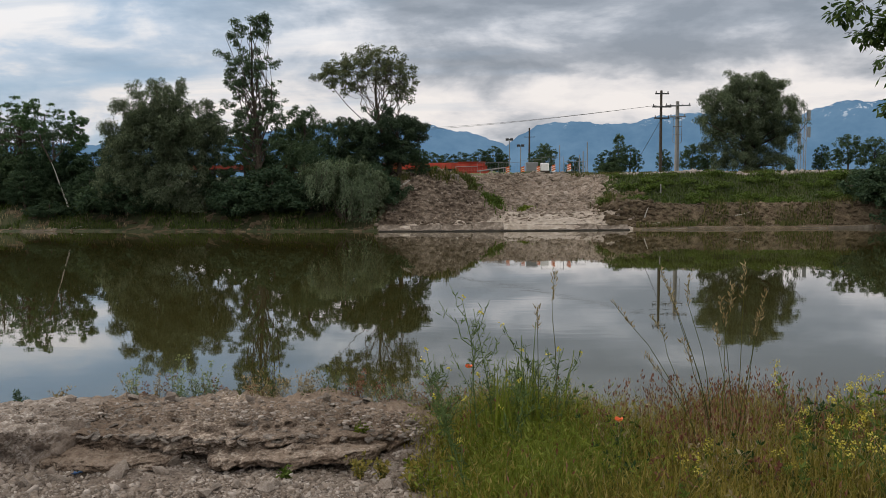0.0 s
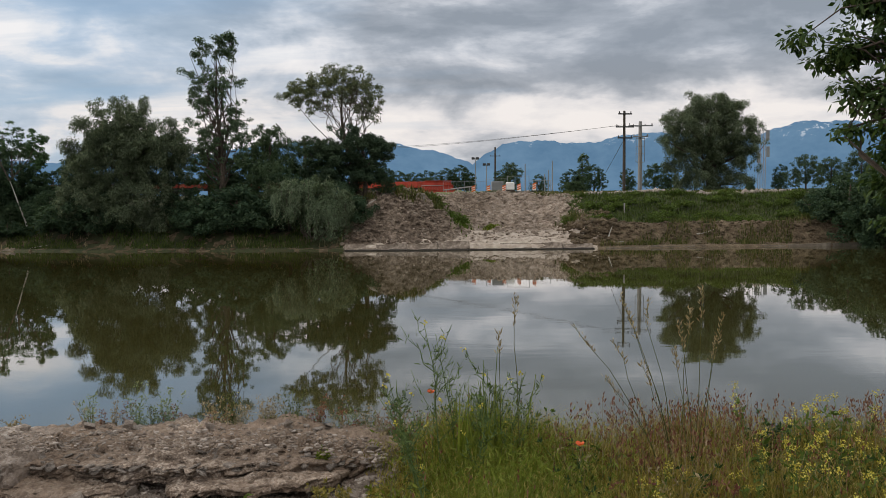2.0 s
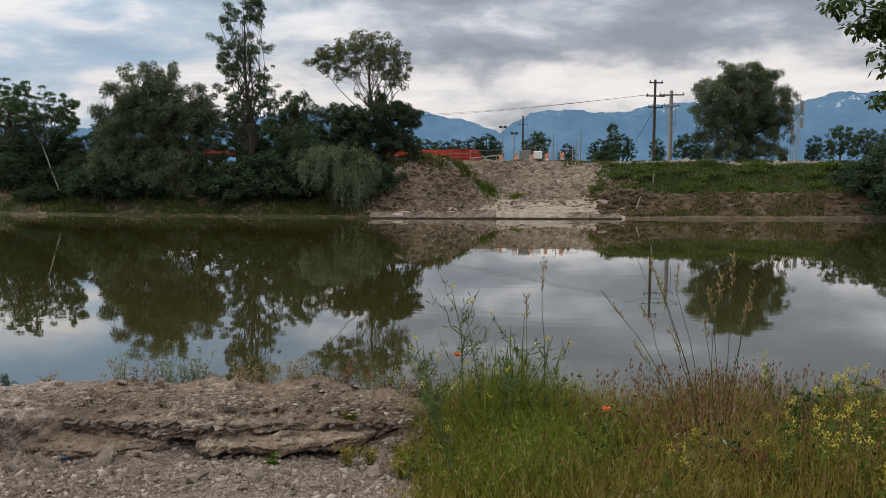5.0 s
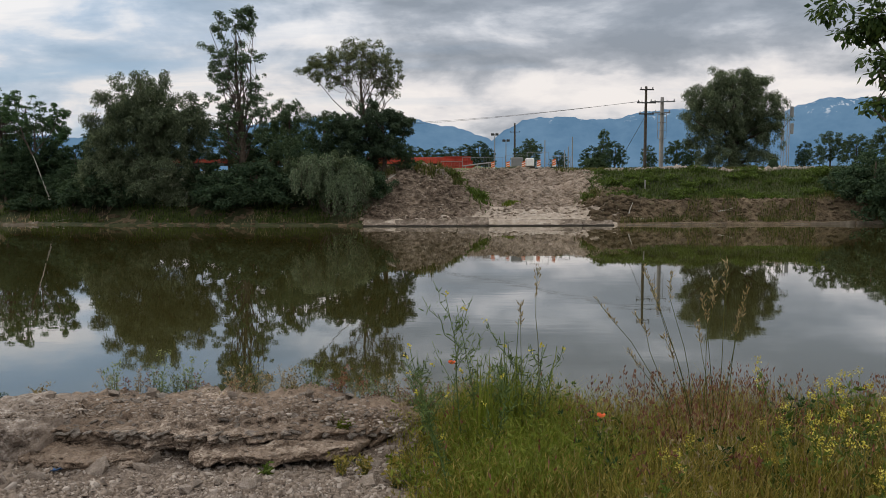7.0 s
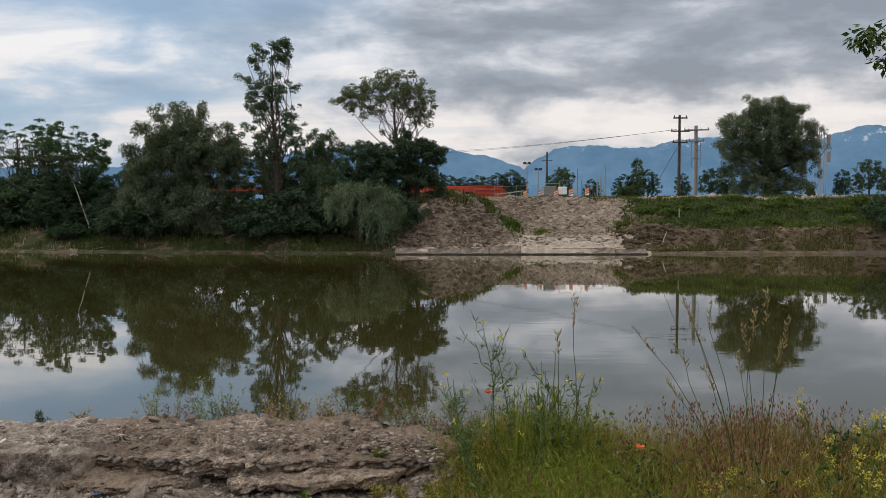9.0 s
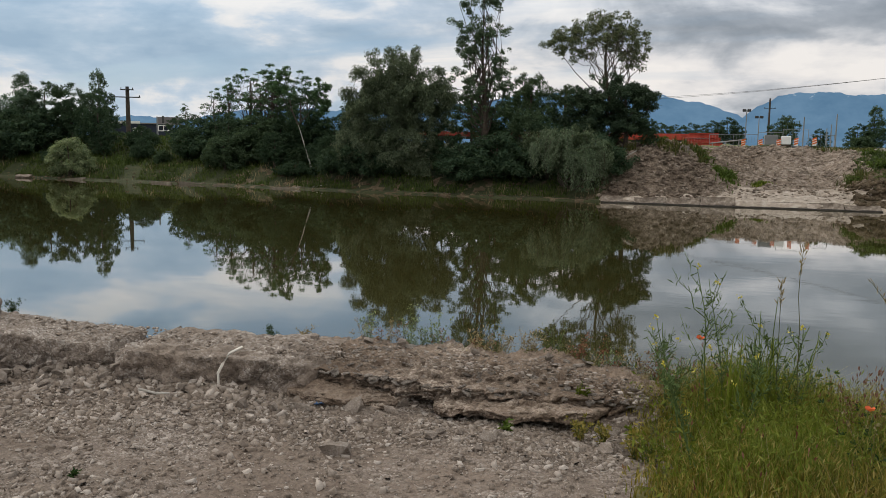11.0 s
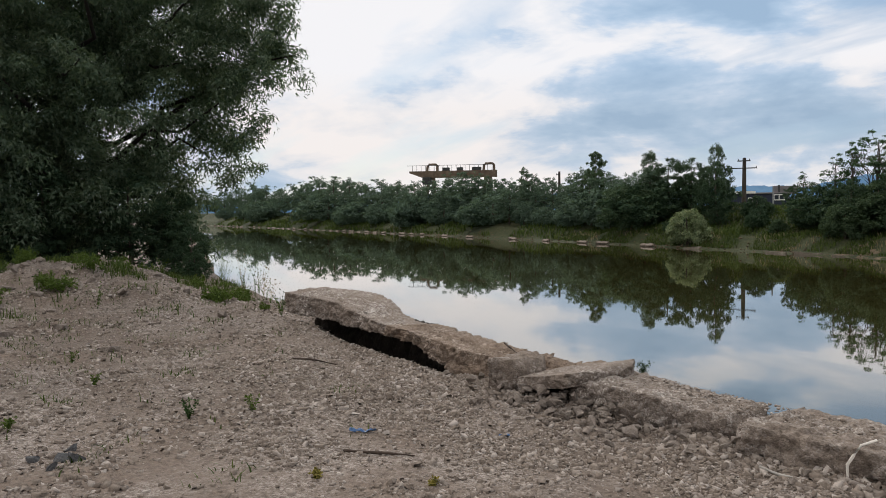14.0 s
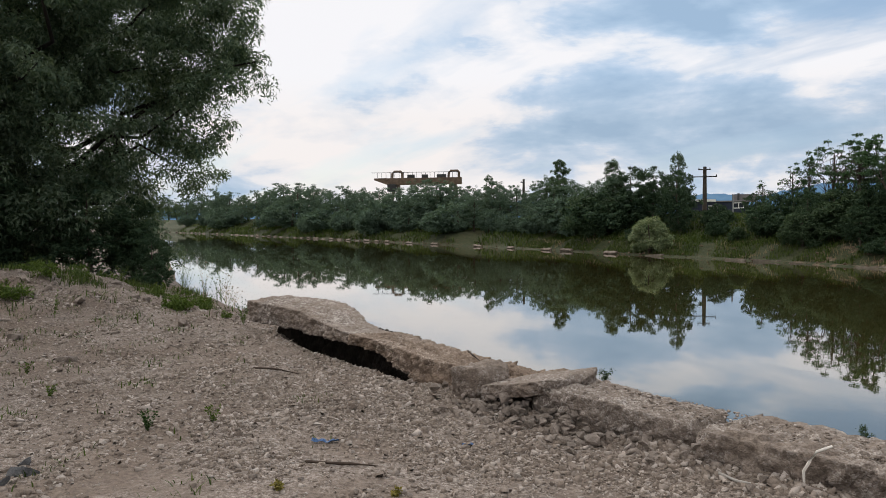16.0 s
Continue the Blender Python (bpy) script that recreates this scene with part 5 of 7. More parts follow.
def near_patch(rs, n):
    # thicker nearer the slabs and in drifts
    x = rs.uniform(-9.5, 0.2, n * 3)
    y = 4.95 - np.abs(rs.normal(0, 1.6, n * 3))
    w = 0.18 + 0.82 * smooth(-0.2, 0.7, lumps(x, y, 1.1, 91))
    ok = (rs.uniform(0, 1, n * 3) < w) & (y > 0.8)
    return x[ok][:n], y[ok][:n]


def slab_foot(rs, n):
    x = -9.0 + 6.8 * rs.uniform(0, 1, n)
    return x, 4.62 - np.abs(rs.normal(0, 0.42, n)) * (0.5 + smooth(-0.6, 0.6, lumps(x, x * 0, 1.2, 95)))


def stone_heaps(rs, n):
    c = np.array([(-5.9, 1.95), (-6.6, 2.2), (-3.35, 2.75), (-3.0, 3.1), (-5.0, 3.5), (-7.2, 3.3), (-8.4, 2.6), (-6.4, 0.7), (-9.6, 3.4), (-10.6, 2.2)])
    k = rs.integers(0, len(c), n)
    return c[k, 0] + rs.normal(0, 0.42, n), c[k, 1] + rs.normal(0, 0.16, n)


def drifts(rs, n):
    x, y = rs.uniform(-20, -4, n * 3), rs.uniform(-3.0, 5.6, n * 3)
    w = 0.12 + 0.88 * smooth(0.1, 0.8, lumps(x, y, 1.0, 93))
    ok = rs.uniform(0, 1, n * 3) < w
    return x[ok][:n], y[ok][:n]


pebbles("gravel_stones", "loose grey and brown gravel stones", 30000, near_patch, (0.0045, 0.020), 15, M_PEBBLE)
pebbles("gravel_stones", "larger loose stones in the gravel", 2600, near_patch, (0.008, 0.030), 19, M_PEBBLE)
pebbles("rubble_gravel", "broken grey stones along the foot of the slabs", 5200, slab_foot, (0.007, 0.034), 14, M_PEBBLE)
pebbles("rubble_gravel", "small heaps of pale stones on the terrace", 3000, stone_heaps, (0.007, 0.028), 13, M_PEBBLE)
pebbles("gravel_grit", "fine grey and brown grit over the terrace", 60000, near_patch, (0.003, 0.012), 17, M_PEBBLE, True)
pebbles("gravel_grit", "fine grit farther along the terrace", 36000, lambda rs, n: (rs.uniform(-18, -6, n), rs.uniform(-2.0, 5.4, n)), (0.006, 0.024), 18, M_PEBBLE, True)
pebbles("gravel_stones", "coarse stones scattered over the terrace", 26000, drifts, (0.006, 0.034), 16, M_PEBBLE)


def crust_chips():
    """Small stones lying on the flat tops of the broken edge."""
    rs = np.random.default_rng(23)
    n = 5200
    bm = bmesh.new()
    bmesh.ops.create_icosphere(bm, subdivisions=1, radius=1.0)
    base = np.array([v.co[:] for v in bm.verts])
    tri = np.array([[v.index for v in f.verts] for f in bm.faces])
    bm.free()
    x = rs.uniform(-8.4, -0.1, n)
    f = rs.uniform(0.1, 1.0, n)
    y = 4.74 + f * 0.40 + np.interp(x, [-3, -2.2, -0.1], [0, 0.10, 0.12])
    z = np.interp(x, [-8.4, -7, -5.8, -3.8, -2.2, -0.9, -0.3, 0], [1.54, 1.46, 1.44, 1.43, 1.43, 1.42, 1.33, 1.2]) + 0.03 * (f - 0.5)
    keep = (x > -2.6) | ((rs.uniform(0, 1, n) < 0.45) & (x > -5.5))
    x, y, z = x[keep], y[keep], z[keep]
    n = len(x)
    r = 0.004 + 0.013 * rs.uniform(0, 1, n) ** 4
    v = base[None] * (1 + 0.2 * rs.normal(size=(n, len(base), 1))) * np.array([1.3, 1, 0.6]) * r[:, None, None] + np.stack([x, y, z], 1)[:, None]
    me = mesh_of("crust_chips", v.reshape(-1, 3), (tri[None] + (np.arange(n) * len(base))[:, None, None]).reshape(-1, 3), M_PEBBLE)
    tagged(new("crust_chips", me), "small stone chips on the broken concrete", "gravel", kind="stuff")


crust_chips()


# ---- meadow on the bank ----
def blades(x, y, z, high, wide, rs, lean=0.35, head=None):
    """Bent two-piece blades as arrays of quads."""
    n = len(x)
    a = rs.uniform(0, 6.28, n)
    side = np.stack([np.cos(a), np.sin(a), 0 * a], 1) * wide[:, None]
    bend = np.stack([-np.sin(a), np.cos(a), 0 * a], 1) * (rs.normal(0, lean, n) * high)[:, None]
    p0 = np.stack([x, y, z], 1)
    p1 = p0 + bend * 0.3 + np.stack([0 * x, 0 * x, high * 0.55], 1)
    p2 = p0 + bend + np.stack([0 * x, 0 * x, high], 1)
    v = np.stack([p0 - side, p0 + side, p1 + side * 0.8, p1 - side * 0.8, p2 + side * 0.12, p2 - side * 0.12], 1).reshape(-1, 3)
    k = np.arange(n)[:, None] * 6
    q = np.concatenate([k + [0, 1, 2, 3], k + [3, 2, 4, 5]], 0)
    return v, q, p2


def meadow_edge(y):
    return -0.24 + 0.06 * np.maximum(4.6 - y, -1)


def meadow_points(rs, n, y0=0.3, y1=5.55, x1=4.6):
    # thickest in the bank's front, thinning out to the sides
    y = y1 - (y1 - y0 + 1.6) * rs.uniform(0, 1, n) ** 1.25
    x = -0.45 + (x1 + 2.4) * rs.uniform(0, 1, n) ** 1.3
    ok = x > meadow_edge(y) - 0.08 + np.abs(rs.normal(0, 0.34, n)) + 0.16 * lumps(x, y, 0.5, 61)
    return x[ok], y[ok]


def make_meadow():
    rs = np.random.default_rng(8)
    pile = Pile()
    x, y = meadow_points(rs, 74000, 1.6)
    z, _ = land(x, y)
    high = (0.14 + 0.17 * rs.uniform(0, 1, len(x)) + 0.06 * lumps(x, y, 0.7, 51)) * (0.28 + 0.72 * smooth(0, 0.8, x - meadow_edge(y)))
    v, q, tip = blades(x, y, z - 0.01, high, rs.uniform(0.0018, 0.0045, len(x)), rs, 0.6)
    pile.put(v, q)
    tagged(new("meadow_grass", pile.mesh("meadow_grass", M_GRASS)), "green and straw-coloured meadow grass on the bank", "grass", kind="stuff")
    # lush green clump at the gravel's edge
    pile = Pile()
    x, y = rs.normal(0.38, 0.27, 6500), rs.normal(4.50, 0.45, 6500)
    ok = (x > meadow_edge(y)) & (y < 5.5)
    x, y = x[ok], y[ok]
    v, q, _ = blades(x, y, land(x, y)[0], rs.uniform(0.08, 0.36, len(x)) * (0.25 + 0.75 * smooth(0, 0.65, x - meadow_edge(y))), rs.uniform(0.0015, 0.0035, len(x)), rs, 0.6)
    pile.put(*leaves(rs, np.stack([x, y, land(x, y)[0] + rs.uniform(0.03, 0.40, len(x)) * smooth(-0.1, 0.7, x - meadow_edge(y))], 1), 0.04, 0.0032, np.array([[0, 0, 0.5]]), 1.0))
    tagged(new("lush_grass", pile.put(v, q).mesh("lush_grass", M_LUSH)), "lush bright green grass clump", "grass", kind="stuff")
    # reddish sorrel and faded seed heads
    stalks, heads = Pile(), Pile()
    x, y = meadow_points(rs, 17000, 2.2, 5.6, 4.4)
    w = 0.03 + 0.97 * smooth(0.6, 1.7, x) * smooth(3.6, 4.9, y) * smooth(-0.5, 0.3, lumps(x, y, 0.7, 57))
    ok = rs.uniform(0, 1, len(x)) < w
    x, y = x[ok], y[ok]
    high = rs.uniform(0.30, 0.50, len(x)) * (0.92 + 0.08 * lumps(x, y, 0.5, 52))
    v, q, tip = blades(x, y, land(x, y)[0], high, np.full(len(x), 0.0016), rs, 0.22)
    stalks.put(v, q)
    rep = np.repeat(tip, 3, 0) - np.stack([0 * rs.uniform(size=3 * len(tip)), 0 * rs.uniform(size=3 * len(tip)), rs.uniform(0, 0.07, 3 * len(tip))], 1) + rs.normal(0, 0.004, (3 * len(tip), 3))
    heads.put(*leaves(rs, rep, 0.028, 0.0042, np.array([[0, 0, 1.2]]), 0.6))
    tagged(new("sorrel_stalks", stalks.mesh("sorrel_stalks", M_DRY)), "thin dry stalks standing in the meadow", "weeds", kind="stuff")
    tagged(new("sorrel_heads", heads.mesh("sorrel_heads", M_RED)), "reddish brown seed heads over the meadow", "weeds", kind="stuff")
    # pale ears of wild barley
    x, y = meadow_points(rs, 52000, 1.8, 5.5, 4.4)
    at = np.stack([x, y, land(x, y)[0] + rs.uniform(0.10, 0.30, len(x)) * (0.45 + 0.55 * smooth(0, 0.5, x - meadow_edge(y)))], 1)
    tagged(new("barley_ears", mesh_of("barley_ears", *leaves(rs, at, 0.036, 0.0028, np.array([[0.1, 0, 1.0]]), 0.8), M_EAR)), "pale green ears of wild barley", "grass", kind="stuff")
    # broad low leaves among the grass
    x, y = meadow_points(rs, 8000, 1.8, 5.5, 4.4)
    at = np.stack([x, y, land(x, y)[0] + rs.uniform(0.03, 0.26, len(x))], 1)
    tagged(new("weed_leaves", mesh_of("weed_leaves", *leaves(rs, at, 0.042, 0.006, np.array([[0, 0, 0.6]]), 1.0), M_LUSH)), "small green weed leaves among the grass", "weeds", kind="stuff")
    # meadow to the side and behind the path, thinner
    x, y = rs.uniform(-0.2, 14, 26000), rs.uniform(-6, 5.6, 26000)
    ok = (x > 4.2) | ((y < 1.6) & (x > 0.6))
    x, y = x[ok], y[ok]
    v, q, _ = blades(x, y, land(x, y)[0], rs.uniform(0.12, 0.32, len(x)), rs.uniform(0.003, 0.006, len(x)), rs, 0.6)
    tagged(new("meadow_grass", mesh_of("meadow_grass", v, q, M_GRASS)), "meadow grass beside the path", "grass", kind="stuff")


make_meadow()


def stem_path(x, y, z, high, lean, turn, rs, n=6):
    t = np.linspace(0, 1, n)
    w = rs.normal(0, 0.012, (n, 2)).cumsum(0) * high
    return np.stack([x + math.cos(turn) * lean * t ** 1.6 * high + w[:, 0] * t, y + math.sin(turn) * lean * t ** 1.6 * high + w[:, 1] * t, z + high * t], 1)


def mustard(x, y, high, seed, branches=9, flowers=10, lean=0.15, turn=None, dense=1.0):
    """A tall branching weed with small yellow flowers."""
    rs = np.random.default_rng(seed)
    z = ground_z(x, y)
    top = thing("mustard_plant", "tall branching green weed with small yellow flowers", "wildflower", (x, y, z), "wildflowers in the meadow")
    stems, leaf, tips = Pile(), [], []
    main = stem_path(0, 0, -0.02, high, lean, rs.uniform(0, 6.28) if turn is None else turn, rs, 9)
    stems.put(*tube(main, [0.005, 0.0018], 4))
    tips.append(main[-1])
    for _ in range(branches):
        t = rs.uniform(0.25, 0.85)
        root = np.array([np.interp(t, np.linspace(0, 1, 9), main[:, j]) for j in range(3)])
        a, ln = rs.uniform(0, 6.28), high * rs.uniform(0.18, 0.42) * (1.15 - t * 0.5)
        tip = root + np.array([math.cos(a) * 0.6, math.sin(a) * 0.6, 0.85]) * ln
        pts = curve_points(root, tip, -0.02, rs, 5, 0.03)
        stems.put(*tube(pts, [0.003, 0.0012], 4))
        tips.append(tip)
        leaf += [pts[k] for k in (1, 2, 3)]
    for t in np.linspace(0.08, 0.7, int(12 * dense)):
        leaf.append(np.array([np.interp(t, np.linspace(0, 1, 9), main[:, j]) for j in range(3)]))
    part("stem", stems.mesh("stem", M_STEM), None, top)
    at = np.repeat(np.array(leaf), 6, 0) + rs.normal(0, 0.012, (6 * len(leaf), 3))
    part("leaves", mesh_of("leaves", *leaves(rs, at, 0.045, 0.0035, np.array([[0, 0, 0.5]]), 1.0), M_STEM), None, top)
    flowers = max(2, flowers // 2)
    pick = rs.integers(0, len(tips), flowers)
    spots = np.repeat(np.array(tips)[pick], 7, 0) + rs.normal(0, 0.009, (flowers * 7, 3))
    part("blossom", mesh_of("blossom", *leaves(rs, spots, 0.014, 0.0065, np.array([[0, 0, 0.5]]), 1.0), M_YELLOW), None, top, "small yellow flowers")
    return top


for k, (x, y, h, br, fl, ln, tu) in enumerate([(0.12, 4.75, 0.98, 9, 5, 0.12, 2.6), (0.42, 4.85, 0.84, 12, 4, 0.08, 0.5), (0.36, 4.70, 0.78, 10, 4, 0.15, 1.4), (0.20, 4.9, 0.86, 8, 4, 0.15, 2.2),
                                               (-0.02, 4.6, 0.75, 9, 8, 0.28, 3.0), (0.05, 4.15, 0.72, 8, 7, 0.45, 2.7), (0.30, 4.45, 0.6, 8, 5, 0.2, 1.0), (0.50, 4.75, 0.72, 8, 3, 0.2, 0.2), (0.62, 5.0, 0.6, 6, 3, 0.2, 0.9), (-0.12, 5.0, 0.55, 6, 4, 0.2, 2.0)]):
    mustard(x, y, h, 100 + k, br, fl, ln, tu)


def yellow_weed(x, y, high, seed):
    rs = np.random.default_rng(seed)
    top = thing("yellow_rocket_plant", "bushy weed topped with clusters of yellow flowers", "wildflower", (x, y, ground_z(x, y)), "wildflowers in the meadow")
    stems, spots, leaf = Pile(), [], []
    for _ in range(rs.integers(3, 5)):
        p = stem_path(0, 0, -0.02, high * rs.uniform(0.7, 1.05), rs.uniform(0.1, 0.4), rs.uniform(0, 6.28), rs)
        stems.put(*tube(p, [0.004, 0.0015], 4))
        c = p[-1]
        spots.append(c + rs.normal(0, 1, (30, 3)) * [0.013, 0.013, 0.014])
        leaf += [p[k] for k in (1, 2, 3, 4)]
    part("stem", stems.mesh("stem", M_STEM), None, top)
    part("leaves", mesh_of("leaves", *leaves(rs, np.repeat(np.array(leaf), 4, 0), 0.06, 0.009, np.array([[0, 0, 0.4]]), 1.0), M_FRESH), None, top)
    part("blossom", mesh_of("blossom", *leaves(rs, np.concatenate(spots), 0.010, 0.0052, np.array([[0, 0, 0.5]]), 1.0), M_YELLOW), None, top, "clustered yellow flowers")
    return top


for k, (x, y, h) in enumerate([(2.02, 4.75, 0.40), (2.15, 4.55, 0.42), (2.0, 4.25, 0.38), (1.92, 4.0, 0.36), (2.3, 4.4, 0.42), (2.5, 5.15, 0.50), (2.62, 5.0, 0.48), (2.15, 5.2, 0.50), (2.8, 4.7, 0.45), (2.4, 3.9, 0.36), (2.1, 3.7, 0.35), (1.2, 3.95, 0.36), (2.25, 4.1, 0.40), (2.1, 3.95, 0.38), (2.9, 5.2, 0.48), (3.2, 4.8, 0.45), (0.75, 3.2, 0.30), (2.65, 4.2, 0.4), (2.2, 4.72, 0.36), (2.36, 4.62, 0.33), (2.45, 4.3, 0.34), (1.95, 4.5, 0.34), (2.55, 4.55, 0.36), (2.3, 3.75, 0.32), (1.7, 4.05, 0.30), (1.35, 4.35, 0.28), (2.95, 4.4, 0.36), (3.1, 5.1, 0.46), (2.75, 5.25, 0.5), (2.35, 5.0, 0.42)]):
    yellow_weed(x, y, h, 200 + k)


def poppy(x, y, z, seed):
    rs = np.random.default_rng(seed)
    g = ground_z(x, y)
    top = thing("poppy", "orange-red poppy flower on a thin stem", "flower", (x, y, g), "poppies")
    part("stem", Pile().put(*tube(stem_path(0, 0, -0.02, z - g, 0.05, 1.0, rs), [0.0025, 0.0015], 4)).mesh("stem", M_STEM), None, top)
    h = z - g
    v, q = [], []
    for k in range(4):
        a = k * math.pi / 2 + 0.3
        o, s = np.array([math.cos(a), math.sin(a), 0]), np.array([-math.sin(a), math.cos(a), 0])
        ring = [np.array([0, 0, h - 0.02])]
        for i, w in ((1, -1.0), (2, -0.6), (2.2, 0.0), (2, 0.6), (1, 1.0)):
            ring.append(np.array([0, 0, h - 0.02]) + o * 0.012 * i + s * 0.018 * w + np.array([0, 0, 0.010 * i]))
        b = len(v)
        v += ring
        q += [(b, b + 1, b + 2, b + 3), (b, b + 3, b + 4, b + 5)]
    part("petals", mesh_of("petals", v, q, M_POPPY), None, top, "orange-red petals")


poppy(0.06, 4.8, 1.78, 1)
poppy(0.88, 4.42, 1.57, 2)


def tall_grass(x, y, seed, stalks):
    """A tussock of tall thin grass with drooping seed heads."""
    rs = np.random.default_rng(seed)
    g = ground_z(x, y)
    top = thing("tall_grass_tussock", "tussock of tall thin grass with feathery seed heads", "grass", (x, y, g), "tall grasses")
    st, hd = Pile(), []
    for high, lean, turn in stalks:
        p = stem_path(rs.normal(0, 0.05), rs.normal(0, 0.05), 0, high, lean, turn, rs, 9)
        st.put(*tube(p, [0.0032, 0.0013], 4))
        t = rs.uniform(0, 1, 46)
        c = np.stack([np.interp(0.84 + 0.17 * t, np.linspace(0, 1, 9), p[:, j]) for j in range(3)], 1)
        hd.append(c + rs.normal(0, 0.006, c.shape))
    part("stalk", st.mesh("stalk", M_BANKBLADE), None, top)
    part("seed_head", mesh_of("seed_head", *leaves(rs, np.concatenate(hd), 0.03, 0.0032, np.array([[0, 0, 1.0]]), 0.7), M_DRY), None, top, "pale feathery seed heads")


tall_grass(1.62, 4.75, 1, [(1.22, 0.05, 0.3), (1.08, 0.12, 0.1), (1.02, 0.10, 3.0), (1.10, 0.03, 1.2), (0.95, 0.15, 0.2), (0.85, 0.1, 2.4)])
tall_grass(1.50, 4.75, 2, [(1.20, 0.32, 3.0), (1.00, 0.55, 3.1), (1.12, 0.22, 3.05), (0.9, 0.3, 2.9), (1.15, 0.12, 2.8), (0.8, 0.2, 3.3), (0.70, 0.5, 3.0)])
tall_grass(0.48, 4.8, 3, [(1.16, 0.02, 1.0), (0.95, 0.04, 2.0)])


def reed_clump():
    rs = np.random.default_rng(77)
    n = 60
    v, q, _ = blades(rs.normal(0.36, 0.09, n), rs.normal(4.78, 0.06, n), np.full(n, 1.15), rs.uniform(0.4, 0.72, n), rs.uniform(0.005, 0.009, n), rs, 0.16)
    tagged(new("reed_leaves", mesh_of("reed_leaves", v, q, M_LUSH)), "upright broad green reed blades in the meadow", "reeds", kind="stuff")


reed_clump()


def edge_weed(x, y, z, high, spreadr, seed, mat, name="bank_weed", label="thin weed growing at the slab's outer edge", leaf=0.03):
    rs = np.random.default_rng(seed)
    top = thing(name, label, "weed", (x, y, z), "weeds along the broken edge")
    st, at = Pile(), []
    for _ in range(rs.integers(7, 13)):
        p = stem_path(0, 0, -0.03, high * rs.uniform(0.5, 1), rs.uniform(0.1, 0.7) * spreadr, rs.uniform(0, 6.28), rs, 6)
        st.put(*tube(p, [0.0022, 0.001], 4))
        at += [p[k] for k in (2, 3, 4, 5, 5)]
    part("stem", st.mesh("stem", M_STEM if mat is not M_DRY else M_DRY), None, top)
    part("leaves", mesh_of("leaves", *leaves(rs, np.repeat(np.array(at), 3 if leaf > 0.02 else 6, 0) + (0 if leaf > 0.02 else rs.normal(0, 0.012, (6 * len(at), 3))), leaf, leaf * 0.2, np.array([[0, 0, 0.6]]), 1.0), mat), None, top)


rng = np.random.default_rng(6)
for k, (x, y, z, h, s, m) in enumerate([(-2.25, 5.5, 1.33, 0.32, 1.0, M_PALELEAF), (-1.95, 5.5, 1.33, 0.36, 1.0, M_PALELEAF), (-1.75, 5.55, 1.28, 0.38, 0.7, M_PALELEAF), (-1.45, 5.55, 1.3, 0.30, 0.7, M_DRY), (-1.3, 5.6, 1.25, 0.36, 0.5, M_BANKBLADE),
                                        (-1.05, 5.55, 1.3, 0.30, 0.6, M_DRY), (-0.9, 5.6, 1.25, 0.36, 0.6, M_BANKBLADE), (-0.72, 5.5, 1.3, 0.28, 0.6, M_RED), (-0.5, 5.5, 1.22, 0.34, 0.5, M_RED), (-0.32, 5.45, 1.2, 0.36, 0.6, M_DRY), (-0.15, 5.4, 1.18, 0.38, 0.6, M_RED),
                                        (-0.2, 5.15, 1.15, 0.30, 0.7, M_DRY), (-0.4, 5.5, 1.2, 0.4, 0.5, M_BANKBLADE), (-3.0, 5.4, 1.35, 0.16, 0.8, M_DARK), (-2.75, 5.45, 1.35, 0.15, 0.8, M_DRY), (-5.4, 5.35, 1.4, 0.13, 1.0, M_DARK), (-0.05, 5.25, 1.1, 0.42, 0.6, M_RED)]):
    edge_weed(x, y, z, h, s, 300 + k, m, leaf=0.02)
for k in range(48):
    x = -2.4 + 2.6 * rng.uniform() ** 0.8
    edge_weed(x, rng.uniform(5.46, 5.66), 1.24 if x < -0.4 else 1.16, rng.uniform(0.18, 0.36), rng.uniform(0.4, 0.9), 600 + k, [M_DRY, M_PALELEAF, M_BANKBLADE, M_DRY, M_RED][k % 5], leaf=0.018)
edge_weed(-0.62, 5.0, 1.28, 0.10, 1.2, 330, M_LUSH, "leafy_weed", "small leafy green weed under the crust")
for k, (x, y) in enumerate([(-4.91, 1.95), (-4.42, 2.52)]):
    edge_weed(x, y, ground_z(x, y), 0.08, 1.1, 230 + k, M_EAR, "gravel_weed", "small yellowish weed on the gravel")
for k, (x, y, h) in enumerate([(-18.6, 5.9, 0.9), (-18.0, 6.1, 0.8), (-17.4, 6.0, 0.7), (-19.2, 5.6, 1.0), (-16.6, 5.9, 0.5), (-20.0, 5.9, 1.0)]):
    edge_weed(x, y, ground_z(x, y), h, 0.6, 460 + k, [M_DRY, M_PALELEAF][k % 2], "tall_weed", "tall pale weed at the foot of the big tree")
# leafy weeds in the meadow
for k in range(44):
    x, y = rng.uniform(0.7, 3.1), rng.uniform(3.2, 5.4)
    edge_weed(x, y, ground_z(x, y), rng.uniform(0.28, 0.42), 0.8, 400 + k, [M_FRESH, M_RED, M_SHADE, M_DRY][k % 4], "meadow_weed", ["leafy green weed in the meadow", "reddish sorrel plant in the meadow", "dark green weed in the meadow", "straw-coloured weed in the meadow"][k % 4])
# tufts at the ragged edge of the meadow
for k in range(22):
    y = rng.uniform(2.4, 4.9)
    x = float(meadow_edge(np.array(y))) + rng.normal(-0.02, 0.13)
    edge_weed(x, y, ground_z(x, y), rng.uniform(0.07, 0.22), 0.9, 500 + k, [M_LUSH, M_GRASS, M_EAR][k % 3], "grass_tuft", "small grass tuft at the meadow's gravel edge")
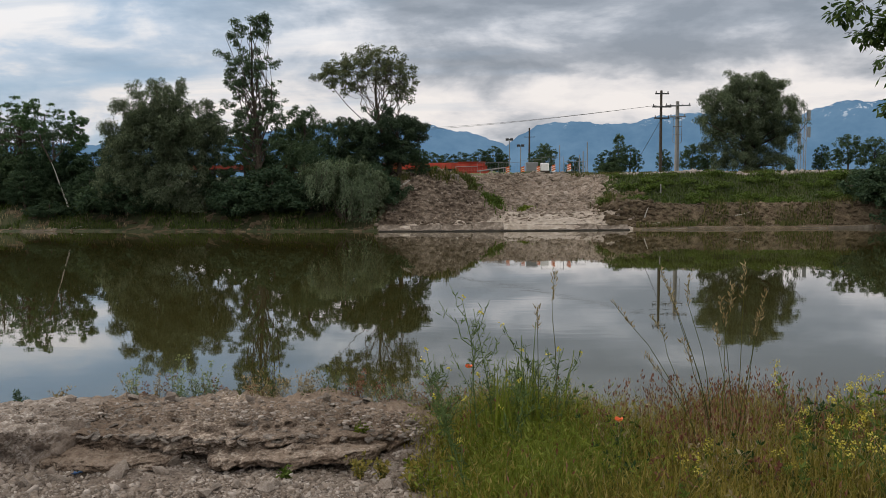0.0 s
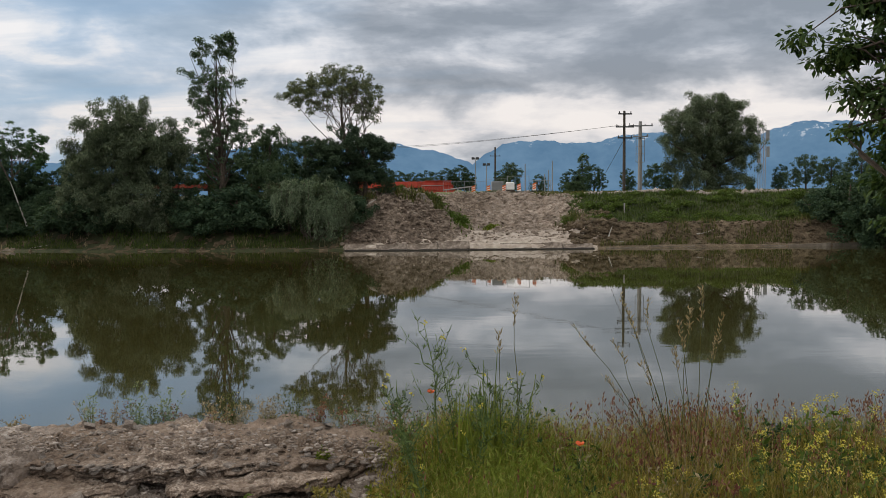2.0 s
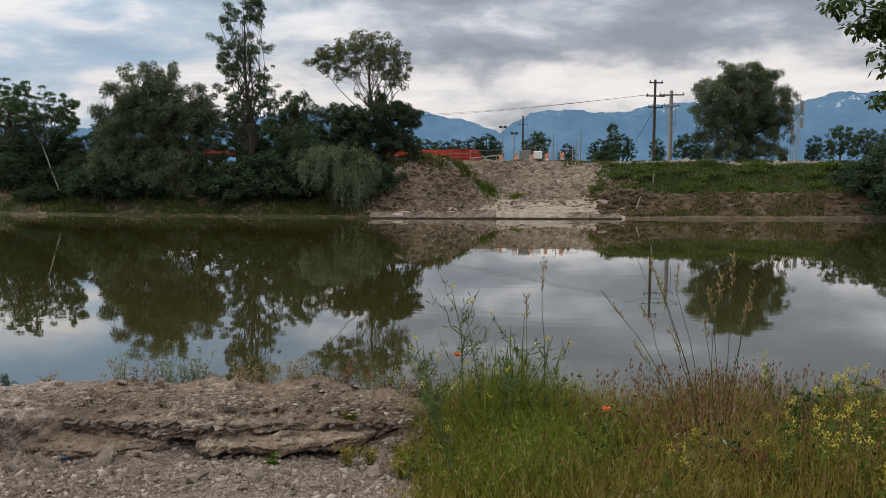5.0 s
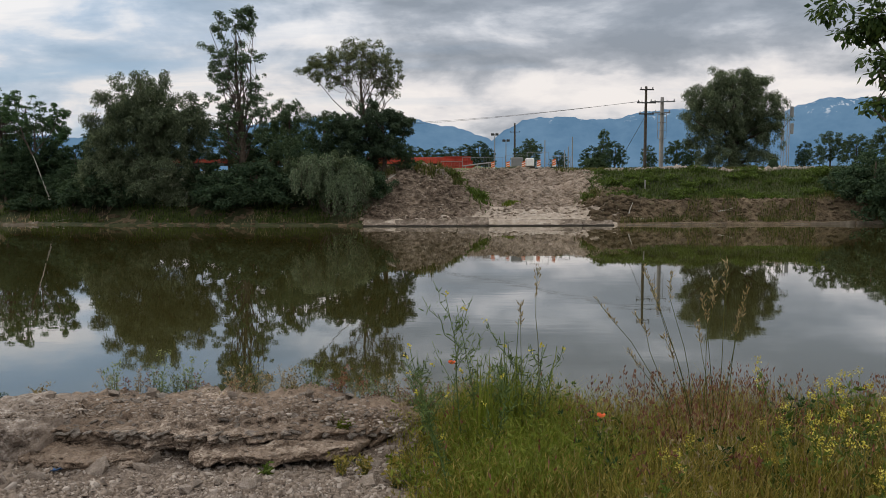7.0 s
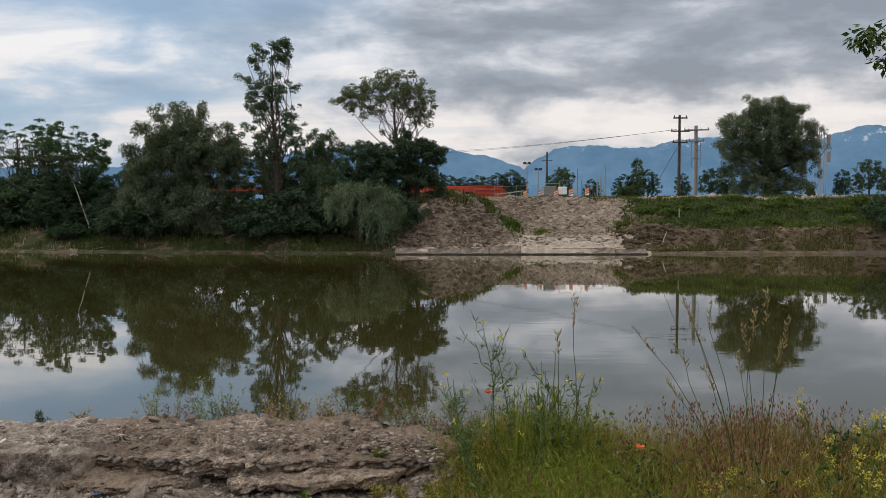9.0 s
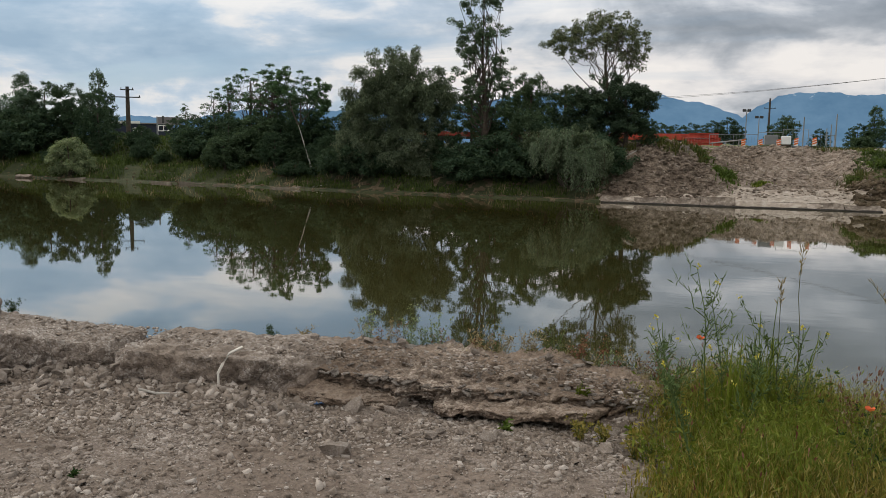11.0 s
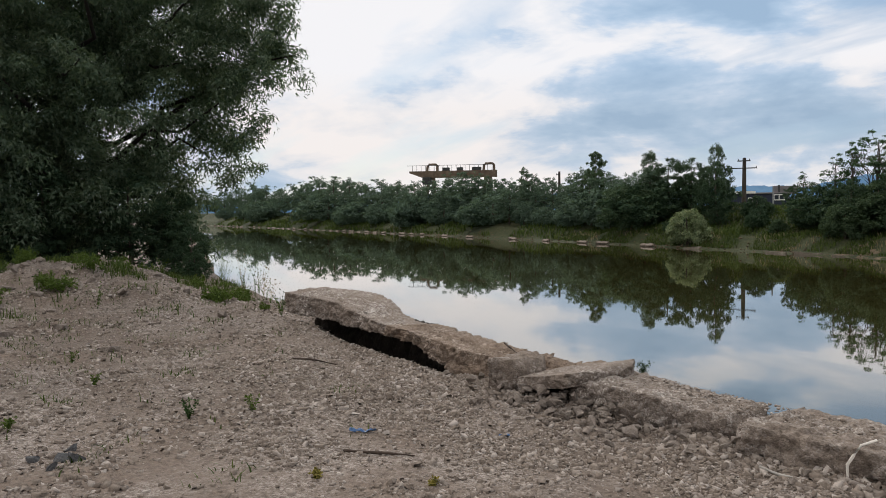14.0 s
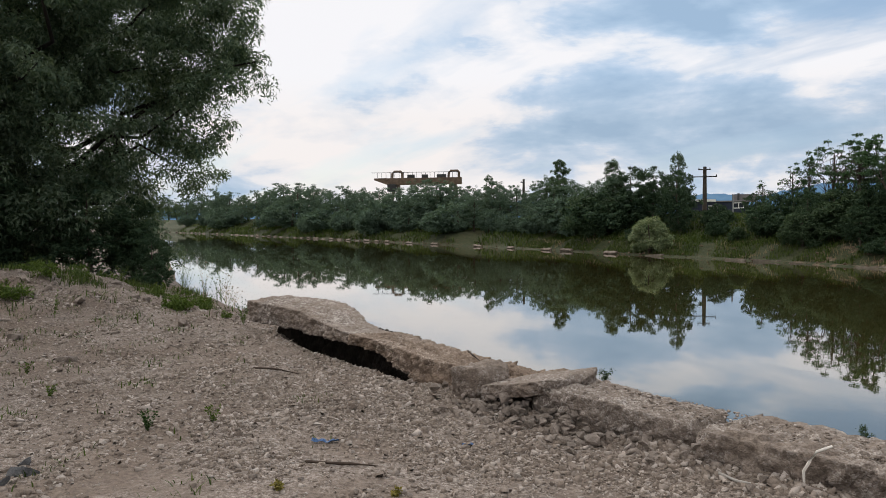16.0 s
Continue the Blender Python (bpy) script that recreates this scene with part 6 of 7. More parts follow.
# tufts on the gravel and on the mound
for k, (x, y, h) in enumerate([(-6.84, 2.18, 0.16), (-6.93, 1.66, 0.18), (-7.43, 0.35, 0.14), (-13.6, 2.0, 0.45), (-15.3, 1.3, 0.35), (-16.6, 0.8, 0.5), (-9.24, 0.3, 0.3), (-9.6, 0.1, 0.3), (-8.7, 1.2, 0.14), (-12.6, 4.6, 0.35), (-13.4, 4.9, 0.4), (-14.2, 4.6, 0.3),
                               (-15.0, 5.2, 0.45), (-16.2, 5.4, 0.5), (-17.5, 5.6, 0.6), (-18.5, 5.5, 0.7), (-19.2, 4.6, 0.6), (-17.2, 3.8, 0.4), (-18.4, 2.4, 0.5), (-19.6, 1.4, 0.6), (-17.8, 1.2, 0.4), (-15.4, 4.0, 0.35), (-20.0, 3.6, 0.7), (-10.3, 1.2, 0.16), (-3.8, 2.6, 0.08), (-2.9, 3.2, 0.07), (-1.0, 4.55, 0.09), (-19.0, 0.2, 0.6), (-20.5, -0.8, 0.7), (-18.2, -0.6, 0.45)]):
    edge_weed(x, y, ground_z(x, y), h, 0.8, 340 + k, [M_FRESH, M_SHADE, M_FRESH][k % 3], "gravel_weed", "green weed tuft growing on the rubble")


def mound_grass():
    rs = np.random.default_rng(12)
    x, y = rs.normal(-18.2, 3.0, 42000), rs.normal(1.6, 3.2, 42000)
    w = smooth(0.25, 0.75, lumps(x, y, 0.9, 71) + 0.10 * (-17.5 - x))
    ok = (rs.uniform(0, 1, len(x)) < w) & (x < -12.5) & (y < 6.2)
    x, y = x[ok], y[ok]
    v, q, _ = blades(x, y, land(x, y)[0], rs.uniform(0.04, 0.20, len(x)), rs.uniform(0.004, 0.010, len(x)), rs, 0.9)
    tagged(new("mound_grass", mesh_of("mound_grass", v, q, M_BANKGREEN)), "patchy grass over the rubble mound", "grass", kind="stuff")
    x, y = rs.uniform(-16, -5.0, 16000), rs.uniform(-2.5, 4.0, 16000)
    ok = (rs.uniform(0, 1, 16000) < 0.8 * smooth(0.35, 0.95, lumps(x, y, 0.6, 72) + 0.12 * (-8 - x) + 0.12 * (1 - y)))
    x, y = x[ok], y[ok]
    v, q, _ = blades(x, y, land(x, y)[0], rs.uniform(0.015, 0.07, len(x)), rs.uniform(0.003, 0.007, len(x)), rs, 1.1)
    tagged(new("sparse_grass", mesh_of("sparse_grass", v, q, M_BANKGREEN)), "sparse low grass on the gravel", "grass", kind="stuff")


mound_grass()


# ---- litter on the gravel ----
def litter(name, label, cat, x, y, mat, size, seed):
    rs = np.random.default_rng(seed)
    g = ground_z(x, y)
    bm = bmesh.new()
    bmesh.ops.create_grid(bm, x_segments=9, y_segments=5, size=0.5)
    for v in bm.verts:
        v.co.x *= size[0]
        v.co.y *= size[1]
        v.co.z = size[2] * (0.5 + noise.noise(Vector((v.co.x * 22 + seed, v.co.y * 22, 0))))
    bmesh.ops.solidify(bm, geom=bm.faces[:], thickness=0.003)
    me = bpy.data.meshes.new(name)
    bm.to_mesh(me)
    bm.free()
    me.materials.append(mat)
    ob = tagged(new(name, me), label, cat)
    ob.matrix_basis = pose(x, y, g + 0.008, 0, 0, rs.uniform(0, 90))


litter("plastic_scrap", "crumpled blue plastic scrap on the gravel", "litter", -5.92, 2.77, M_BLUE, (0.22, 0.05, 0.03), 1)
litter("plastic_scrap", "small blue plastic scrap on the gravel", "litter", -5.21, 3.66, M_BLUE, (0.09, 0.05, 0.02), 2)
litter("plastic_scrap", "small blue plastic scrap below the crust", "litter", -2.21, 4.55, M_BLUE, (0.05, 0.05, 0.03), 3)


def stick(pts, r, label, mat=None):
    rs = np.random.default_rng(len(label) + int(abs(pts[0][0]) * 100))
    fine = np.linspace(0, 1, 14)
    pts = np.stack([np.interp(fine, np.linspace(0, 1, len(pts)), [p[k] for p in pts]) for k in range(3)], 1)
    pts[:, :2] += rs.normal(0, 0.35 * r, (14, 2)).cumsum(0) * 0.6
    me = Pile().put(*tube(pts, [r, r * 0.7, r * 0.95, r * 0.5, r * 0.3], 6)).mesh("stick", mat or M_TWIG, True)
    tagged(new("stick", me), label, "stick")


gz = ground_z
stick([(-5.5, 2.42, gz(-5.5, 2.42) + 0.012), (-5.28, 2.52, gz(-5.28, 2.52) + 0.022), (-5.12, 2.62, gz(-5.12, 2.62) + 0.016), (-4.98, 2.74, gz(-4.98, 2.74) + 0.012)], 0.014, "dark dead stick lying on the gravel")
stick([(-8.9, 3.3, gz(-8.9, 3.3) + 0.012), (-8.58, 3.46, gz(-8.58, 3.46) + 0.03), (-8.3, 3.64, gz(-8.3, 3.64) + 0.012)], 0.014, "dark dead stick lying on the gravel")
stick([(-7.15, 5.08, 1.47), (-6.95, 5.0, 1.46), (-6.72, 4.92, 1.44)], 0.012, "thin dark stick lying on the broken slab")
stick([(-2.2, 3.1, gz(-2.2, 3.1) + 0.01), (-2.05, 3.13, gz(-2.05, 3.13) + 0.012), (-1.85, 3.1, gz(-1.85, 3.1) + 0.01)], 0.011, "pale twig lying on the gravel", M_PALEBARK)
stick([(-3.45, 4.42, gz(-3.45, 4.42) + 0.02), (-3.28, 4.4, gz(-3.28, 4.4) + 0.022), (-3.1, 4.4, gz(-3.1, 4.4) + 0.015)], 0.012, "pale twig at the foot of the slab", M_PALEBARK)
for k, (x, y, s) in enumerate([(-6.36, 0.62, 0.10), (-6.22, 0.70, 0.08), (-6.45, 0.46, 0.07), (-6.10, 0.52, 0.06), (-6.55, 0.70, 0.06)]):
    rock = new("dark_rock", DARK_ROCKS[k % 2])
    rock.matrix_basis = Matrix.LocRotScale((x, y, gz(x, y) + 0.02), Euler((0.3 * k, 0.5, 1.3 * k)), (s, s * 0.7, s * 0.6))
    tagged(rock, "dark grey broken rock lying on the gravel", "stone", "dark rocks")
strap = Pile().put(*tube([(-2.84, 4.70, 1.485), (-2.88, 4.60, 1.46), (-2.90, 4.555, 1.40), (-2.93, 4.545, 1.34), (-2.92, 4.535, 1.27), (-2.95, 4.53, 1.20)], [0.011, 0.011, 0.008], 4))
tagged(new("strap", strap.mesh("strap", M_STRAP)), "frayed white strap hanging over the slab", "strap")


# ---- far bank: revetment, ramp and its rubble ----
def slab_piece(length, high, lean, seed, mat):
    """A cast slab leaning back on the bank, edges chipped."""
    bm = bmesh.new()
    bmesh.ops.create_cube(bm, size=1, matrix=Matrix.Diagonal((length, 0.16, high, 1)))
    bmesh.ops.bevel(bm, geom=bm.edges[:], offset=0.02, segments=1, affect="EDGES")
    bmesh.ops.subdivide_edges(bm, edges=[e for e in bm.edges if e.calc_length() > 0.3], cuts=5, use_grid_fill=True)
    for v in bm.verts:
        v.co += Vector((noise.noise(v.co * 3 + Vector((seed, 0, 0))) * 0.05, noise.noise(v.co * 5 + Vector((0, seed, 0))) * 0.04, noise.noise(v.co * 4 + Vector((0, 0, seed))) * 0.07))
    me = bpy.data.meshes.new("slab")
    bmesh.ops.rotate(bm, verts=bm.verts, matrix=Matrix.Rotation(-lean, 3, "X"))
    bm.to_mesh(me)
    bm.free()
    me.materials.append(mat)
    return me


revetment = tagged(new("canal_revetment"), "row of weathered concrete slabs along the far waterline", "revetment", kind="structure")
TALL = [slab_piece(1.62, 0.60, 0.95, s, M_LEDGE) for s in (1, 2, 3)]
WET = slab_piece(1.66, 0.10, 0.1, 8, M_WET)
PALE = [slab_piece(2.3, 0.30, 0.7, s, M_LEDGE) for s in (7, 9)]
LOW = [slab_piece(2.3, 0.30, 0.5, s, M_KERB) for s in (4, 5, 6)]
rng = np.random.default_rng(9)
x = -3.7
while x < 9.0:
    y = float(np.interp(x, FAR_X, FAR_Y)) + 0.16
    ob = part("slab", TALL[int(rng.integers(0, 3))], None, revetment)
    ob.matrix_basis = pose(x, y, 0.11 + rng.normal() * 0.04, rng.normal() * 5, rng.normal() * 1.2, rng.normal() * 2.0) @ Matrix.Diagonal((rng.uniform(0.98, 1.04), 1, rng.uniform(0.88, 1.08), 1))
    ob = part("wet_edge", WET, None, revetment, "dark wet foot of the slab")
    ob.matrix_basis = pose(x, y - 0.30, 0.0, 0, 0, rng.normal() * 0.6)
    x += 1.64
x = 10.4
while x < 34:
    if rng.uniform() < 0.85:
        ob = part("slab", LOW[int(rng.integers(0, 3))], None, revetment)
        ob.matrix_basis = pose(x, float(np.interp(x, FAR_X, FAR_Y)) + 0.05, -0.05 + rng.normal() * 0.04, rng.normal() * 5, rng.normal() * 2, rng.normal() * 2)
    x += 2.4
x = -6.4
while x > -200:
    if rng.uniform() < (0.4 if x > -45 else 0.85):
        far_slab = x < -45
        ob = part("slab", PALE[int(rng.integers(0, 2))] if far_slab else LOW[int(rng.integers(0, 3))], None, revetment)
        ob.matrix_basis = pose(x, float(np.interp(x, FAR_X, FAR_Y)) + 0.05, (0.08 if far_slab else -0.09) + rng.normal() * 0.06, rng.normal() * 6 - (12 if far_slab else 0), rng.normal() * 3, rng.normal() * 4 + 2) @ Matrix.Diagonal((rng.uniform(0.35, 0.6) if far_slab else rng.uniform(0.5, 1), 1, 0.95 if far_slab else 1, 1))
    x -= 2.9 if x < -45 else 2.5


def far_rocks(name, label, n, region, sizes, seed, mat, lift=0.15):
    rs = np.random.default_rng(seed)
    bm = bmesh.new()
    bmesh.ops.create_icosphere(bm, subdivisions=1, radius=1.0)
    base = np.array([v.co[:] for v in bm.verts])
    tri = np.array([[v.index for v in f.verts] for f in bm.faces])
    bm.free()
    x, y = region(rs, n)
    z, _ = land(x, y)
    r = sizes[0] + (sizes[1] - sizes[0]) * rs.uniform(0, 1, n) ** 2.5
    v = base[None] * (1 + 0.25 * rs.normal(size=(n, len(base), 1))) * np.stack([rs.uniform(0.8, 1.6, n), rs.uniform(0.7, 1.2, n), rs.uniform(0.6, 1.0, n)], 1)[:, None] * r[:, None, None]
    v += np.stack([x, y, z + lift * r], 1)[:, None]
    me = mesh_of(name, v.reshape(-1, 3), (tri[None] + (np.arange(n) * len(base))[:, None, None]).reshape(-1, 3), mat)
    tagged(new(name, me), label, "rubble", kind="stuff")


def by_bank(rs, n, x0, x1, s0, s1, power=1.0):
    x = rs.uniform(x0, x1, n)
    return x, np.interp(x, FAR_X, FAR_Y) + s0 + (s1 - s0) * rs.uniform(0, 1, n) ** power


far_rocks("ramp_rubble", "clods and stones on the dug dirt ramp", 5200, lambda rs, n: by_bank(rs, n, -4.6, 9.2, 1.5, 14.5, 0.8), (0.015, 0.11), 31, M_DIRT)
far_rocks("ramp_rubble", "pale broken stones on the dug dirt ramp", 1500, lambda rs, n: by_bank(rs, n, -1.5, 9.2, 0.2, 14.5), (0.015, 0.07), 35, M_SHELF)
far_rocks("ramp_rubble", "dark clods on the steep dirt face", 1500, lambda rs, n: by_bank(rs, n, -4.8, 1.2, 0.8, 6.0), (0.02, 0.15), 37, M_FACE)
far_rocks("scarp_rubble", "earth clods on the cut bank", 2600, lambda rs, n: by_bank(rs, n, 8.6, 32, 0.4, 2.8), (0.02, 0.12), 32, M_SCARP)
far_rocks("scarp_rubble", "dark earth clods where the ramp meets the bank", 700, lambda rs, n: by_bank(rs, n, 7.6, 10.2, 0.4, 4.6), (0.04, 0.22), 36, M_SCARP)
far_rocks("crest_rubble", "row of pale broken stones along the crest", 1300, lambda rs, n: by_bank(rs, n, 9.6, 34, 8.2, 9.5), (0.04, 0.19), 33, M_FLAKE, 0.5)
far_rocks("bank_stones", "scattered stones along the far waterline", 700, lambda rs, n: by_bank(rs, n, -120, -5, 0.1, 2.2, 1.5), (0.03, 0.14), 34, M_SCARP)


def bank_growth(name, label, n, region, high, wide, seed, mat, patch=None, kinds=None, lean=0.45):
    rs = np.random.default_rng(seed)
    x, y = region(rs, n)
    z, kind = land(x, y)
    ok = z > 0.1
    if patch:
        ok &= rs.uniform(0, 1, n) < smooth(patch[1], patch[1] + 0.4, lumps(x, y, patch[0], seed + 1))
    if kinds:
        ok &= np.isin(kind, kinds)
    x, y, z = x[ok], y[ok], z[ok]
    v, q, _ = blades(x, y, z - 0.03, rs.uniform(high[0], high[1], len(x)), rs.uniform(wide[0], wide[1], len(x)), rs, lean)
    tagged(new(name, mesh_of(name, v, q, mat)), label, "grass", kind="stuff")


bank_growth("bank_grass", "rough green grass on the far bank", 26000, lambda rs, n: by_bank(rs, n, 8.0, 34, 2.6, 8.0), (0.06, 0.30), (0.010, 0.025), 41, M_BANKGREEN, None, (2,), 0.7)
bank_growth("bank_weeds", "brownish weeds on the cut bank", 12000, lambda rs, n: by_bank(rs, n, 9.0, 34, 0.2, 2.8), (0.1, 0.35), (0.012, 0.03), 42, M_BANKBLADE, (1.6, 0.0))
bank_growth("waterside_grass", "dark grass along the far waterline", 52000, lambda rs, n: by_bank(rs, n, -60, -4.8, -0.1, 5.5, 1.9), (0.08, 0.34), (0.012, 0.028), 43, M_BANKGREEN, (2.2, -0.45))
bank_growth("waterside_grass", "grass on the distant canal bank", 16000, lambda rs, n: by_bank(rs, n, -190, -60, 0.6, 7.0), (0.2, 0.6), (0.03, 0.07), 44, M_BANKGREEN, (5, -0.5))
bank_growth("dry_bank_weeds", "dry straw weeds on the far bank", 4500, lambda rs, n: by_bank(rs, n, -60, -4.8, 0.6, 4.0), (0.12, 0.4), (0.01, 0.022), 45, M_DRY, (1.8, 0.15))
bank_growth("slope_grass", "fresh green grass on the slope below the house", 16000, lambda rs, n: by_bank(rs, n, -56, -32, 2.5, 16), (0.12, 0.4), (0.015, 0.04), 51, M_BANKGREEN, None, None, 0.8)
bank_growth("crest_grass", "grass and weeds along the crest", 9000, lambda rs, n: by_bank(rs, n, -8, 0.8, 4.6, 9.5), (0.15, 0.5), (0.015, 0.03), 46, M_BANKBLADE, (1.5, -0.1))
bank_growth("plateau_grass", "tall grass on the plain behind the crest", 14000, lambda rs, n: by_bank(rs, n, 7.0, 36, 12, 26), (0.08, 0.3), (0.02, 0.05), 47, M_BANKBLADE)
bank_growth("ramp_weeds", "green weed patch on the dirt slope", 1500, lambda rs, n: (rs.normal(1.6, 0.32, n), rs.normal(48.2, 0.8, n)), (0.08, 0.3), (0.02, 0.05), 48, M_FRESH, None, None, 0.9)
for wx0, wy0, wh in [(1.9, 48.3, 0.5), (1.3, 48.8, 0.5), (1.7, 49.4, 0.45), (3.6, 48.2, 0.35), (8.1, 47.0, 0.6), (1.1, 49.8, 0.5), (0.6, 50.2, 0.5), (-2.0, 50.0, 0.7), (0.0, 50.6, 0.6)]:
    plant(6, wx0, wy0, wh * 0.9, 1.3, wx0)
bank_growth("ramp_weeds", "small green weeds on the dirt ramp", 300, lambda rs, n: (rs.normal(3.6, 0.25, n), rs.normal(48.2, 0.25, n)), (0.1, 0.3), (0.02, 0.04), 49, M_LUSH)
bank_growth("ramp_weeds", "weeds at the edge of the dirt ramp", 400, lambda rs, n: (rs.normal(8.1, 0.25, n), rs.normal(47.0, 0.4, n)), (0.15, 0.5), (0.02, 0.04), 50, M_BANKBLADE)


wr = np.random.default_rng(61)
for _ in range(60):
    wx0 = wr.uniform(9.2, 30)
    wy0 = float(np.interp(wx0, FAR_X, FAR_Y)) + wr.uniform(2.6, 7.6)
    plant(6, wx0, wy0, wr.uniform(0.3, 0.6), wr.uniform(1.0, 1.6), wx0)


def driftwood(pts, r, label):
    me = Pile().put(*tube(pts, [r, r * 0.8, r * 0.4], 6)).mesh("dead_branch", M_PALEBARK, True)
    tagged(new("dead_branch", me), label, "branch")


for x0, s0, dx, dz, r in [(8.9, 1.0, 1.6, 0.1, 0.05), (9.6, 1.3, 0.3, 0.8, 0.04), (-3.9, 3.9, 0.8, 0.6, 0.06), (-22.4, 0.9, 0.9, 0.15, 0.03), (14.5, 1.5, 1.0, 0.1, 0.04)]:
    y0 = float(np.interp(x0, FAR_X, FAR_Y)) + s0
    z0 = ground_z(x0, y0) + r * 0.6
    driftwood([(x0, y0, z0), (x0 + dx * 0.5, y0 + 0.1, z0 + dz * 0.6), (x0 + dx, y0 + 0.2, max(z0 + dz, ground_z(x0 + dx, y0 + 0.2) + r * 0.5))], r, "bleached dead branch lying on the far bank")


# ---- poles, masts and wires ----
def crossarm(z, half, name="crossarm", y=0.0, mat=None, ins=3):
    bm = box_bm(-half, half, y - 0.05, y + 0.05, z - 0.05, z + 0.05, bevel=0.01)
    for k in range(ins):
        px_ = -half + 0.08 + (2 * half - 0.16) * k / max(ins - 1, 1)
        bmesh.ops.create_cone(bm, cap_ends=True, segments=7, radius1=0.05, radius2=0.03, depth=0.16, matrix=Matrix.Translation((px_, y, z + 0.12)))
    return bm


def utility_pole(name, label, x, y, top, r, mat, arms, turn=0.0):
    g = ground_z(x, y)
    t = thing(name, label, "utility pole", (x, y, g), "power line poles")
    t.rotation_euler = (0, 0, turn)
    part("shaft", Pile().put(*tube([(0, 0, -0.3), (0, 0, (top - g) / 2), (0, 0, top - g)], [r * 1.15, r, r * 0.8], 10)).mesh("shaft", mat, True), None, t)
    for dz, half, ins in arms:
        part("crossarm", crossarm(top - g - dz, half, y=-r - 0.05, ins=ins), M_DARKSTEEL if mat is M_POLE else M_STEEL, t)
    return t


utility_pole("utility_pole", "dark tarred wooden utility pole with crossarms", 15.12, 63.6, 9.25, 0.11, M_POLE, [(0.25, 0.55, 3), (1.25, 0.75, 3), (2.1, 0.6, 2)], 0.15)
p2 = utility_pole("utility_pole", "grey concrete utility pole with a steel bracket", 16.6, 64.5, 8.5, 0.16, M_GREYPOLE, [(0.35, 0.95, 3), (1.2, 0.6, 2)], -0.1)
frame_pile = Pile()
for sx in (-0.33, 0.33):
    frame_pile.put(*tube([(sx, -0.1, 1.9 + 0.6), (sx, -0.1, 4.4)], [0.02, 0.02], 4))
    frame_pile.put(*tube([(sx, -0.1, 2.5), (0, -0.12, 2.3)], [0.02, 0.02], 4))
    for h in (3.1, 3.7, 4.3):
        frame_pile.put(*tube([(sx, -0.1, h), (0, -0.14, h)], [0.02, 0.02], 4))
part("bracket", frame_pile.mesh("bracket", M_STEEL), None, p2, "thin steel cable bracket")
utility_pole("utility_pole", "distant slender dark pole", 11.5, 145.8, 11.2, 0.17, M_POLE, [(1.6, 0.9, 2)])
utility_pole("utility_pole", "utility pole with two crossarms behind the hedge", -51.75, 66.3, 7.85, 0.20, M_POLE, [(0.3, 0.6, 3), (1.0, 1.2, 3)], 0.5)
utility_pole("wooden_post", "weathered wooden post among the trees", *polar(8.64, 53.0), at_height(4.0, 53), 0.13, M_BARK, [])
utility_pole("utility_pole", "thin distant pole above the hedge", *polar(50.1, 100.0), at_height(2.72, 100), 0.16, M_POLE, [(0.4, 0.3, 2)])
for az, el, d in [(-6.6, 2.05, 112), (-8.48, 2.25, 115), (-7.95, 1.35, 118), (-8.2, 1.6, 118), (36.2, 1.5, 80)]:
    utility_pole("lamp_pole", "thin grey pole on the plain beyond the crest", *polar(az, d), at_height(el, d), 0.08, M_STEEL, [])
for az, el, d in [(-3.13, 2.5, 110), (-3.91, 2.07, 112)]:
    x, y = polar(az, d)
    top = at_height(el, d)
    ob = utility_pole("floodlight_mast", "tall grey mast with floodlights", x, y, top, 0.065, M_STEEL, [])
    part("floodlight", box_bm(-0.5, -0.08, -0.15, 0.15, top - ground_z(x, y) - 0.2, top - ground_z(x, y) + 0.12, bevel=0.03), M_DARKSTEEL, ob)
    part("floodlight", box_bm(0.08, 0.5, -0.15, 0.15, top - ground_z(x, y) - 0.2, top - ground_z(x, y) + 0.12, bevel=0.03), M_DARKSTEEL, ob)


def cable(a, b, sag, r=0.02):
    t = np.linspace(0, 1, 24)[:, None]
    p = np.array(a) * (1 - t) + np.array(b) * t
    p[:, 2] -= sag * 4 * (t * (1 - t))[:, 0]
    tagged(new("power_cable", Pile().put(*tube(p, [r, r], 4)).mesh("power_cable", M_DARKSTEEL)), "thin overhead power cable", "cable", "overhead cables")


for k, (z, el) in enumerate([(8.1, 3.25), (8.15, 3.1)]):
    x, y = polar(9.0, 120)
    cable((14.6 + 0.3 * k, 63.5, z), (x, y, at_height(el, 120)), 0.6, 0.013)
cable((15.2, 63.6, 7.2), (*polar(-11.6, 84), 3.6), 0.05, 0.02)
cable((15.7, 63.6, 8.1), (17.0, 64.4, 8.25), 0.1, 0.018)


def lattice_mast(x, y, top):
    g = ground_z(x, y)
    t = thing("lattice_mast", "steel lattice antenna mast behind the willow", "mast", (x, y, g))
    h = top - g
    legs = Pile()
    for sx in (-0.35, 0.35):
        for sy in (-0.35, 0.35):
            legs.put(*tube([(sx, sy, -0.2), (sx, sy, h)], [0.05, 0.05], 4))
    for k in range(int(h / 0.7)):
        s = 1 if k % 2 else -1
        legs.put(*tube([(-0.35 * s, -0.35, k * 0.7), (0.35 * s, -0.35, k * 0.7 + 0.7)], [0.03, 0.03], 4))
    part("lattice", legs.mesh("lattice", M_STEEL), None, t)
    for dz, sx in ((0.4, -0.7), (0.4, 0.6), (2.6, 0.65), (3.4, -0.6)):
        part("antenna", box_bm(sx - 0.2, sx + 0.2, -0.5, -0.3, h - dz - 1.4, h - dz, bevel=0.04), M_STEEL, t)


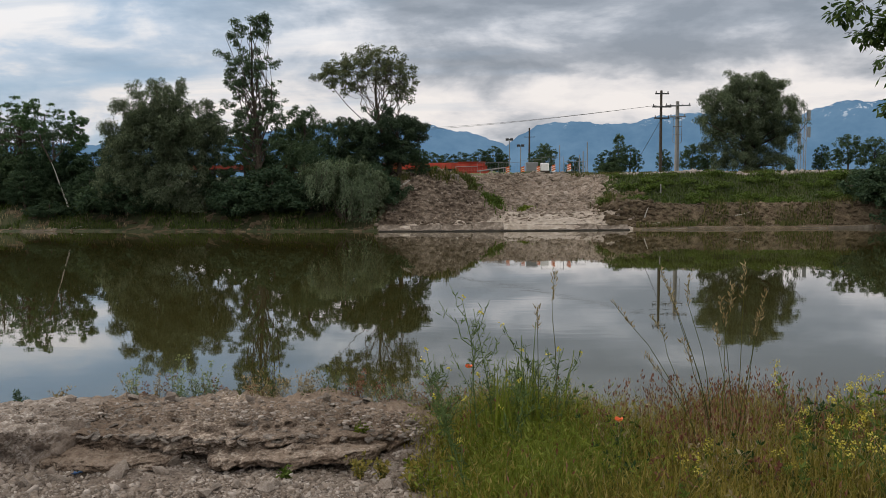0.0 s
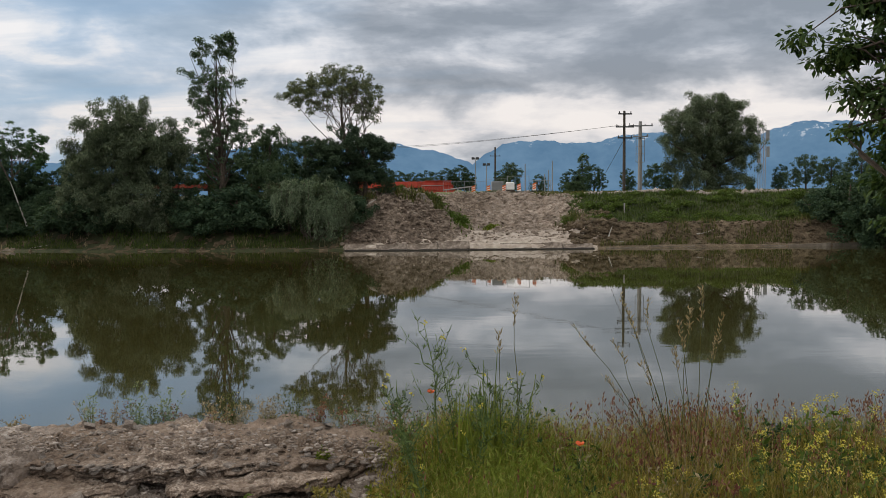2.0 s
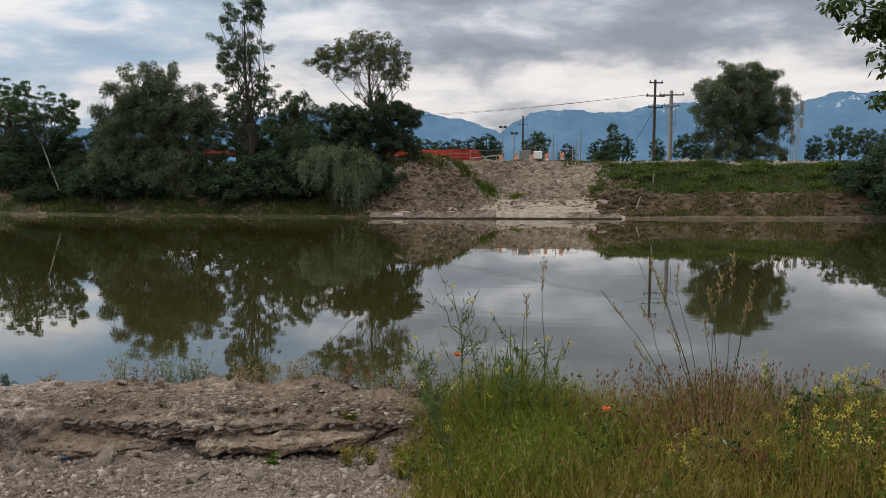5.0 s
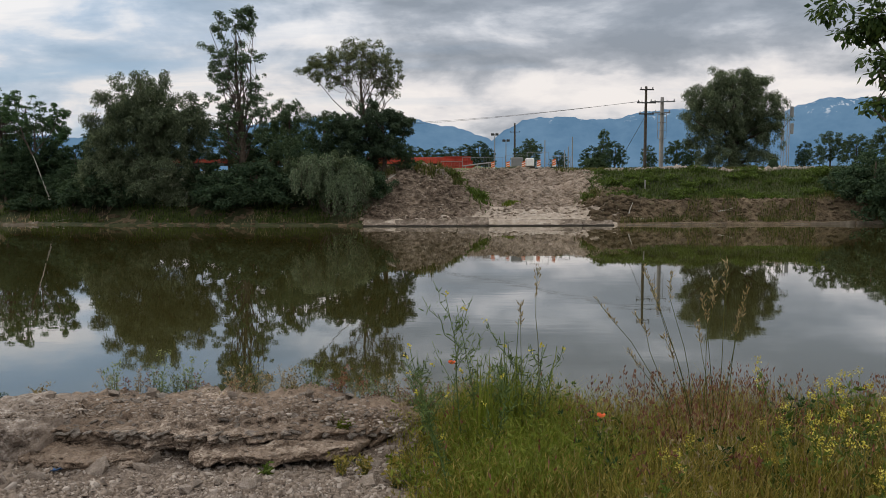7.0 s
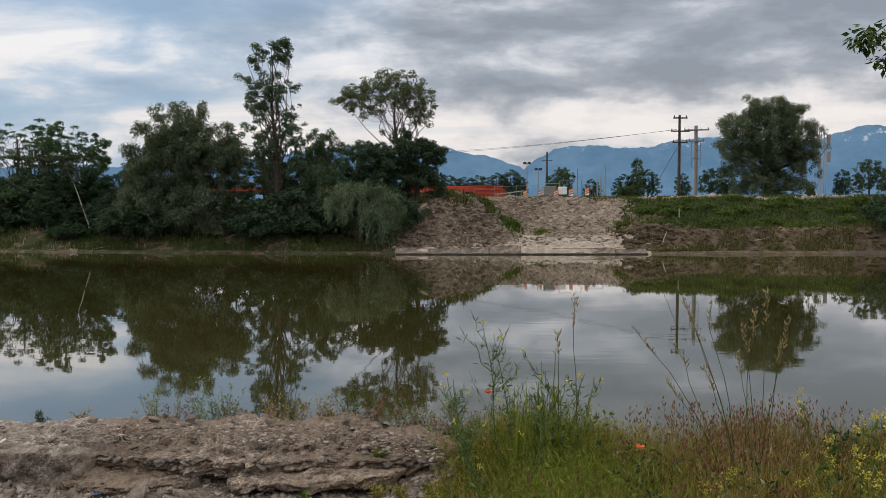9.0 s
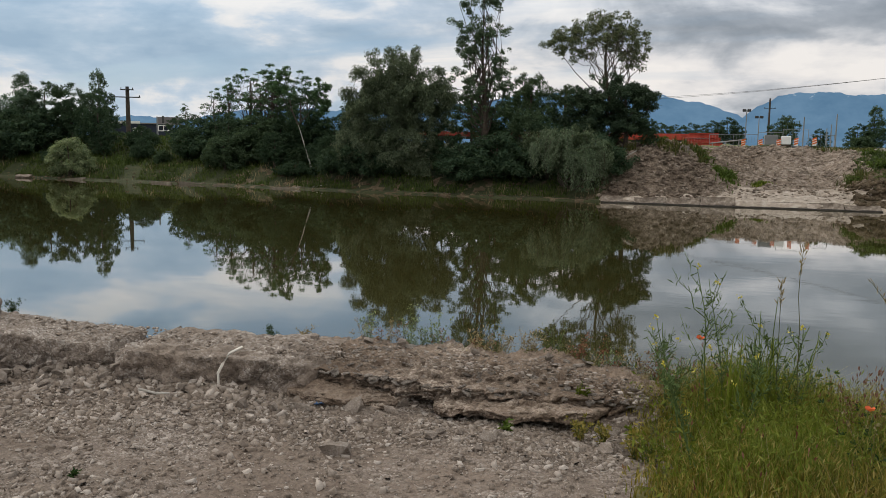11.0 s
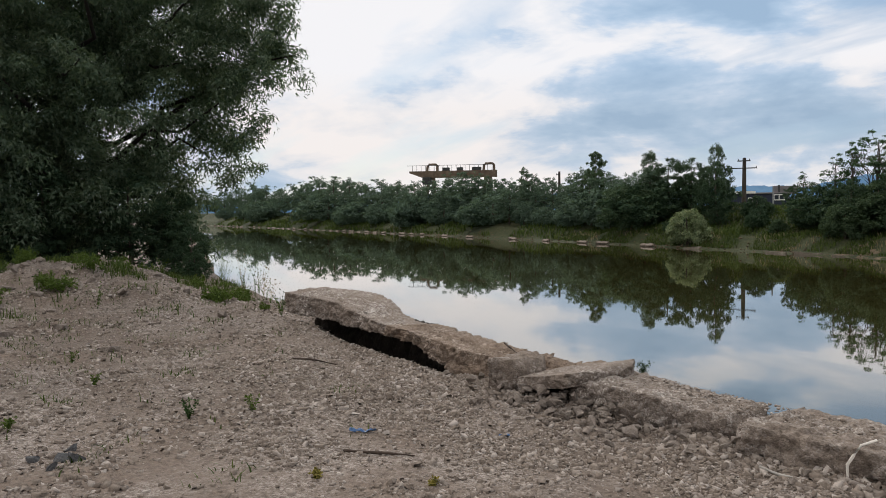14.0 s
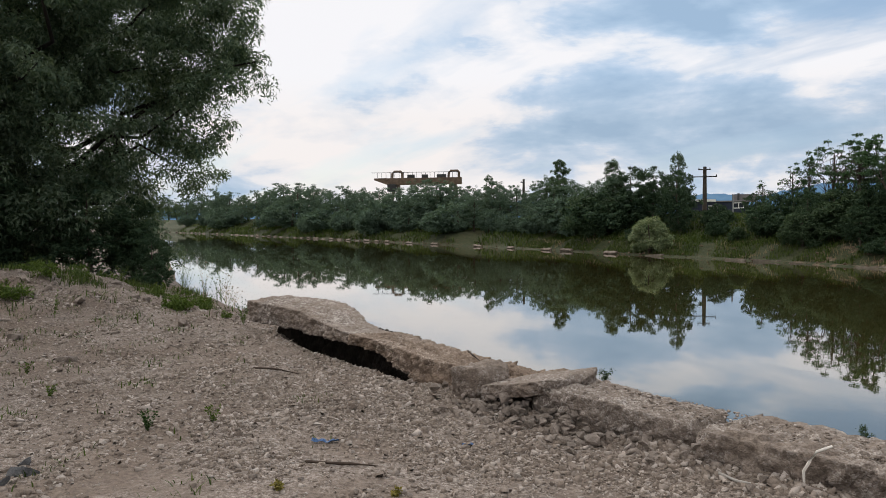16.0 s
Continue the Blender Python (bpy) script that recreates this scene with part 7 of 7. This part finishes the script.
lattice_mast(*polar(-22.15, 118), at_height(4.15, 118))


# ---- red wagons, barriers and fence on the plain ----
def wagon(x0, x1, y, z1, label, mat):
    g = 3.0
    t = thing("freight_wagon", label, "wagon", ((x0 + x1) / 2, y, ground_z((x0 + x1) / 2, y)), "row of red wagons")
    base, h, half = t.location.z, z1 - t.location.z, (x1 - x0) / 2
    part("body", box_bm(-half, half, -1.3, 1.3, 0.75, h, bevel=0.03), mat, t)
    for k in range(int(half * 2 / 1.1) + 1):
        px_ = -half + 0.06 + k * (2 * half - 0.12) / int(half * 2 / 1.1)
        part("rib", box_bm(px_ - 0.05, px_ + 0.05, -1.37, -1.302, 0.75, h, bevel=0.01), mat, t)
    part("chassis", box_bm(-half, half, -1.1, 1.1, 0.5, 0.745), M_DARKSTEEL, t)
    for sx in (-half + 1.2, -half + 2.6, half - 2.6, half - 1.2):
        bm = bmesh.new()
        bmesh.ops.create_cone(bm, cap_ends=True, segments=16, radius1=0.45, radius2=0.45, depth=1.7, matrix=Matrix.Translation((sx, 0, 0.42)) @ Matrix.Rotation(math.pi / 2, 4, "X"))
        part("wheelset", bm, M_DARKSTEEL, t)


for x0, x1 in [(-45, -33.6), (-33, -21.6), (-21, -9.6), (-9, 0.0)]:
    wagon(x0, x1, 77.0, at_height(0.90, 77), "low open red freight wagon on the plain", M_REDPAINT if x0 > -12 else M_REDDARK)


def steel_stack(x0, x1, y, g):
    t = thing("red_girder_stack", "stack of red steel girders beside the wagon", "girders", ((x0 + x1) / 2, y, g))
    half = (x1 - x0) / 2
    for k, (dy, z0) in enumerate([(-0.6, 0.12), (0.1, 0.12), (-0.3, 0.48), (0.3, 0.48), (-0.1, 0.84)]):
        bm = box_bm(-half * (1 - 0.08 * k), half * (1 - 0.05 * k), dy - 0.03, dy + 0.03, z0, z0 + 0.3)
        box(bm, -half * (1 - 0.08 * k), half * (1 - 0.05 * k), dy - 0.17, dy + 0.17, z0 + 0.302, z0 + 0.34)
        box(bm, -half * (1 - 0.08 * k), half * (1 - 0.05 * k), dy - 0.17, dy + 0.17, z0 - 0.04, z0 - 0.002)
        part("girder", bm, M_REDPAINT, t)
    for sx in (-half * 0.7, half * 0.7):
        part("bearer", box_bm(sx - 0.1, sx + 0.1, -0.8, 0.8, -0.05, 0.08), M_TWIG, t)


steel_stack(-1.0, 2.1, 70.0, ground_z(0, 70))


def barrier(az, d, h=0.46):
    x, y = polar(az, d)
    t = thing("warning_barrier", "orange and white striped road-works panel", "barrier", (x, y, ground_z(x, y)), "road-works barriers")
    part("panel", box_bm(-0.13, 0.13, -0.02, 0.02, 0.12, 0.12 + h, bevel=0.008), M_WHITE, t)
    for k in range(3):
        z = 0.18 + k * h / 3
        me = mesh_of("stripe", [(-0.13, -0.025, z), (0.13, -0.025, z + 0.10), (0.13, -0.025, z + 0.20), (-0.13, -0.025, z + 0.10)], [(0, 1, 2, 3)], M_ORANGE)
        part("stripe", me, None, t, "orange diagonal stripe")
    part("foot", box_bm(-0.25, 0.25, -0.2, 0.2, -0.02, 0.12, bevel=0.02), M_DARKSTEEL, t)


for az in (-3.02, -4.07, -5.16, -6.2, -7.27):
    barrier(az, 58.5)
x, y = polar(-4.7, 60)
t = thing("grey_cabinet", "grey steel site cabinet beyond the ramp", "cabinet", (x, y, ground_z(x, y)))
part("body", box_bm(-0.42, 0.42, -0.3, 0.3, 0, 0.72, bevel=0.02), M_STEEL, t)
part("door", box_bm(-0.36, 0.36, -0.325, -0.303, 0.06, 0.66, bevel=0.01), M_STEEL, t)
x, y = polar(-5.58, 60)
t = thing("white_tank", "white plastic container on the site", "container", (x, y, ground_z(x, y)))
part("body", box_bm(-0.3, 0.3, -0.3, 0.3, 0.1, 0.68, bevel=0.05), M_WHITE, t)
part("pallet", box_bm(-0.34, 0.34, -0.34, 0.34, -0.02, 0.098), M_TWIG, t)


def fence_panel(az0, az1, d, h):
    (xa, ya), (xb, yb_) = polar(az0, d), polar(az1, d)
    t = thing("mesh_fence", "thin wire mesh site fence panel", "fence", (xa, ya, ground_z(xa, ya)), "site fence")
    w = math.hypot(xb - xa, yb_ - ya)
    t.rotation_euler = (0, 0, math.atan2(yb_ - ya, xb - xa))
    for k in (0.0, w):
        part("post", Pile().put(*tube([(k, 0, -0.1), (k, 0, h)], [0.022, 0.022], 6)).mesh("post", M_STEEL), None, t)
    for z in (0.15, h - 0.03):
        part("rail", Pile().put(*tube([(0, 0, z), (w, 0, z)], [0.016, 0.016], 4)).mesh("rail", M_STEEL), None, t)
    wires = Pile()
    for k in range(1, int(w / 0.2)):
        wires.put(*tube([(k * 0.2, 0, 0.15), (k * 0.2, 0, h - 0.03)], [0.0035, 0.0035], 4))
    part("wire_mesh", wires.mesh("wire_mesh", M_STEEL), None, t)


for k in range(6):
    fence_panel(0.6 - k * 1.5, 0.6 - (k + 1) * 1.5, 62.0, 1.0)
rail = Pile().put(*tube([(*polar(-0.9, 59), at_height(0.30, 59)), (*polar(-2.95, 59), at_height(0.55, 59))], [0.05, 0.05], 6))
t = thing("guard_rail", "pale sloping guard rail beside the ramp", "guard rail")
part("rail", rail.mesh("rail", M_GREYPOLE), None, t)
for f in (0.1, 0.5, 0.9):
    px_, py_ = polar(-0.9 - 2.05 * f, 59)
    part("post", box_bm(px_ - 0.04, px_ + 0.04, py_ - 0.04, py_ + 0.04, ground_z(px_, py_) - 0.1, at_height(0.30 + 0.25 * f, 59) - 0.03), M_GREYPOLE, t)
x, y = 11.2, 46.9
t = thing("marker_stake", "white painted marker stake in the grass", "stake", (x, y, ground_z(x, y)))
part("stake", box_bm(-0.035, 0.035, -0.025, 0.025, -0.1, 0.6, bevel=0.01), M_GREYPOLE, t)
for x, y, w in [(15.2, 52.3, 0.9), (16.6, 52.4, 0.6), (17.3, 52.2, 0.5)]:
    t = thing("broken_slab", "pale broken concrete slab on the crest", "slab", (x, y, ground_z(x, y)), "slabs on the crest")
    part("slab", box_bm(-w / 2, w / 2, -0.3, 0.3, -0.02, 0.14, bevel=0.03), M_SMOOTH, t)
t = thing("broken_slab", "square concrete slab stuck in the dirt slope", "slab", (-0.55, 48.1, ground_z(-0.55, 48.1)))
part("slab", box_bm(-0.25, 0.25, -0.1, 0.1, -0.15, 0.35, bevel=0.03), M_SMOOTH, t)


# ---- house and gantry crane ----
def site_house():
    x, y = polar(36.5, 112)
    g = ground_z(x, y)
    t = thing("site_house", "dark blue clad site house with white windows", "house", (x, y, g))
    t.rotation_euler = (0, 0, radians(30))
    part("wall", box_bm(-4.6, 2.4, -2, 2, -0.2, 1.9), M_NAVY, t)
    roof = part("roof", box_bm(-4.8, 2.6, -2.2, 2.2, 1.903, 2.06, bevel=0.02), M_ROOF, t)
    part("chimney", box_bm(1.2, 1.45, -0.2, 0.1, 2.06, 3.0), M_DARKSTEEL, roof)
    part("upper_block", box_bm(0.6, 3.4, 0.4, 2.0, 1.9, 2.9), M_ROOF, t)
    for wx0, wx1, z0, z1 in ((-2.0, -1.1, 0.5, 1.35), (1.0, 2.1, 1.15, 1.7)):
        w = part("window", box_bm(wx0, wx1, -2.05, -2.003, z0, z1), M_GLASS, t)
        part("frame", box(box(box(box_bm(wx0 - 0.1, wx0, -2.08, -2.003, z0 - 0.1, z1 + 0.1), wx1, wx1 + 0.1, -2.08, -2.003, z0 - 0.1, z1 + 0.1), wx0, wx1, -2.08, -2.003, z1, z1 + 0.1), wx0, wx1, -2.08, -2.003, z0 - 0.1, z0), M_WHITE, w)
        part("mullion", box_bm((wx0 + wx1) / 2 - 0.05, (wx0 + wx1) / 2 + 0.05, -2.075, -2.052, z0, z1), M_WHITE, w)
    part("parapet", box_bm(-4.9, -1.2, -2.3, -2.21, 1.95, 2.25), M_WHITE, t, "pale roof edge")


site_house()


def gantry_crane():
    """Girder on two portals; local x along the girder."""
    (xa, ya), (xb, yb_) = (-142.9, 81.2), (-130.0, 93.6)
    g = ground_z(xa, ya)
    t = thing("gantry_crane", "old rusty gantry crane rising over the trees", "crane", (xa, ya, g))
    t.rotation_euler = (0, 0, math.atan2(yb_ - ya, xb - xa))
    w = math.hypot(xb - xa, yb_ - ya)
    zt = 10.9 - g
    bm = box_bm(2.5, w - 0.5, -0.6, 0.6, zt - 1.25, zt + 0.1, bevel=0.04)
    hull = [bm.verts.new(c) for c in ((-0.3, -0.5, zt - 0.25), (-0.3, -0.5, zt + 0.1), (-0.3, 0.5, zt - 0.25), (-0.3, 0.5, zt + 0.1), (2.498, -0.6, zt - 1.25), (2.498, -0.6, zt + 0.1), (2.498, 0.6, zt - 1.25), (2.498, 0.6, zt + 0.1))]
    bmesh.ops.convex_hull(bm, input=hull)
    part("girder", bm, M_RUST, t)
    for px_ in (4.2, w - 2.2):
        p = part("portal", Pile().put(*tube([(px_ - 0.9, 0, zt + 0.1), (px_ - 0.8, 0, zt + 1.1), (px_ - 0.5, 0, zt + 1.4), (px_ + 0.9, 0, zt + 1.4), (px_ + 1.2, 0, zt + 1.1), (px_ + 1.2, 0, zt + 0.1)], [0.26, 0.26], 6)).mesh("portal", M_RUST), None, t)
        for dx in (-1.2, 1.3):
            part("leg", Pile().put(*tube([(px_ + dx * 0.3, 0, zt - 1.0), (px_ + dx, -1.5, -0.2)], [0.38, 0.3], 6)).mesh("leg", M_RUST), None, t)
    rails = Pile()
    for k in range(int(w / 0.9)):
        rails.put(*tube([(k * 0.9 + 0.4, -0.55, zt + 0.1), (k * 0.9 + 0.4, -0.55, zt + 1.2)], [0.04, 0.04], 4))
    rails.put(*tube([(-0.8, -0.55, zt + 1.2), (w - 1, -0.55, zt + 1.2)], [0.04, 0.04], 4))
    part("railing", rails.mesh("railing", M_DARKSTEEL), None, t)
    for px_, l in ((6.5, 1.4), (9.5, 1.1), (12.5, 1.8)):
        part("winch_housing", box_bm(px_, px_ + l, -0.4, 0.4, zt + 0.102, zt + 0.75, bevel=0.05), M_DARKSTEEL, t)
    part("cabin", box_bm(2.6, 4.2, -1.2, 0.2, zt - 2.6, zt - 1.12, bevel=0.05), M_DARKSTEEL, t)


gantry_crane()
